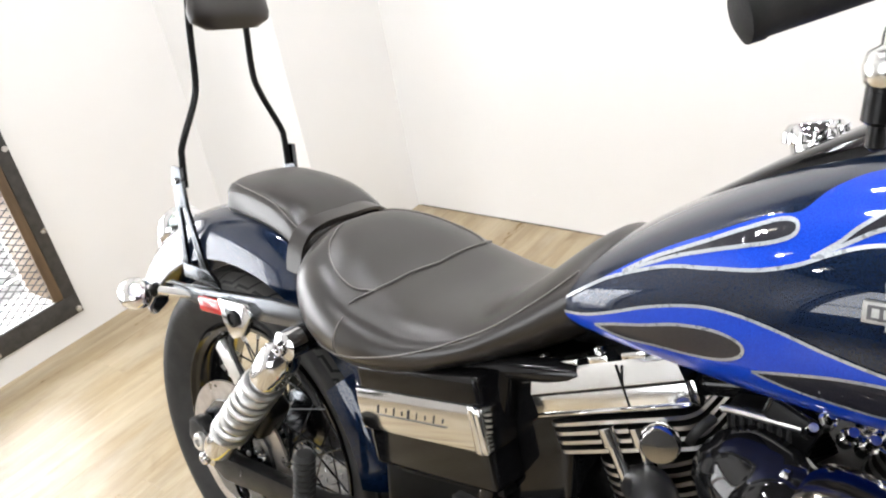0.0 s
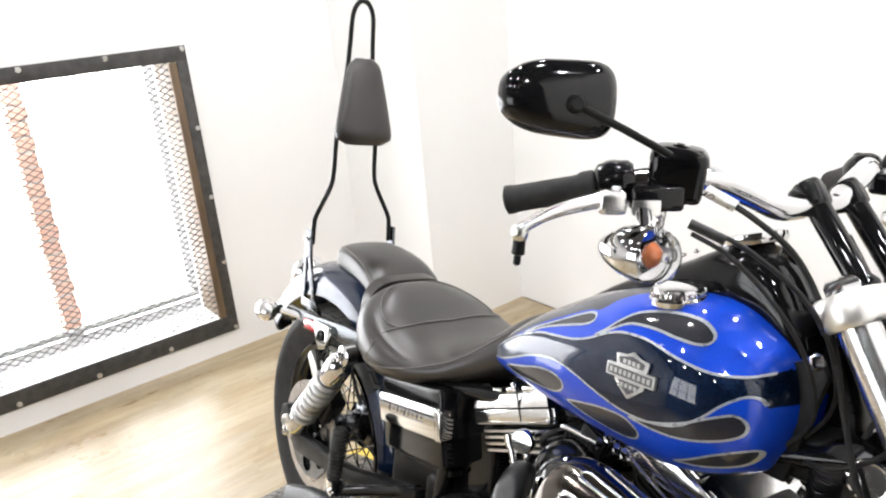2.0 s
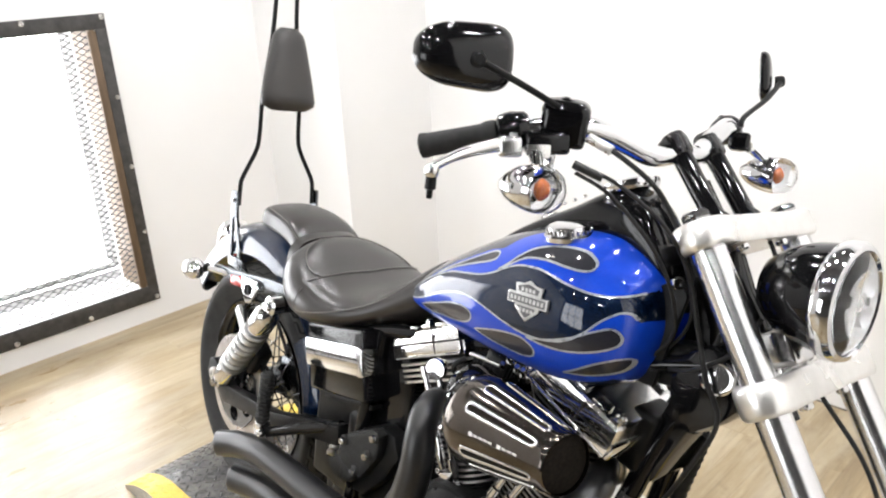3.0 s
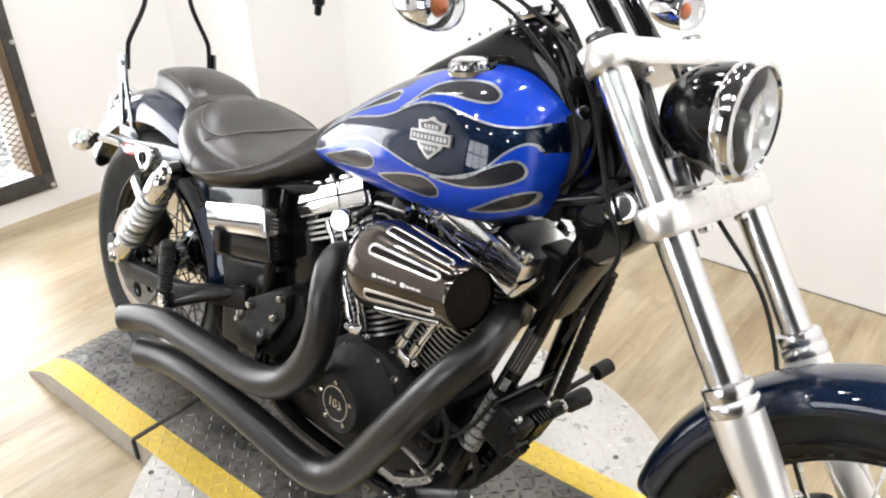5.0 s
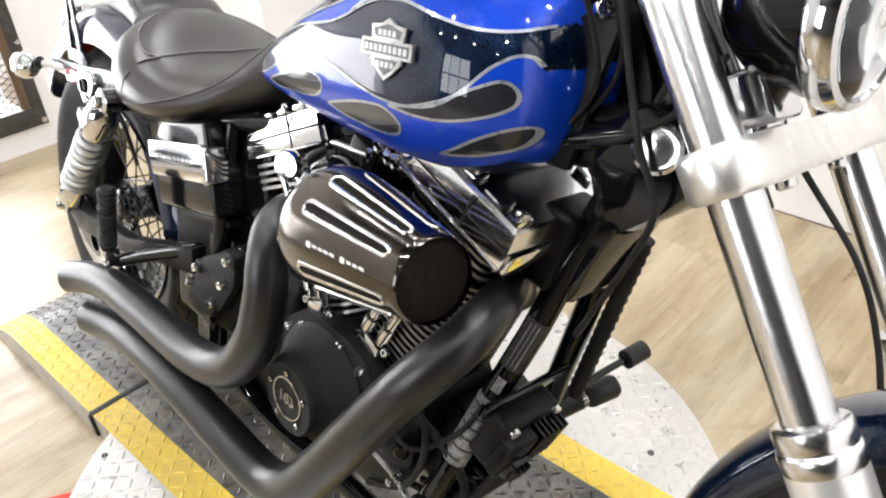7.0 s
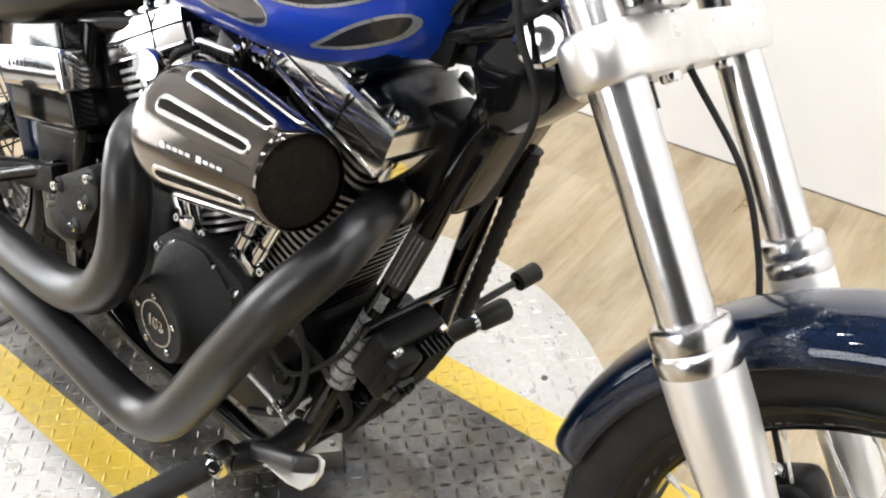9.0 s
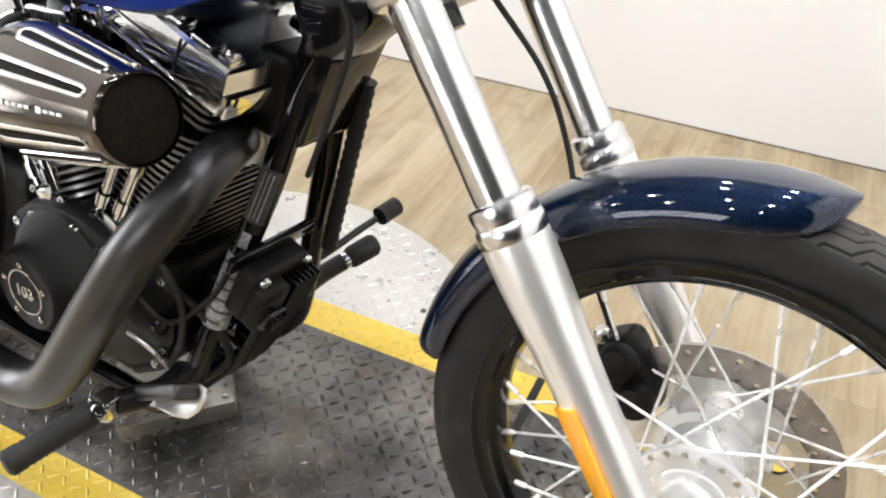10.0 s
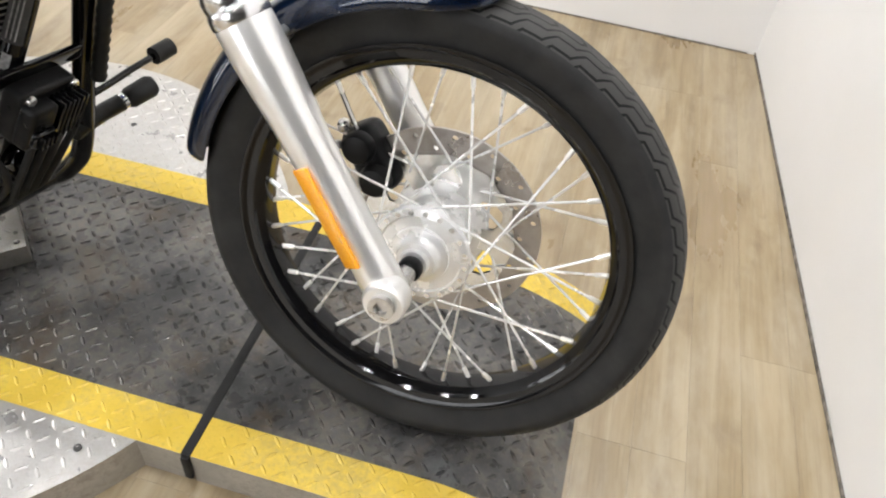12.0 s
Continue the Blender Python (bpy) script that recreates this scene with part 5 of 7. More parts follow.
# side cover: gloss black box with a chrome band
for s in (-1, 1):
    M = pose(0.514, s * 0.075, 0.598, 0, -13.5, 3 * s)
    sc = part("side_cover", rbox((0.236, 0.135, 0.158), M, 0.010, 4), BLACK_GLOSS, bike, "gloss black side cover")
    # chrome band that wraps the front corner
    section = [(0.062, 0.028), (0.0705, 0.030), (0.0715, 0.022), (0.0725, 0.006), (0.0715, -0.024), (0.070, -0.031), (0.062, -0.030)]
    loops = [[M @ V(bx, s * (y - ins), z * (1 - ins * 6) + 0.010) for y, z in section] for bx, ins in ((-0.123, 0.004), (-0.121, 0.0), (0.100, 0.0), (0.112, 0.001), (0.119, 0.006))]
    part("chrome_band", rings(bmesh.new(), loops), CHROME, sc, "chrome trim band", 30)
    part("band_end", rbox((0.014, 0.062, 0.062), M @ pose(0.117, s * 0.046, 0.009), 0.006, 3), CHROME, sc, "chrome end clip")
    part("band_end", rbox((0.014, 0.012, 0.066), M @ pose(0.106, s * 0.069, 0.009), 0.005, 3), CHROME, sc, "chrome end clip")
    # faint script as plain slanted bars
    for k, (w, h) in enumerate(((0.014, 0.018), (0.005, 0.010), (0.008, 0.016), (0.008, 0.009), (0.015, 0.018), (0.004, 0.015), (0.005, 0.010), (0.008, 0.016), (0.009, 0.009))):
        part("script_bar", rbox((w * 0.24, 0.0014, h * 0.75), M @ pose(-0.078 + 0.0165 * k - (0.004 if k > 3 else 0), s * 0.0730, 0.014, 0, 22, 0), 0.0004, 1), BADGE_DARK, sc)
    part("script_bar", rbox((0.135, 0.0014, 0.0010), M @ pose(-0.012, s * 0.0730, 0.006), 0), BADGE_DARK, sc)
    part("cover_bracket", rbox((0.20, 0.04, 0.012), M @ pose(0.0, s * 0.02, -0.095), 0.004), BLACK_SATIN, sc)

# frame
for s in (-1, 1):
    near = [(1.318, 0.032, 0.826), (1.300, 0.026, 0.805), (1.262, 0.017, 0.760), (1.228, 0.006, 0.698), (1.196, -0.0135, 0.572), (1.153, -0.043, 0.425), (1.109, -0.074, 0.270), (1.078, -0.080, 0.212), (1.02, -0.080, 0.168), (0.90, -0.070, 0.155), (0.70, -0.09, 0.180), (0.58, -0.10, 0.235)]
    dt = part("down_tube", tube(spline([V(x, y if s < 0 else 0.09 - y, z) for x, y, z in near], 7), 0.0180, 18), BLACK_GLOSS, bike, "gloss black frame tube")
    part("top_rail", tube(spline([V(1.30, s * 0.03, 0.86), V(1.10, s * 0.05, 0.80), V(0.85, s * 0.07, 0.745), V(0.62, s * 0.10, 0.70), V(0.42, s * 0.11, 0.655), V(0.28, s * 0.11, 0.668)], 6), 0.016, 14), BLACK_GLOSS, bike, "gloss black frame tube")
    part("seat_post", tube([V(0.62, s * 0.10, 0.70), V(0.60, s * 0.12, 0.46), V(0.58, s * 0.12, 0.235)], 0.017, 14), BLACK_GLOSS, bike)
    if s < 0:
        foot = V(1.109, -0.074, 0.270)
        D = V(1.196, -0.0135, 0.572) - foot
        D.normalize()
        face = V(0.35, -0.93, 0.0)
        for t0, ln, mt, wd in ((0.085, 0.122, LABEL, 0.034), (0.222, 0.024, LABEL, 0.008), (0.262, 0.080, LABEL_INK, 0.020)):
            c = foot + D * (t0 + ln / 2)
            # a label bent round the tube
            side = (face - D * face.dot(D)).normalized()
            oth = D.cross(side)
            sweep = wd / 0.0186
            vv, ff = [], []
            for i in (0, 1):
                for k in range(9):
                    a = (k / 8 - 0.5) * sweep * 1.6
                    vv.append(c + D * (ln * (i - 0.5)) + (side * math.cos(a) + oth * math.sin(a)) * 0.0191)
            for k in range(8):
                ff.append((k, k + 1, k + 10, k + 9))
            part("tube_label", (vv, ff), mt, dt, "worn grey label" if mt is LABEL else "black label")
        for k in range(6):
            c = foot + D * (0.094 + 0.019 * k)
            side = (face - D * face.dot(D)).normalized()
            oth = D.cross(side)
            vv, ff = [], []
            for i in (0, 1):
                for q in range(7):
                    a = (q / 6 - 0.5) * (1.5 + 0.5 * ((k * 7) % 3)) + 0.25 * ((k * 5) % 3 - 1)
                    vv.append(c + D * (0.0045 * i) + (side * math.cos(a) + oth * math.sin(a)) * 0.0194)
            for q in range(6):
                ff.append((q, q + 1, q + 8, q + 7))
            part("label_line", (vv, ff), LABEL_INK, dt)
        for k in range(3):
            c = foot + D * 0.266
            o = (face - D * face.dot(D)).normalized() * 0.0193 + D.cross(face).normalized() * (0.006 * (k - 1))
            part("label_line", rbox((0.0018, 0.0018, 0.07), along(c + D * 0.036 + o, D, face), 0), LABEL, dt)
neck = part("steering_head", lathe([(0.034, -0.10), (0.038, -0.095), (0.036, -0.04), (0.033, 0.03), (0.038, 0.085), (0.034, 0.09)], FK + UP * 0.800 + STEM, UP, 28), BLACK_GLOSS, bike, "gloss black steering head")
part("neck_gusset", prism([(1.248, 0.862), (1.250, 0.800), (1.268, 0.752), (1.300, 0.745), (1.345, 0.785), (1.385, 0.835), (1.355, 0.895), (1.30, 0.892)], 0.092, Matrix(), 0.018), BLACK_GLOSS, neck)
part("neck_emblem", lathe([(0.026, 0), (0.026, 0.006), (0.022, 0.009), (0.018, 0.008), (0.008, 0.010), (0.001, 0.010)], (1.331, -0.054, 0.857), (0.25, -0.95, 0.1), 30), CHROME, neck, "round chrome neck emblem")
part("neck_cover", prism([(1.302, 0.795), (1.258, 0.690), (1.232, 0.622), (1.205, 0.612), (1.208, 0.700), (1.245, 0.800)], 0.112, Matrix.Translation((0, 0.052, 0)), 0.010), BLACK_GLOSS, neck, "gloss black cover between the frame tubes")
part("neck_shroud", prism([(1.165, 0.835), (1.285, 0.835), (1.270, 0.900), (1.243, 0.960), (1.222, 1.003), (1.165, 1.003)], 0.050, Matrix.Translation((0, 0.040, 0)), 0.008), BLACK_SATIN, neck, "black shroud ahead of the fuel tank")
part("brace", tube([V(1.23, -0.01, 0.80), V(1.30, 0.02, 0.84)], 0.012, 12), BLACK_GLOSS, bike)

# engine
CR = V(0.965, 0, 0.322)
case = part("crankcase", prism([(0.80, 0.27), (0.86, 0.20), (0.98, 0.195), (1.035, 0.23), (1.07, 0.30), (1.08, 0.40), (1.045, 0.46), (0.97, 0.49), (0.87, 0.46), (0.80, 0.38)], 0.16, Matrix(), 0.02), BLACK_SATIN, bike, "satin black crankcase")
part("oil_pan", rbox((0.46, 0.17, 0.09), (0.66, 0.0, 0.235), 0.02, 3), BLACK_SATIN, bike)
part("gearbox", rbox((0.30, 0.20, 0.22), pose(0.66, 0.0, 0.385), 0.03, 3), BLACK_SATIN, bike, "black gearbox case")
tcv = part("gearbox_cover", prism([(0.515, 0.345), (0.56, 0.318), (0.64, 0.330), (0.705, 0.40), (0.745, 0.465), (0.725, 0.508), (0.68, 0.512), (0.59, 0.465), (0.535, 0.40)], 0.040, Matrix.Translation((0, -0.112, 0)), 0.012), BLACK_SATIN, bike, "black gearbox side cover")
part("cover_step", prism([(0.574, 0.440), (0.592, 0.462), (0.676, 0.508), (0.706, 0.506), (0.700, 0.452), (0.650, 0.382), (0.626, 0.374), (0.560, 0.398)], 0.026, Matrix.Translation((0, -0.140, 0)), 0.008), WRINKLE, tcv)
part("cover_step", prism([(0.524, 0.372), (0.556, 0.396), (0.622, 0.370), (0.610, 0.350), (0.560, 0.338), (0.528, 0.350)], 0.022, Matrix.Translation((0, -0.136, 0)), 0.006), WRINKLE, tcv)
for x, z in ((0.588, 0.444), (0.692, 0.496), (0.672, 0.446), (0.632, 0.392)):
    boss = part("bolt_boss", lathe([(0.013, -0.006), (0.013, 0.004), (0.010, 0.006)], (x, -0.150, z), (0, -1, 0), 16), WRINKLE, tcv)
    bolt((x, -0.156, z), (0, -1, 0), 0.0080, 0.009, boss, CHROME)
for x, z in ((0.522, 0.390), (0.538, 0.398), (0.515, 0.372)):
    bolt((x, -0.126, z), (-0.3, -0.9, 0.3), 0.0075, 0.016, tcv, STEEL)
part("battery_box", rbox((0.235, 0.215, 0.34), pose(0.505, 0.01, 0.435), 0.015, 3), BLACK_SATIN, bike, "satin black battery box")


def cylinder(name, lean, shift, wide, top_mat, top_label, fin_edge):
    """A finned cylinder with head and rocker cover; lean in degrees, forward positive."""
    a = radians(lean)
    d = V(math.sin(a), 0, math.cos(a))
    x = V(math.cos(a), 0, -math.sin(a))
    m = Matrix((x, V(0, 1, 0), d)).transposed().to_4x4()
    m.translation = CR + x * shift
    barrel = part(name, rbox((0.100, 0.100, 0.27), m @ pose(0, 0, 0.24), 0.03, 4), BLACK_SATIN, bike, "black finned engine cylinder")
    # four wide fins on the head, a round-cornered stack below on the barrel
    for k in range(24):
        head_fin = k > 19
        h = 0.128 + 0.0116 * k + (0.012 if head_fin else 0)
        w, d2 = (wide, wide + 0.016) if head_fin else (0.148, 0.196)
        bm = rbox((w, d2, 0.0048), Matrix(), 0)
        side_edges = [e for e in bm.edges if abs(e.verts[0].co.z - e.verts[1].co.z) > 1e-4]
        bmesh.ops.bevel(bm, geom=side_edges, offset=0.020 if head_fin else 0.048, segments=5, profile=0.5, affect="EDGES")
        bmesh.ops.recalc_face_normals(bm, faces=bm.faces)
        for f in bm.faces:
            f.material_index = 0 if abs(f.normal.z) > 0.5 else 1
        bm.transform(m @ pose(-0.010 if head_fin else -0.002, 0, h))
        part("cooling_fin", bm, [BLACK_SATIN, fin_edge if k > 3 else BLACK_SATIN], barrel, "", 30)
    part("head", rbox((0.140, 0.15, 0.070), m @ pose(-0.006, 0, 0.388), 0.012, 3), BLACK_SATIN, barrel, "black cylinder head")
    low = part("rocker_base", rbox((0.204, 0.214, 0.026), m @ pose(-0.012, 0, 0.432), 0.003, 2), top_mat, barrel, top_label)
    part("gasket", rbox((0.201, 0.211, 0.003), m @ pose(-0.012, 0, 0.4465), 0), BLACK_SATIN, low)
    # the cover: flat lobes with steps between them
    # the cover narrows towards its top; a groove and toothed bosses break its upper edge
    loops = []
    for hz, ins in ((0.448, 0.0), (0.449, 0.0), (0.470, 0.006), (0.474, 0.010)):
        loops.append([m @ V(-0.012 + sx * (0.102 - ins), sy * (0.107 - ins), hz) for sx, sy in ((-1, -1), (1, -1), (1, 1), (-1, 1))])
    cov = part("rocker_cover", rings(bmesh.new(), loops), top_mat, barrel, top_label, 20)
    part("end_plate", rbox((0.006, 0.19, 0.050), m @ pose(-0.116, 0, 0.444), 0.003, 2), CHROME, cov)
    part("end_plate", rbox((0.008, 0.20, 0.030), m @ pose(0.092, 0, 0.430), 0.003, 2), CHROME, cov)
    for yy in (-1, 1):
        part("cover_groove", rbox((0.003, 0.004, 0.054), m @ pose(0.016, yy * 0.1065, 0.446), 0.001, 1), BLACK_SATIN, cov)
        part("cover_edge", rbox((0.202, 0.004, 0.005), m @ pose(-0.012, yy * 0.108, 0.421), 0.0015, 1), CHROME, cov)
        for xx, ln in ((-0.094, 0.022), (-0.055, 0.030), (-0.012, 0.026), (0.034, 0.030), (0.070, 0.018)):
            part("cover_boss", rbox((ln, 0.026, 0.010), m @ pose(xx, yy * 0.084, 0.477), 0.003, 2), top_mat, cov)
        for xx in (-0.094, -0.012, 0.070):
            bolt(m @ V(xx, yy * 0.084, 0.481), d, 0.0085, 0.009, cov, CHROME)
    return m


RM = cylinder("rear_cylinder", -23.5, -0.022, 0.196, ROCKER, "chrome stepped rocker cover", SATIN_SILVER)
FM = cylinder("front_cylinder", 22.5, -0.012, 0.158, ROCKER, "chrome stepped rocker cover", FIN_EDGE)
part("oil_tank", rbox((0.17, 0.19, 0.24), pose(0.635, 0, 0.585), 0.02, 3), BLACK_GLOSS, bike, "gloss black oil tank")
throttle = part("throttle_body", rbox((0.070, 0.060, 0.072), pose(0.932, -0.082, 0.718, 0, -6, 0), 0.008, 3), BLACK_SATIN, bike, "black ribbed throttle body")
for k in range(7):
    part("throttle_rib", rbox((0.0045, 0.066, 0.060), pose(0.906 + 0.0088 * k, -0.084, 0.716, 0, -6, 0), 0.0015, 1), WRINKLE, throttle)
part("throttle_rod", tube([V(0.890, -0.110, 0.744), V(0.900, -0.112, 0.747), V(0.966, -0.112, 0.750)], 0.0042, 10), STEEL, throttle, "bright throttle rod")
for x, z, h in ((0.982, 0.756, 0.030), (1.001, 0.746, 0.026), (1.017, 0.742, 0.034), (0.968, 0.738, 0.028)):
    part("throttle_fitting", lathe([(0.005, -0.006), (0.0085, -0.004), (0.0085, h * 0.5), (0.006, h * 0.55), (0.006, h), (0.0045, h + 0.003)], V(x, -0.100, z), V(0.25, -0.55, 0.6), 12), CHROME, throttle, "chrome fitting")
for k, (p, q) in enumerate(((V(0.886, -0.118, 0.735), V(0.868, -0.128, 0.706)), (V(0.897, -0.120, 0.722), V(0.880, -0.135, 0.690)))):
    part("sensor_lead", tube(spline([p, p.lerp(q, 0.5) + V(0, -0.012, 0.004), q], 5), 0.0055, 10), RUBBER, throttle)
part("horn_cover", rbox((0.050, 0.08, 0.110), pose(1.198, 0.015, 0.690, 0, 12, 0), 0.012, 3), BLACK_SATIN, bike, "black horn cover")
part("backbone", rbox((0.62, 0.07, 0.07), pose(0.97, 0, 0.800, 0, -8, 0), 0.015, 3), BLACK_SATIN, bike, "black frame backbone")
# push rod tubes and tappet blocks
for base, m in ((V(0.870, -0.085, 0.482), RM), (V(0.995, -0.085, 0.482), FM)):
    tb = part("tappet_block", rbox((0.060, 0.040, 0.024), along(base, m.col[2].to_3d(), (0, 1, 0)) @ pose(0, 0, 0, 0, 0, 90), 0.005), CHROME, case, "chrome tappet block")
    for k in (-1, 1):
        p0 = base + V(0.017 * k, -0.020, 0.01)
        p1 = m @ V(0.020 * k - 0.004, -0.104, 0.400)
        rod = part("push_rod_tube", tube([p0, p1], 0.0085, 12), CHROME, case, "chrome push rod tube")
        for t in (0.06, 0.40, 0.9):
            q = p0.lerp(p1, t)
            part("tube_collar", tube([q, q + (p1 - p0).normalized() * 0.022], 0.012, 12), CHROME, rod)
    for k in (-1, 1):
        bolt(base + V(0.030 * k, -0.018, 0.0), (0, -1, 0.2), 0.007, 0.009, tb, CHROME)
# cam cover
cam_cover = part("cam_cover", prism([(0.798, 0.400), (0.812, 0.445), (0.848, 0.472), (0.905, 0.482), (0.96, 0.478), (1.008, 0.462), (1.022, 0.435), (0.988, 0.37), (0.955, 0.310), (0.905, 0.283), (0.85, 0.292), (0.812, 0.340)], 0.060, Matrix.Translation((0, -0.097, 0)), 0.012), WRINKLE, bike, "wrinkle black cam cover")
tc = V(0.912, -0.148, 0.375)
rc = part("timer_cover", lathe([(0.100, -0.006), (0.088, 0.008), (0.074, 0.020), (0.066, 0.032), (0.0615, 0.044), (0.0595, 0.050), (0.056, 0.053), (0.0545, 0.052), (0.001, 0.052)], tc + V(0, 0.012, 0), (0, -1, 0), 44), WRINKLE, cam_cover, "round black timer cover")
part("cover_ring", lathe([(0.0345, 0.0), (0.0345, 0.0012), (0.0325, 0.0012), (0.0325, 0.0)], tc + V(0, -0.0415, 0), (0, -1, 0), 40, cap=False), STEEL, rc)
for k in range(5):
    a = 2 * math.pi * k / 5 + 0.35
    bolt(tc + V(math.cos(a) * 0.043, -0.041, math.sin(a) * 0.043), (0, -1, 0), 0.005, 0.003, rc, CHROME)
txt = bpy.data.curves.new("cover_number", "FONT")
txt.body, txt.size, txt.extrude, txt.align_x, txt.align_y = "103", 0.026, 0.0008, "CENTER", "CENTER"
tob = new("text_source", txt)
bpy.context.view_layer.update()
tme = bpy.data.meshes.new_from_object(tob.evaluated_get(bpy.context.evaluated_depsgraph_get()))
bpy.data.objects.remove(tob)
num = new("cover_number", tme)
tme.materials.append(STEEL)
num.parent = rc
num.matrix_local = Matrix.Translation(tc + V(0, -0.0425, 0)) @ pose(0, 0, 0, 90, 0, 0)
for x, z in ((0.825, 0.436), (0.862, 0.456), (0.949, 0.462), (0.998, 0.446), (0.842, 0.308), (0.815, 0.385), (0.945, 0.310), (0.985, 0.390)):
    bolt((x, -0.125, z), (0, -1, 0), 0.0078, 0.009, cam_cover, CHROME)
part("case_plug", lathe([(0.011, 0), (0.011, 0.003), (0.008, 0.003), (0.007, 0.0)], (0.80, -0.118, 0.325), (0, -1, 0), 18), STEEL, case)
# horn disc between the cylinders, intake
part("intake", rbox((0.11, 0.16, 0.07), (0.975, -0.03, 0.66), 0.02, 3), BLACK_SATIN, bike)
part("coil_cover", rbox((0.050, 0.06, 0.035), pose(0.955, -0.085, 0.748, 0, 20, 0), 0.006), BLACK_SATIN, bike)
for k in range(5):
    part("coil_rib", rbox((0.054, 0.003, 0.034), pose(0.955, -0.109 + 0.012 * k, 0.751, 0, 20, 0), 0.001, 1), BLACK_GLOSS, bike)
part("plug_cap", lathe([(0.006, -0.05), (0.010, -0.02), (0.018, -0.012), (0.0205, -0.006), (0.0205, 0.004), (0.018, 0.008), (0.001, 0.009)], (0.846, -0.150, 0.706), (0.35, -0.93, 0.1), 30), CHROME, bike, "round chrome cap")

# cone air cleaner
A0, A1 = V(1.004, -0.186, 0.682), V(1.214, -0.221, 0.707)
AD = (A1 - A0).normalized()
AL = (A1 - A0).length
R0, R1, H0, H1 = 0.0765, 0.0490, 0.030, AL - 0.012


def cone_r(h):
    return R0 + (R1 - R0) * (h - H0) / (H1 - H0)


ac = part("air_cleaner", lathe([(0.030, -0.006), (0.068, -0.005), (0.0745, -0.002), (0.0765, 0.004), (0.0768, 0.014), (R0, H0), (cone_r(0.12), 0.12), (R1, H1), (0.0487, AL - 0.004), (0.047, AL - 0.001), (0.046, AL), (0.0452, AL - 0.005)], A0, AD, 72, cap=False), SMOKE_CHROME, bike, "black chrome slotted cone air cleaner", 30)
part("mesh_face", lathe([(0.0456, AL - 0.007), (0.034, AL - 0.004), (0.001, AL - 0.003)], A0, AD, 48), DARK_HOLE, ac, "dark intake mesh")
part("elbow", tube(spline([A0 - AD * 0.010, A0 - AD * 0.036 + V(0, 0.020, 0.010), V(0.922, -0.110, 0.685), V(0.95, -0.03, 0.67)], 6), [0.058] * 6 + [0.054] * 6 + [0.046] * 7, 24), BLACK_GLOSS, ac)
for k in range(7):
    q = A0 - AD * 0.020 + (axes(AD)[1] * math.cos(0.9 * k) + axes(AD)[2] * math.sin(0.9 * k)) * 0.062
    bolt(q, -AD, 0.006, 0.007, ac, CHROME)
dd, aa, bb = axes(AD)
for deg in (-163, -126, -90, -54, -18, 18, 53, 112, 142, 172):
    a = radians(deg)
    rad = aa * math.cos(a) + bb * math.sin(a)
    tang = dd.cross(rad)

    # a long flute: a polished rounded border round a narrow dark slit
    def surf(h, off, lift):
        rr = cone_r(h)
        ang = off / rr
        return A0 + dd * h + (rad * math.cos(ang) + tang * math.sin(ang)) * (rr + lift)
    h0, h1, hw0, hw1 = 0.052, AL - 0.030, 0.0105, 0.0070
    path = []
    for j in range(9):
        q = math.pi / 2 + math.pi * j / 8
        path.append((h0 + hw0 * math.cos(q), hw0 * math.sin(q)))
    for j in range(9):
        q = -math.pi / 2 + math.pi * j / 8
        path.append((h1 + hw1 * math.cos(q), hw1 * math.sin(q)))
    hc = (h0 + h1) / 2
    loops = []
    for lift, ins in ((0.0, 1.10), (0.0016, 1.0), (0.0017, 0.86), (0.0009, 0.56), (0.0002, 0.48)):
        loops.append([surf(hc + (h - hc) * (1 + (ins - 1) * 0.08), o * ins, lift) for h, o in path])
    part("slot_rim", rings(bmesh.new(), loops, cap=False), POLISHED, ac, "polished slot edge", 50)
    part("slot", rings(bmesh.new(), [[surf(hc + (h - hc) * 0.975, o * 0.54, 0.0004) for h, o in path], [surf(hc + (h - hc) * 0.97, o * 0.47, 0.0008) for h, o in path]]), DARK_HOLE, ac, "dark slit")
# script as plain bars
for k in range(9):
    h = 0.070 + 0.0105 * k + (0.008 if k > 4 else 0)
    a = radians(83)
    rad = aa * math.cos(a) + bb * math.sin(a)
    part("script_bar", rbox((0.0100, 0.0064 if k in (0, 5) else 0.0034, 0.0012), along(A0 + dd * h + rad * (cone_r(h) + 0.0004), rad, dd) @ pose(0, 0, 0, 0, 0, 90), 0.0003, 1), WHITE_MARK, ac)

# exhaust: two swept pipes
LOWP = [V(1.140, 0.0, 0.615), V(1.175, -0.060, 0.625), V(1.198, -0.115, 0.625), V(1.200, -0.160, 0.602), V(1.160, -0.196, 0.537), V(1.090, -0.206, 0.432), V(1.008, -0.207, 0.312), V(0.960, -0.207, 0.256), V(0.915, -0.207, 0.228), V(0.855, -0.207, 0.217), V(0.740, -0.207, 0.224), V(0.610, -0.207, 0.231), V(0.46, -0.206, 0.231), V(0.345, -0.208, 0.220), V(0.255, -0.220, 0.203)]
UPP = [V(0.800, -0.085, 0.600), V(0.838, -0.140, 0.634), V(0.865, -0.185, 0.625), V(0.878, -0.202, 0.585), V(0.879, -0.206, 0.530), V(0.858, -0.207, 0.455), V(0.805, -0.207, 0.384), V(0.735, -0.207, 0.342), V(0.640, -0.207, 0.322), V(0.48, -0.206, 0.316), V(0.345, -0.207, 0.310), V(0.245, -0.214, 0.290), V(0.185, -0.226, 0.270)]


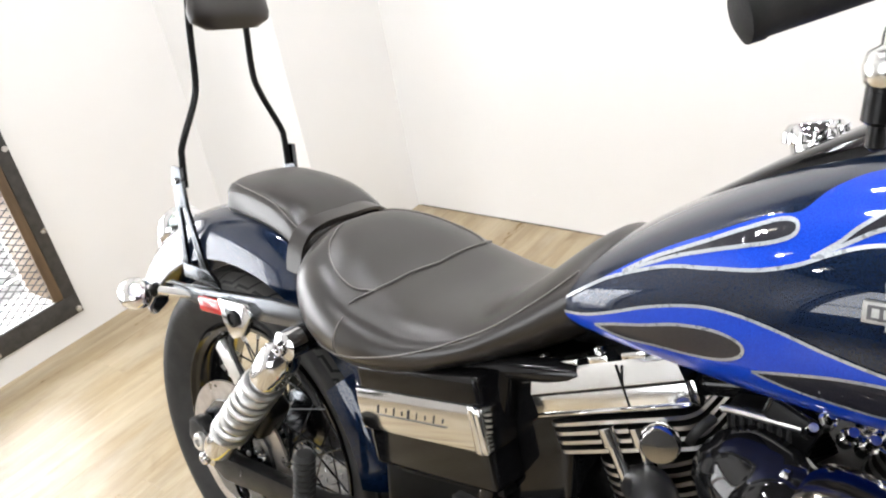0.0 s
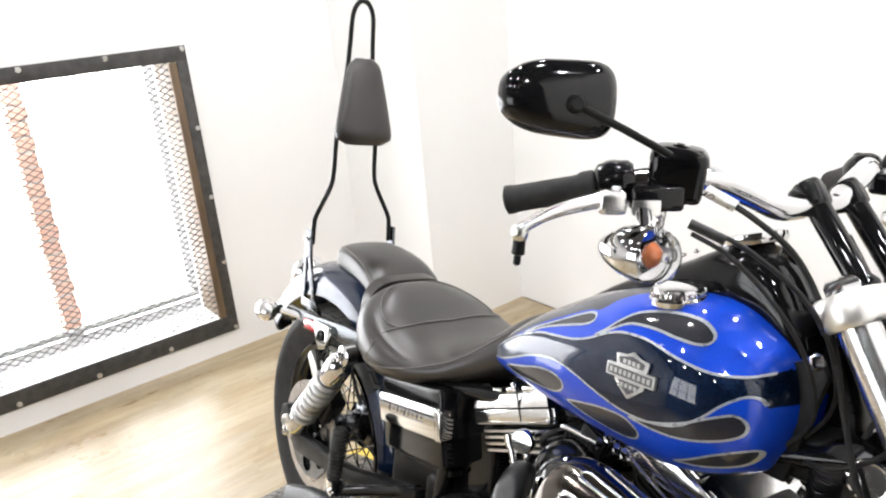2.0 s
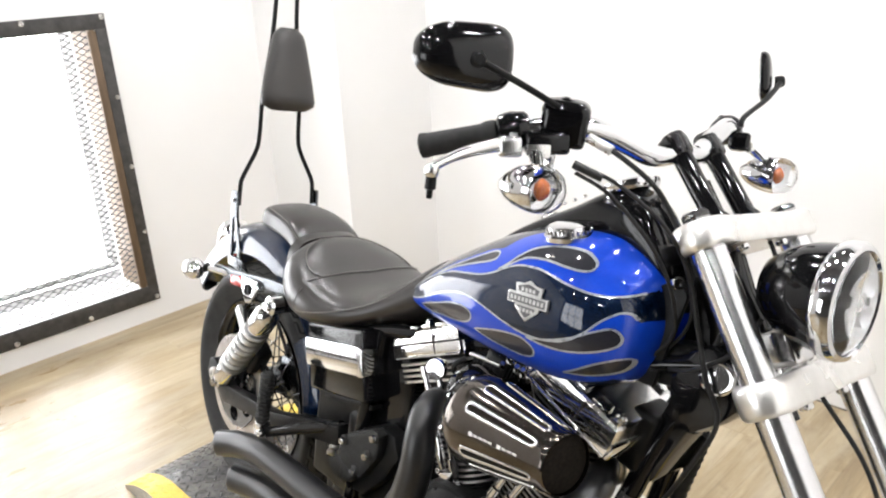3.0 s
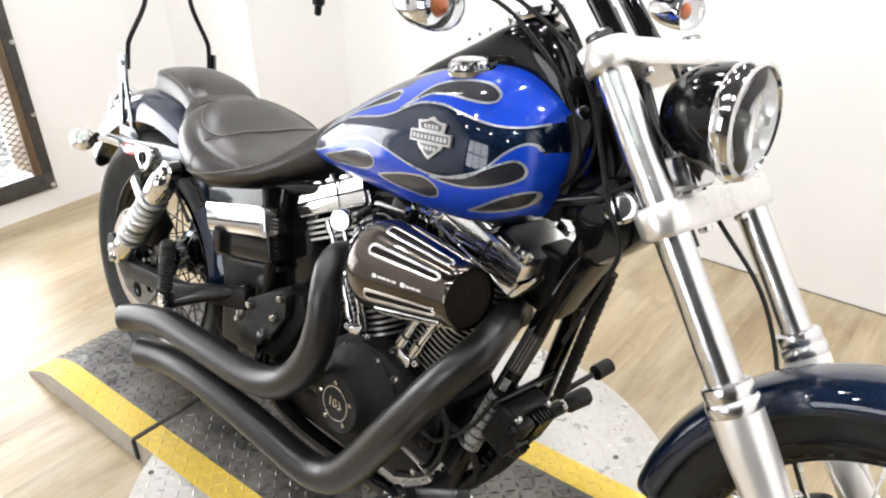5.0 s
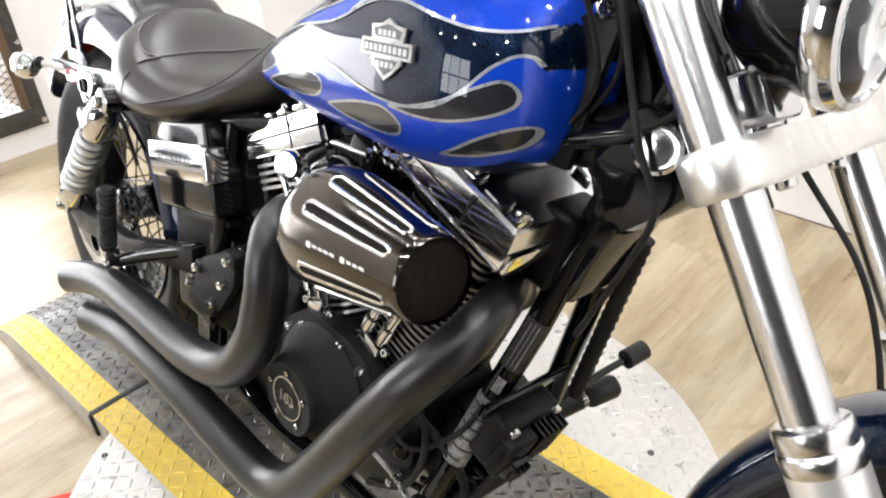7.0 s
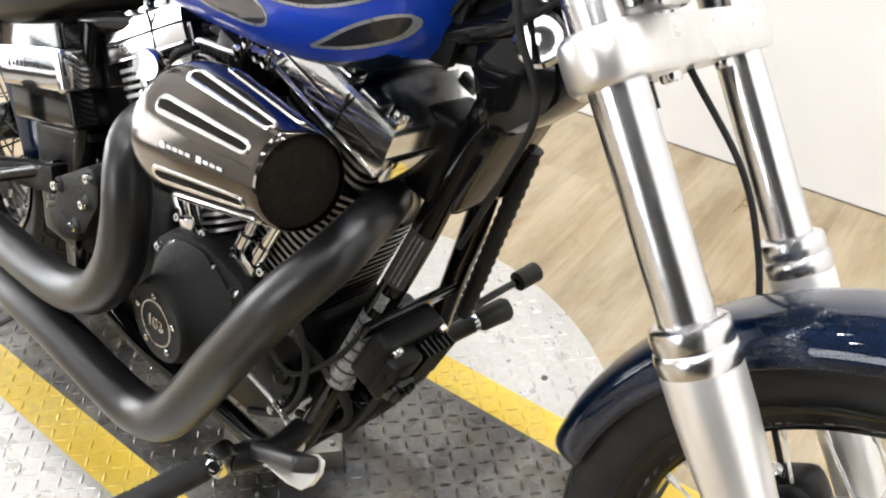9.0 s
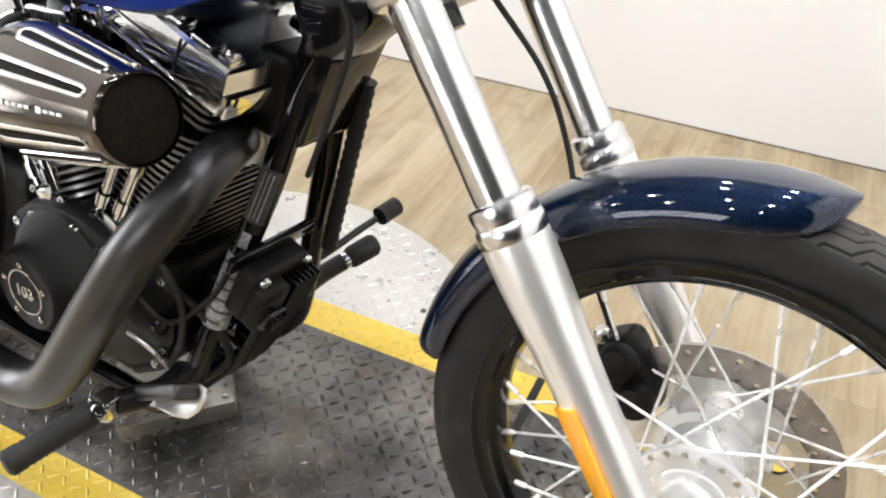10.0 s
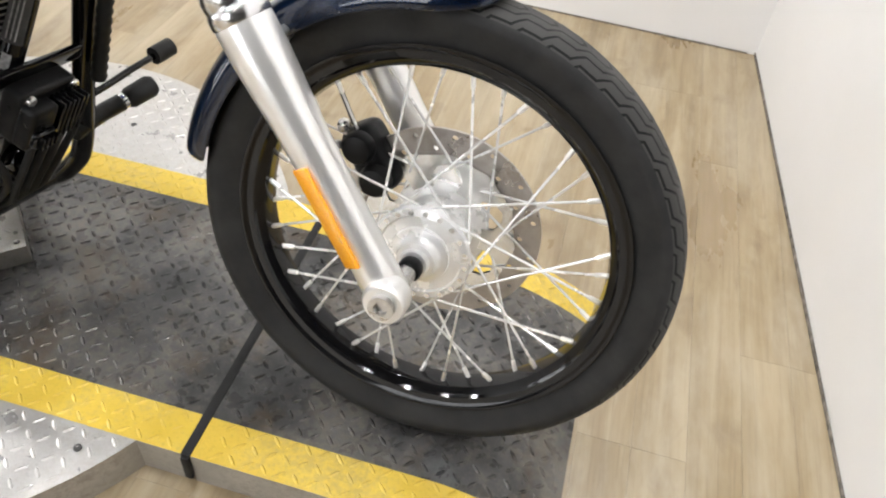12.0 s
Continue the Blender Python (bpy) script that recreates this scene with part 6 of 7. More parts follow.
def exhaust(name, pts, r, label):
    line = spline(pts, 7)
    n = len(line)
    rad = [r * (0.74 + 0.26 * min(1, i / (n * 0.42))) for i in range(n)]
    bm = tube(line, rad, 26, cap=False)
    d = (line[-1] - line[-2]).normalized()
    ob = part(name, bm, EXHAUST, bike, label, 60)
    end = line[-1]
    cut = (d + V(0, -0.75, 0)).normalized()
    # turned-out tip with a rolled lip
    dd, aa, bb = axes(d)
    loops = []
    for rr, h, sl in ((r, 0.0, 0.0), (r * 1.01, 0.018, 0.35), (r * 0.97, 0.022, 0.36), (r * 0.86, 0.012, 0.36), (r * 0.84, -0.08, 0)):
        loops.append([end + d * (h + sl * (aa * math.cos(t) + bb * math.sin(t)).y * rr * 1.4) + (aa * math.cos(t) + bb * math.sin(t)) * rr for t in (2 * math.pi * k / 26 for k in range(26))])
    part("pipe_tip", rings(bmesh.new(), loops, cap=False), EXHAUST, ob, "satin black turned-out tip", 60)
    part("pipe_inside", lathe([(r * 0.83, 0), (0.001, 0.001)], end - d * 0.075, d, 20), DARK_HOLE, ob)
    return ob


ex1 = exhaust("lower_exhaust_pipe", LOWP, 0.0335, "satin black exhaust pipe")
exhaust("upper_exhaust_pipe", UPP, 0.0330, "satin black exhaust pipe")
part("exhaust_flange", lathe([(0.03, -0.01), (0.036, 0.0), (0.036, 0.012), (0.028, 0.016)], (1.145, -0.004, 0.614), (0.3, -0.9, -0.2), 24), STEEL, ex1)

# regulator between the down tubes: two finned blocks on a plate
RG = pose(1.192, -0.018, 0.425, 0, 24, 0)
reg = part("regulator", rbox((0.036, 0.105, 0.088), RG, 0.008, 3), BLACK_SATIN, bike, "black finned regulator")
part("regulator_block", rbox((0.028, 0.050, 0.074), RG @ pose(0.027, -0.028, -0.006), 0.009, 3), BLACK_SATIN, reg)
part("regulator_step", rbox((0.020, 0.042, 0.026), RG @ pose(0.041, -0.028, -0.018), 0.006, 2), BLACK_GLOSS, reg)
for k in range(4):
    part("regulator_fin", rbox((0.012, 0.0032, 0.022), RG @ pose(0.052, -0.042 + 0.0092 * k, -0.018), 0.0012, 1), BLACK_GLOSS, reg)
for k in range(6):
    part("regulator_fin", rbox((0.032, 0.0046, 0.070), RG @ pose(0.028, 0.004 + 0.0096 * k, -0.005), 0.0015, 1), BLACK_GLOSS, reg)
bolt(RG @ V(0.018, -0.040, 0.036), V(0.91, 0, -0.4), 0.0075, 0.007, reg, STEEL)
bolt(RG @ V(0.018, 0.044, 0.036), V(0.91, 0, -0.4), 0.0075, 0.007, reg, STEEL)
part("regulator_bracket", rbox((0.012, 0.17, 0.024), RG @ pose(-0.018, 0.01, 0.050), 0.004), BLACK_GLOSS, reg)
for k in range(4):
    part("loom", tube(spline([V(1.20, -0.04 + 0.03 * k, 0.37), V(1.17, -0.05 + 0.025 * k, 0.30), V(1.12, -0.03 + 0.02 * k, 0.24), V(1.02, -0.02 + 0.02 * k, 0.20)], 5), 0.006, 8), RUBBER, bike)
for k, (pts, rad, mt) in enumerate((
        ([V(1.065, -0.085, 0.43), V(1.10, -0.088, 0.38), V(1.09, -0.085, 0.31), V(1.05, -0.08, 0.25), V(0.98, -0.08, 0.21)], 0.0055, RUBBER),
        ([V(1.05, -0.08, 0.40), V(1.13, -0.07, 0.36), V(1.15, -0.05, 0.29), V(1.08, -0.06, 0.22)], 0.0065, RUBBER),
        ([V(1.00, -0.10, 0.300), V(1.06, -0.10, 0.285), V(1.125, -0.11, 0.262)], 0.0045, STEEL),
        ([V(1.02, -0.09, 0.36), V(1.08, -0.092, 0.345), V(1.14, -0.07, 0.40), V(1.17, -0.06, 0.46)], 0.0040, RUBBER))):
    part("engine_hose" if mt is RUBBER else "brake_rod", tube(spline(pts, 6), rad, 10), mt, bike)
part("sensor", lathe([(0.010, -0.01), (0.012, 0.0), (0.012, 0.018), (0.008, 0.022), (0.001, 0.022)], (1.055, -0.082, 0.33), (0.5, -0.85, 0.1), 18), BLACK_GLOSS, bike)
for x, z in ((1.045, 0.27), (1.06, 0.40), (1.03, 0.245)):
    bolt((x, -0.078, z), (0, -1, 0), 0.007, 0.008, case, STEEL)
part("oil_filter", lathe([(0.026, -0.05), (0.038, -0.046), (0.040, -0.03), (0.040, 0.030), (0.036, 0.040), (0.020, 0.044)], V(1.105, 0.035, 0.292), V(0.93, 0, -0.36), 24), BLACK_GLOSS, bike, "black oil filter")
for k in range(10):
    a = 2 * math.pi * k / 10
    dd, aa, bb = axes(V(0.93, 0, -0.36))
    part("filter_flute", tube([V(1.105, 0.035, 0.292) + dd * 0.018 + (aa * math.cos(a) + bb * math.sin(a)) * 0.0395, V(1.105, 0.035, 0.292) + dd * 0.038 + (aa * math.cos(a) + bb * math.sin(a)) * 0.037], 0.0030, 6), BLACK_SATIN, bike)
part("engine_mount", rbox((0.050, 0.15, 0.16), pose(1.080, 0.045, 0.325, 0, 24, 0), 0.012, 3), BLACK_SATIN, bike, "black front engine mount")
part("mount_rib", rbox((0.020, 0.11, 0.030), pose(1.128, 0.045, 0.350, 0, 24, 0), 0.006, 2), BLACK_SATIN, bike)
part("front_cross_tube", tube([V(1.085, -0.1, 0.215), V(1.085, 0.1, 0.215)], 0.015, 14), BLACK_GLOSS, bike)
part("ribbed_hose", lathe([(0.013 if k % 2 else 0.0105, 0.008 * k) for k in range(36)], V(1.195, 0.115, 0.42), V(0.22, -0.03, 1), 14), RUBBER, bike, "ribbed black hose")

# forward controls
rp = part("right_footpeg", lathe([(0.010, 0), (0.015, 0.004)] + [(0.0165 if k % 2 else 0.0152, 0.008 + 0.0036 * k) for k in range(23)] + [(0.0165, 0.092), (0.0165, 0.106), (0.012, 0.110)], V(1.132, -0.258, 0.325), V(-0.16, -0.97, -0.14), 20), RUBBER, bike, "black rubber footpeg")
part("peg_clevis", rbox((0.03, 0.034, 0.03), V(1.135, -0.243, 0.327), 0.006), CHROME, rp, "chrome clevis")
bolt((1.146, -0.262, 0.336), (0.6, -0.6, 0.4), 0.010, 0.008, rp, CHROME)
part("peg_arm", tube(spline([V(1.14, -0.235, 0.327), V(1.155, -0.18, 0.318), V(1.145, -0.13, 0.315)], 5), 0.016, 14), BLACK_SATIN, rp)
PD = V(1.245, -0.218, 0.385) - V(1.130, -0.196, 0.312)
pedal = part("brake_pedal", rbox((0.034, 0.020, 0.150), along(V(1.190, -0.208, 0.350), PD, (0, 1, 0)) @ pose(0, 0, 0, 0, 0, 60), 0.008, 3), PLASTIC, bike, "black brake pedal pad")
part("pedal_arm", tube(spline([V(1.165, -0.200, 0.325), V(1.150, -0.165, 0.300), V(1.14, -0.13, 0.285)], 5), 0.012, 12), FORK_ALLOY, pedal, "chrome pedal arm")
part("pedal_plate", prism([(-0.046, -0.008), (0.0, -0.022), (0.026, -0.026), (0.046, -0.018), (0.056, -0.004), (0.054, 0.010), (0.040, 0.016), (-0.042, 0.008)], 0.007, Matrix.Translation(V(1.205, -0.196, 0.340)) @ pose(0, 0, 0, 0, -30, 0) @ pose(0, 0, 0, -40, 0, 0), 0.003), FORK_ALLOY, pedal, "polished alloy heel plate")
lp1 = part("left_footpeg", tube([V(1.140, 0.245, 0.325), V(1.143, 0.252, 0.3275), V(1.160, 0.290, 0.3425), V(1.163, 0.297, 0.345)], [0.015, 0.0195, 0.0205, 0.016], 18), RUBBER, bike, "black rubber footpeg")
part("peg_clevis", lathe([(0.014, 0), (0.015, 0.012), (0.011, 0.02)], V(1.142, 0.248, 0.327), V(-0.35, -0.85, -0.3), 16), CHROME, lp1)
part("peg_arm", tube(spline([V(1.136, 0.238, 0.322), V(1.125, 0.19, 0.312), V(1.12, 0.13, 0.30)], 5), 0.016, 14), BLACK_SATIN, lp1)
lp2 = part("shift_peg", tube([V(1.175, 0.285, 0.405), V(1.182, 0.325, 0.414)], 0.0165, 16), RUBBER, bike, "black rubber shift peg")
part("shift_lever", tube(spline([V(1.174, 0.285, 0.404), V(1.165, 0.235, 0.393), V(1.150, 0.16, 0.372), V(1.115, 0.08, 0.345)], 5), 0.0062, 12), BLACK_GLOSS, lp2, "black shift lever")
part("kick_stand", tube(spline([V(0.96, 0.10, 0.18), V(0.92, 0.19, 0.10), V(0.88, 0.262, 0.058)], 6), 0.012, 12), BLACK_SATIN, bike, "black side stand")

# headlight
H = V(1.456, 0.0, 1.003)
HN = V(0.985, -0.045, 0.05)
def lamp_profile(rows, k):
    return [(r * k, h * k) for r, h in rows]


hl = part("headlight", lathe(lamp_profile([(0.022, -0.122), (0.045, -0.112), (0.066, -0.085), (0.078, -0.05), (0.082, -0.02), (0.083, -0.008), (0.080, -0.008)], 0.93), H, HN, 48), BLACK_GLOSS, bike, "gloss black headlight bucket")
part("trim_ring", lathe(lamp_profile([(0.0845, -0.016), (0.0895, -0.010), (0.0895, 0.006), (0.085, 0.014), (0.078, 0.016), (0.075, 0.010)], 0.93), H, HN, 56, cap=False), CHROME, hl, "chrome trim ring")
part("lens", lathe(lamp_profile([(0.077, 0.009), (0.066, 0.017), (0.045, 0.023), (0.022, 0.0255), (0.001, 0.026)], 0.93), H, HN, 48), CLEAR, hl, "clear lens").visible_shadow = False
part("reflector_bowl", lathe(lamp_profile([(0.076, 0.006), (0.060, -0.012), (0.036, -0.028), (0.015, -0.034), (0.001, -0.034)], 0.93), H, HN, 40, cap=False), REFLECTOR, hl, "bright reflector")
dd, aa, bb = axes(HN)
for k in range(6):
    q = H + (aa * math.cos(k * 1.047) + bb * math.sin(k * 1.047)) * 0.040 + dd * 0.0
    part("reflector_cell", lathe(lamp_profile([(0.016, 0.004), (0.013, -0.004), (0.006, -0.01), (0.001, -0.011)], 0.93), q, HN, 16, cap=False), REFLECTOR, hl)
part("bulb_shield", lathe(lamp_profile([(0.012, -0.02), (0.013, 0.002), (0.010, 0.010), (0.001, 0.012)], 0.93), H, HN, 20), POLISHED, hl)
part("headlight_mount", rbox((0.05, 0.06, 0.055), pose(1.392, 0, 0.918, 0, -30, 0), 0.010, 3), CHROME, bike, "chrome headlight mount")
part("mount_post", lathe([(0.020, 0), (0.020, 0.05), (0.016, 0.055)], V(1.405, 0, 0.87), V(-0.25, 0, 1), 20), CHROME, bike)

# handlebar, turned slightly to the right
def turned(p):
    """The left half stands a little further ahead."""
    k = max(0.0, p.y) / 0.3
    return p + V(0.058 * k, 0, 0.030 * k)


for s in (-1, 1):
    rs = part("bar_riser", lathe([(0.020, 0.0), (0.021, 0.006), (0.0160, 0.016), (0.0160, 0.118), (0.0185, 0.120), (0.0185, 0.152), (0.0165, 0.156), (0.008, 0.155)], V(1.258, 0.046 + s * 0.050, 1.066), V(-0.66, 0, 0.75), 24), BLACK_GLOSS, bike, "gloss black handlebar riser")
    part("riser_clamp", rbox((0.040, 0.036, 0.038), pose(1.166, 0.046 + s * 0.050, 1.166, 0, -40, 0), 0.010, 3), BLACK_GLOSS, rs)
BAR = [V(1.168, 0, 1.158), V(1.165, 0.03, 1.153), V(1.158, 0.06, 1.152), V(1.142, 0.10, 1.166), V(1.125, 0.150, 1.182), V(1.104, 0.19, 1.184), V(1.062, 0.245, 1.170), V(1.0, 0.300, 1.149), V(0.953, 0.338, 1.131)]
bar_line = spline([V(p.x, -p.y, p.z) for p in BAR[::-1]] + [turned(p) for p in BAR[1:]], 8)
hb = part("handlebar", tube(bar_line, [0.0160 if -0.262 < p.y < 0.30 else 0.0120 for p in bar_line], 18), CHROME, bike, "chrome handlebar")
for s in (-1, 1):
    g0, g1 = turned(V(0.950, s * 0.338, 1.129)), turned(V(1.040, s * 0.266, 1.164))
    gd = (g1 - g0).normalized()
    gl = (g1 - g0).length
    part("grip", lathe([(0.012, 0.0), (0.0185, 0.003), (0.0185, 0.012), (0.0175, 0.014), (0.0168, gl - 0.03), (0.0175, gl - 0.024), (0.0195, gl - 0.02), (0.0195, gl - 0.006), (0.014, gl)], g0, gd, 26), RUBBER, hb, "black rubber grip")
    sw = part("switch_housing", lathe([(0.018, 0), (0.025, 0.006), (0.027, 0.022), (0.024, 0.042), (0.018, 0.048)], g1 - gd * 0.004, gd, 24), BLACK_GLOSS, hb, "gloss black switch housing")
    part("switch_button", rbox((0.012, 0.010, 0.016), along(g1 + gd * 0.02 + V(-0.012, 0, 0.020), gd), 0.003), PLASTIC, sw)
    root, mid = turned(V(1.062, s * 0.286, 1.149)), turned(V(1.098, s * 0.236, 1.154))
    ld = (mid - root).normalized()
    if s < 0:
        rsv_m = Matrix.Translation(V(1.106, -0.200, 1.186)) @ pose(0, 0, 0, 8, 2, 38)
        loops = []
        for hz, kk in ((-0.029, 0.90), (-0.027, 0.96), (-0.020, 1.0), (0.016, 1.0), (0.0165, 1.03), (0.022, 1.03), (0.028, 0.97), (0.033, 0.80), (0.0355, 0.50), (0.0362, 0.15)):
            loops.append([rsv_m @ V(0.034 * kk * math.copysign(abs(math.cos(a)) ** 0.45, math.cos(a)) - 0.004, 0.028 * kk * math.copysign(abs(math.sin(a)) ** 0.45, math.sin(a)), hz) for a in (2 * math.pi * j / 40 for j in range(40))])
        rsv = part("brake_reservoir", rings(bmesh.new(), loops), BLACK_GLOSS, hb, "gloss black brake reservoir with a domed lid", 50)
        part("sight_glass", lathe([(0.0105, 0), (0.0105, 0.002), (0.008, 0.003), (0.007, 0.001), (0.001, 0.0012)], rsv_m @ V(-0.004, 0.0, 0.0355), (0.02, 0.13, 1), 20), CHROME, rsv)
        for xx in (-0.024, 0.018):
            bolt(rsv_m @ V(xx, -0.013, 0.0315), (0.02, 0.13, 1), 0.0035, 0.003, rsv, BLACK_SATIN)
        part("switch_lever", rbox((0.012, 0.010, 0.022), along(mid + V(0.016, 0, -0.020), V(0.1, 0, 1)), 0.004, 2), CHROME, hb)
    part("control_body", rbox((0.036, 0.032, 0.064), along(mid + ld * 0.004 + V(0.0, 0.0, 0.004), ld), 0.009, 3), BLACK_GLOSS, hb, "black lever bracket")
    part("bracket_face", rbox((0.010, 0.020, 0.034), along(mid - ld * 0.012 + V(0.016, s * 0.009, -0.006), ld), 0.004, 2), POLISHED, hb)
    lev = [root + ld * 0.012, root, turned(V(1.046, s * 0.330, 1.136)), turned(V(1.040, s * 0.364, 1.123)), turned(V(1.042, s * 0.388, 1.113))]
    # a flat blade that narrows towards its ball
    ll = spline(lev, 6)
    loops = []
    for i, p in enumerate(ll):
        f = i / (len(ll) - 1)
        tan = (ll[min(i + 1, len(ll) - 1)] - ll[max(i - 1, 0)]).normalized()
        wide = tan.cross(V(0, 0, 1)).normalized()
        high = wide.cross(tan)
        hw, hh = 0.0125 - 0.0065 * f, 0.0120 - 0.0058 * min(1, f * 1.4)
        loops.append([p + wide * (hw * math.copysign(abs(math.cos(a)) ** 0.7, math.cos(a))) + high * (hh * math.copysign(abs(math.sin(a)) ** 0.7, math.sin(a))) for a in (2 * math.pi * j / 16 for j in range(16))])
    lv = part("lever", rings(bmesh.new(), loops), POLISHED, hb, "polished alloy lever", 50)
    part("lever_pivot", rbox((0.030, 0.030, 0.034), along(root + ld * 0.014 + V(0, 0, -0.002), ld), 0.008, 3), POLISHED, lv)
    bolt(root + ld * 0.018 + V(0, 0, 0.013), (0, 0, 1), 0.006, 0.004, lv, STEEL)
    part("lever_ball", lathe([(0.004, 0.009), (0.009, 0.006), (0.0105, 0.0), (0.009, -0.008), (0.006, -0.011)], lev[-1] + V(-0.002, 0, -0.004), (0, 0, 1), 16), POLISHED, lv)
    if s < 0:
        part("lever_tag", lathe([(0.0075, 0), (0.008, -0.020), (0.0045, -0.022), (0.0045, -0.032), (0.002, -0.034)], lev[-1] + V(-0.002, 0, -0.010), (0, 0, 1), 12), BLACK_SATIN, lv)
    # mirror
    mj = turned(V(1.062, s * 0.352, 1.257))
    stem = [turned(V(1.118, s * 0.205, 1.185)), turned(V(1.114, s * 0.214, 1.202)), turned(V(1.114, s * 0.214, 1.202)).lerp(mj + V(0.012, 0, 0), 0.5) + V(0.006, 0, 0), mj + V(0.012, 0, 0.0)]
    mr = part("mirror_stem", tube(spline(stem, 6), 0.0048, 12), BLACK_SATIN, bike, "black mirror stem")
    mn = V(0.88, s * 0.40, 0.16).normalized()        # the shell faces ahead
    mx = V(-s * 0.45, 1, 0)
    mx = (mx - mn * mx.dot(mn)).normalized()
    mz = mn.cross(mx)
    if mz.z < 0:
        mz = -mz
    mc0 = mj + mx * (s * 0.010) - mn * 0.018 + mz * 0.010
    loops = []
    thin = 1.0 if s < 0 else 0.5
    for h, k in ((-0.012 * thin, 0.94), (-0.010 * thin, 1.0), (0.004 * thin, 1.0), (0.014 * thin, 0.94), (0.022 * thin, 0.78), (0.027 * thin, 0.5), (0.029 * thin, 0.2)):
        lp = []
        for j in range(48):
            a = 2 * math.pi * j / 48
            c, q = math.cos(a), math.sin(a)
            lx = 0.069 * math.copysign(abs(c) ** 0.60, c)
            ly = 0.043 * math.copysign(abs(q) ** 0.68, q) * (1 - 0.24 * c)
            lp.append(mc0 + mx * (lx * k * s) + mz * (ly * k) + mn * h)
        loops.append(lp)
    shell = part("mirror_shell", rings(bmesh.new(), loops), BLACK_GLOSS, mr, "gloss black oval mirror shell", 40)
    part("mirror_glass", rings(bmesh.new(), [[p - mn * 0.0012 for p in ((q - mc0) * 0.93 + mc0 for q in loops[0])], [p - mn * 0.0022 for p in ((q - mc0) * 0.92 + mc0 for q in loops[0])]]), MIRROR, mr, "mirror glass")
    part("stem_boss", lathe([(0.010, -0.006), (0.011, 0.006), (0.007, 0.012)], mj + mn * 0.006, mn, 18), BLACK_SATIN, mr)
    # front turn signal
    sg = turned(V(1.138, s * 0.285, 1.100))
    SG = V(0.97, 0.20, 0.02)
    so = part("front_signal", lathe([(0.003, -0.058), (0.010, -0.055), (0.020, -0.043), (0.028, -0.027), (0.0325, -0.008), (0.0335, 0.006), (0.0325, 0.009)], sg, SG, 32), CHROME, bike, "chrome bullet turn signal")
    part("signal_lens", lathe([(0.0325, 0.004), (0.0325, 0.012), (0.030, 0.024), (0.023, 0.034), (0.012, 0.040), (0.001, 0.042)], sg, SG, 32), CLEAR, so, "clear lens").visible_shadow = False
    part("signal_bulb", lathe([(0.0095, -0.008), (0.0115, 0.002), (0.0108, 0.010), (0.007, 0.015), (0.001, 0.017)], sg, SG, 20), AMBER_LENS, so, "amber bulb")
    part("signal_dish", lathe([(0.031, 0.007), (0.024, -0.004), (0.012, -0.010), (0.001, -0.011)], sg, SG, 28, cap=False), REFLECTOR, so)
    part("signal_post", tube([sg + V(-0.01, -s * 0.01, 0.020), turned(V(1.110, s * 0.262, 1.142))], 0.0095, 12), CHROME, so)
# cables
CABLES = [
    [V(1.140, -0.185, 1.170), V(1.185, -0.165, 1.150), V(1.235, -0.130, 1.105), V(1.275, -0.100, 1.02), V(1.300, -0.085, 0.93), V(1.325, -0.080, 0.86), V(1.350, -0.07, 0.80), V(1.32, -0.05, 0.72), V(1.26, -0.02, 0.60)],
    [V(1.155, -0.225, 1.135), V(1.205, -0.190, 1.115), V(1.262, -0.140, 1.06), V(1.282, -0.09, 0.98), V(1.262, -0.05, 0.90), V(1.18, -0.04, 0.80)],
    [V(1.155, -0.228, 1.125), V(1.200, -0.196, 1.098), V(1.252, -0.150, 1.03), V(1.268, -0.10, 0.95), V(1.245, -0.06, 0.88), V(1.16, -0.05, 0.79)],
    [V(1.20, 0.10, 1.13), V(1.30, 0.08, 1.05), V(1.36, 0.07, 0.95), V(1.40, 0.09, 0.86), V(1.49, 0.11, 0.76), V(1.535, 0.115, 0.68), V(1.575, 0.11, 0.58), V(1.64, 0.10, 0.47)],
    [V(1.20, 0.05, 1.12), V(1.27, 0.03, 1.04), V(1.31, 0.0, 0.96), V(1.30, -0.03, 0.88)],
    [V(1.36, -0.02, 0.95), V(1.345, -0.05, 0.90), V(1.30, -0.07, 0.86), V(1.25, -0.05, 0.84)],
]
for k, c in enumerate(CABLES):
    part("cable", tube(spline(c, 8), (0.0038, 0.0029, 0.0029, 0.0036, 0.0036, 0.0036)[k], 10), RUBBER, bike, "black control cable")
part("cable_sleeve", tube([V(1.150, -0.228, 1.136), V(1.185, -0.205, 1.122)], 0.0062, 12), PLASTIC, bike)
part("line_fitting", tube([V(1.136, -0.186, 1.172), V(1.170, -0.172, 1.158)], 0.0075, 12), STEEL, bike)
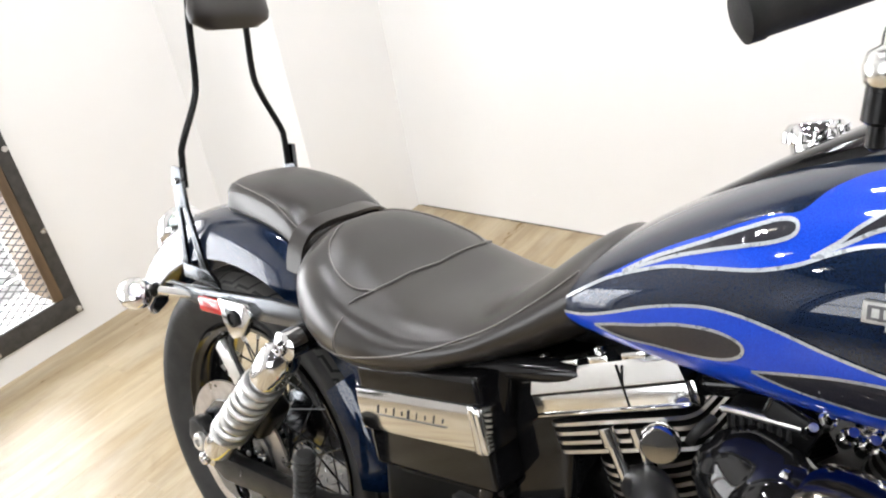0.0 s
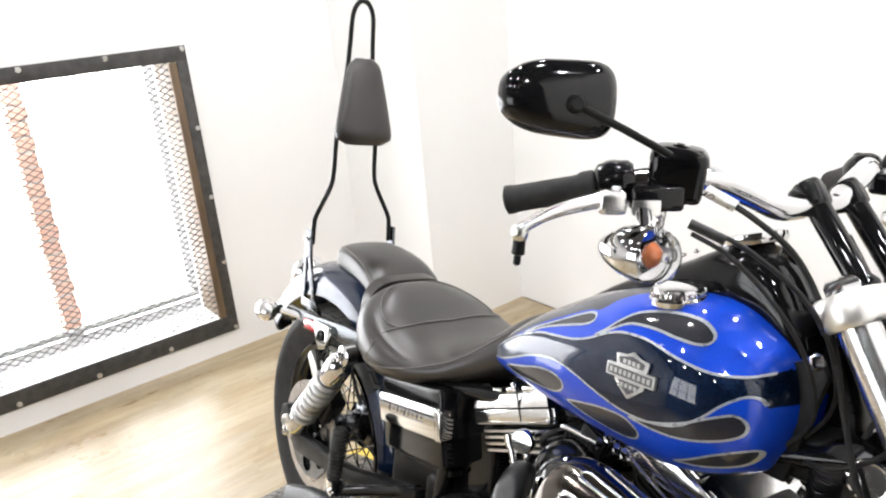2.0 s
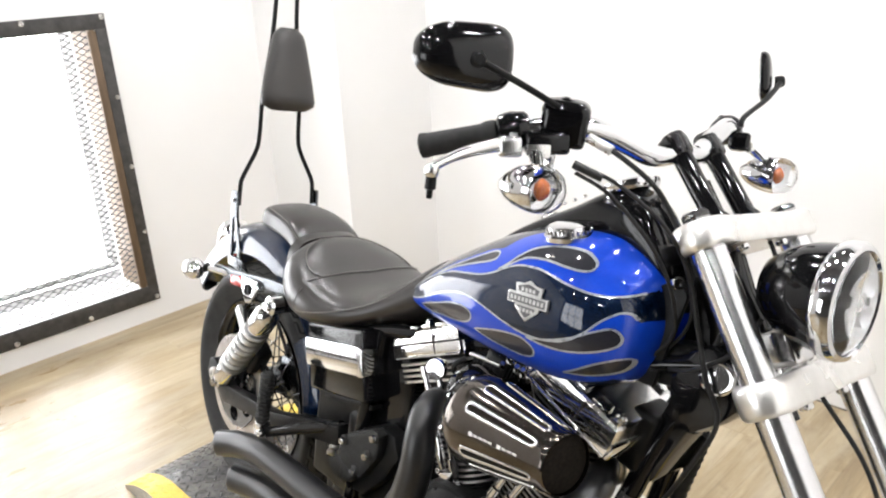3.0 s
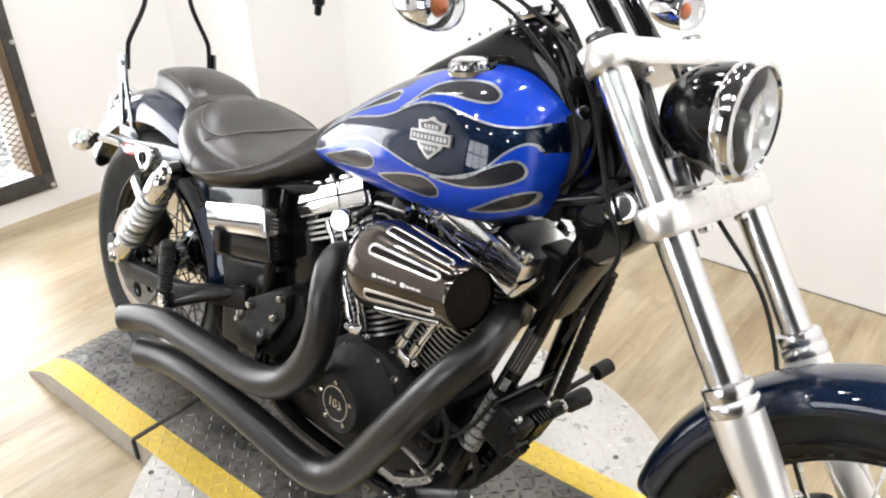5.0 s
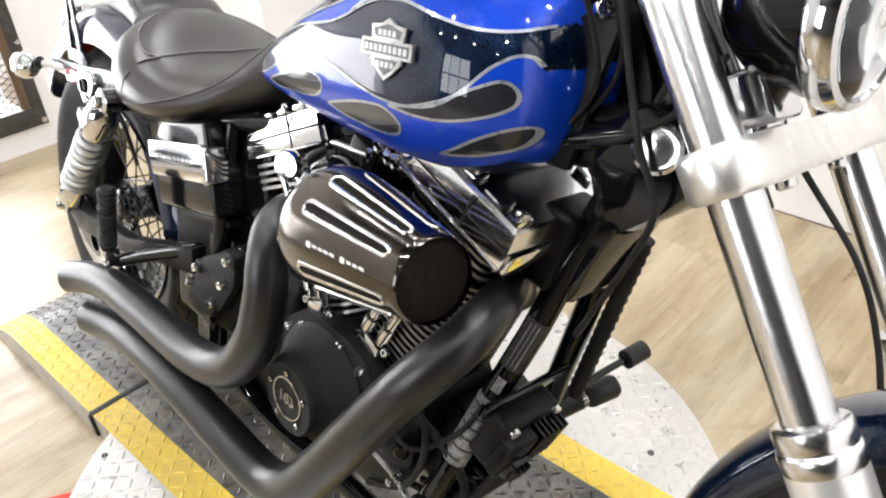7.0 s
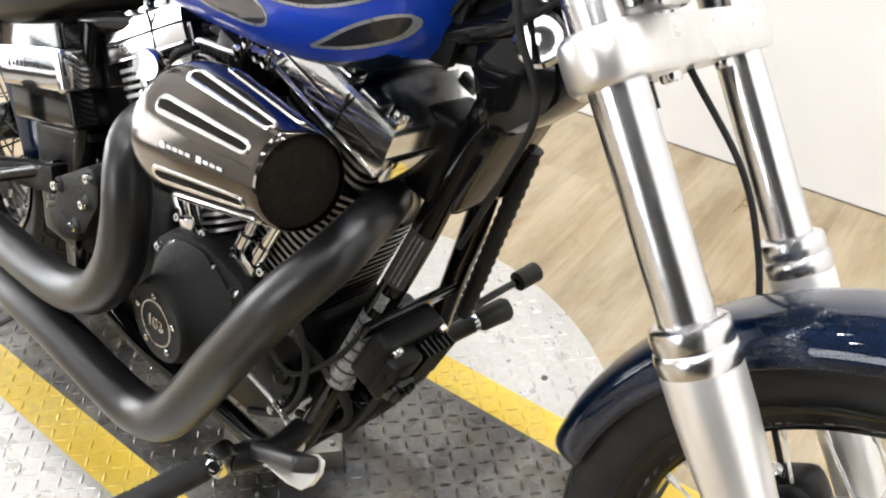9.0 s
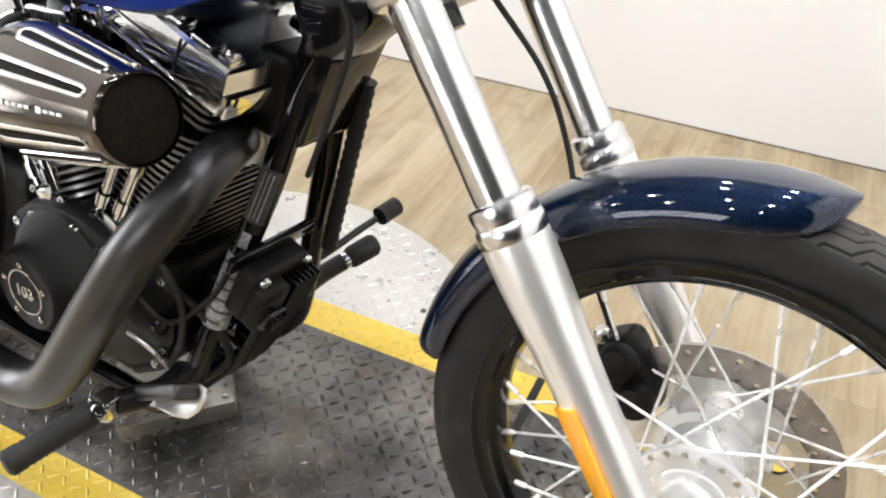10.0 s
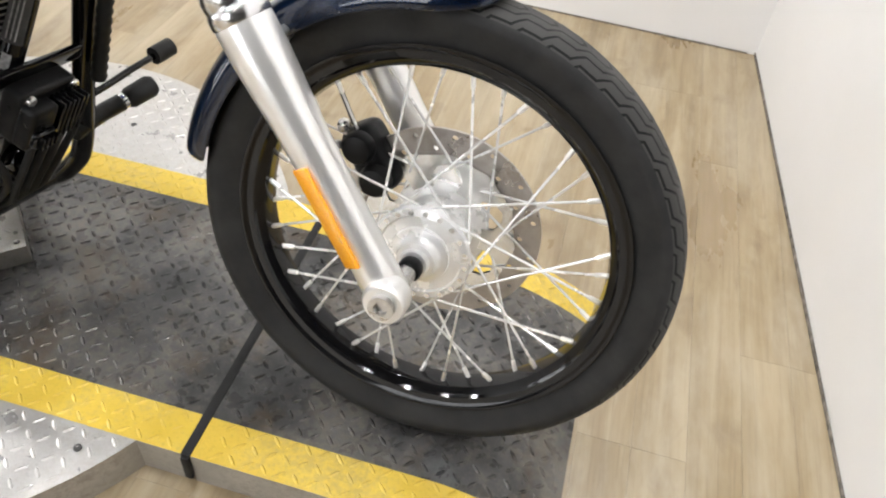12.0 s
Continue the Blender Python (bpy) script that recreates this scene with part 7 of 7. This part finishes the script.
# front caliper
CAL = pose(1.680, 0.085, 0.440, 0, -35, 0)
fc = part("front_caliper", rbox((0.058, 0.062, 0.104), CAL, 0.024, 4), BLACK_SATIN, bike, "black front brake caliper")
for dz in (-0.026, 0.026):
    part("piston_boss", lathe([(0.024, 0), (0.024, 0.012), (0.020, 0.018), (0.010, 0.020)], CAL @ V(0.002, -0.028, dz), (0, -1, 0), 24), BLACK_SATIN, fc)
    bolt(CAL @ V(-0.030, -0.026, dz * 1.5), (0, -1, 0), 0.007, 0.008, fc, STEEL)
part("hose_banjo", lathe([(0.010, 0), (0.010, 0.010), (0.006, 0.014)], CAL @ V(-0.010, -0.02, 0.055), (-0.4, -0.3, 0.9), 14), STEEL, fc)

# ---- floor planks ----
floor = tagged(part("floor", rbox((7.8, 7.4, 0.06), (2.0, -1.7, FLOOR_Z - 0.036), 0), FRAME_WOOD), "light oak plank floor", "floor", "", "structure")
PW, PL = 0.098, 1.22
pm = {}


def plank_mesh(length):
    key = round(length, 3)
    if key not in pm:
        bm = rbox((PW - 0.0002, length - 0.0002, 0.008), Matrix(), 0.0004, 1)
        me = bpy.data.meshes.new("plank")
        bm.to_mesh(me)
        bm.free()
        me.materials.append(PLANK)
        pm[key] = me
    return pm[key]


rr = random.Random(4)
rest_v, rest_f = [], []
for i in range(-17, 58):
    off = rr.choice((0.0, 0.31, 0.62, 0.9))
    xc = 0.08 + i * PW
    wall = 1.655 - 0.028 * xc
    for j in range(-5, 3):
        lo, hi = j * PL + off - PL / 2, j * PL + off + PL / 2
        lo, hi = max(lo, -5.15), min(hi, wall)
        if hi - lo < 0.02:
            continue
        if i < 27 and hi > -1.5:
            ob = new("plank", plank_mesh(hi - lo))
            ob.parent = floor
            ob.location = (xc, (lo + hi) / 2, FLOOR_Z - 0.004)
        else:
            k = len(rest_v)
            rest_v += [(xc - PW / 2 + 0.0004, lo + 0.0004, FLOOR_Z), (xc + PW / 2 - 0.0004, lo + 0.0004, FLOOR_Z), (xc + PW / 2 - 0.0004, hi - 0.0004, FLOOR_Z), (xc - PW / 2 + 0.0004, hi - 0.0004, FLOOR_Z)]
            rest_f.append((k, k + 1, k + 2, k + 3))
tagged(part("far_planks", (rest_v, rest_f), PLANK, floor), kind="stuff")
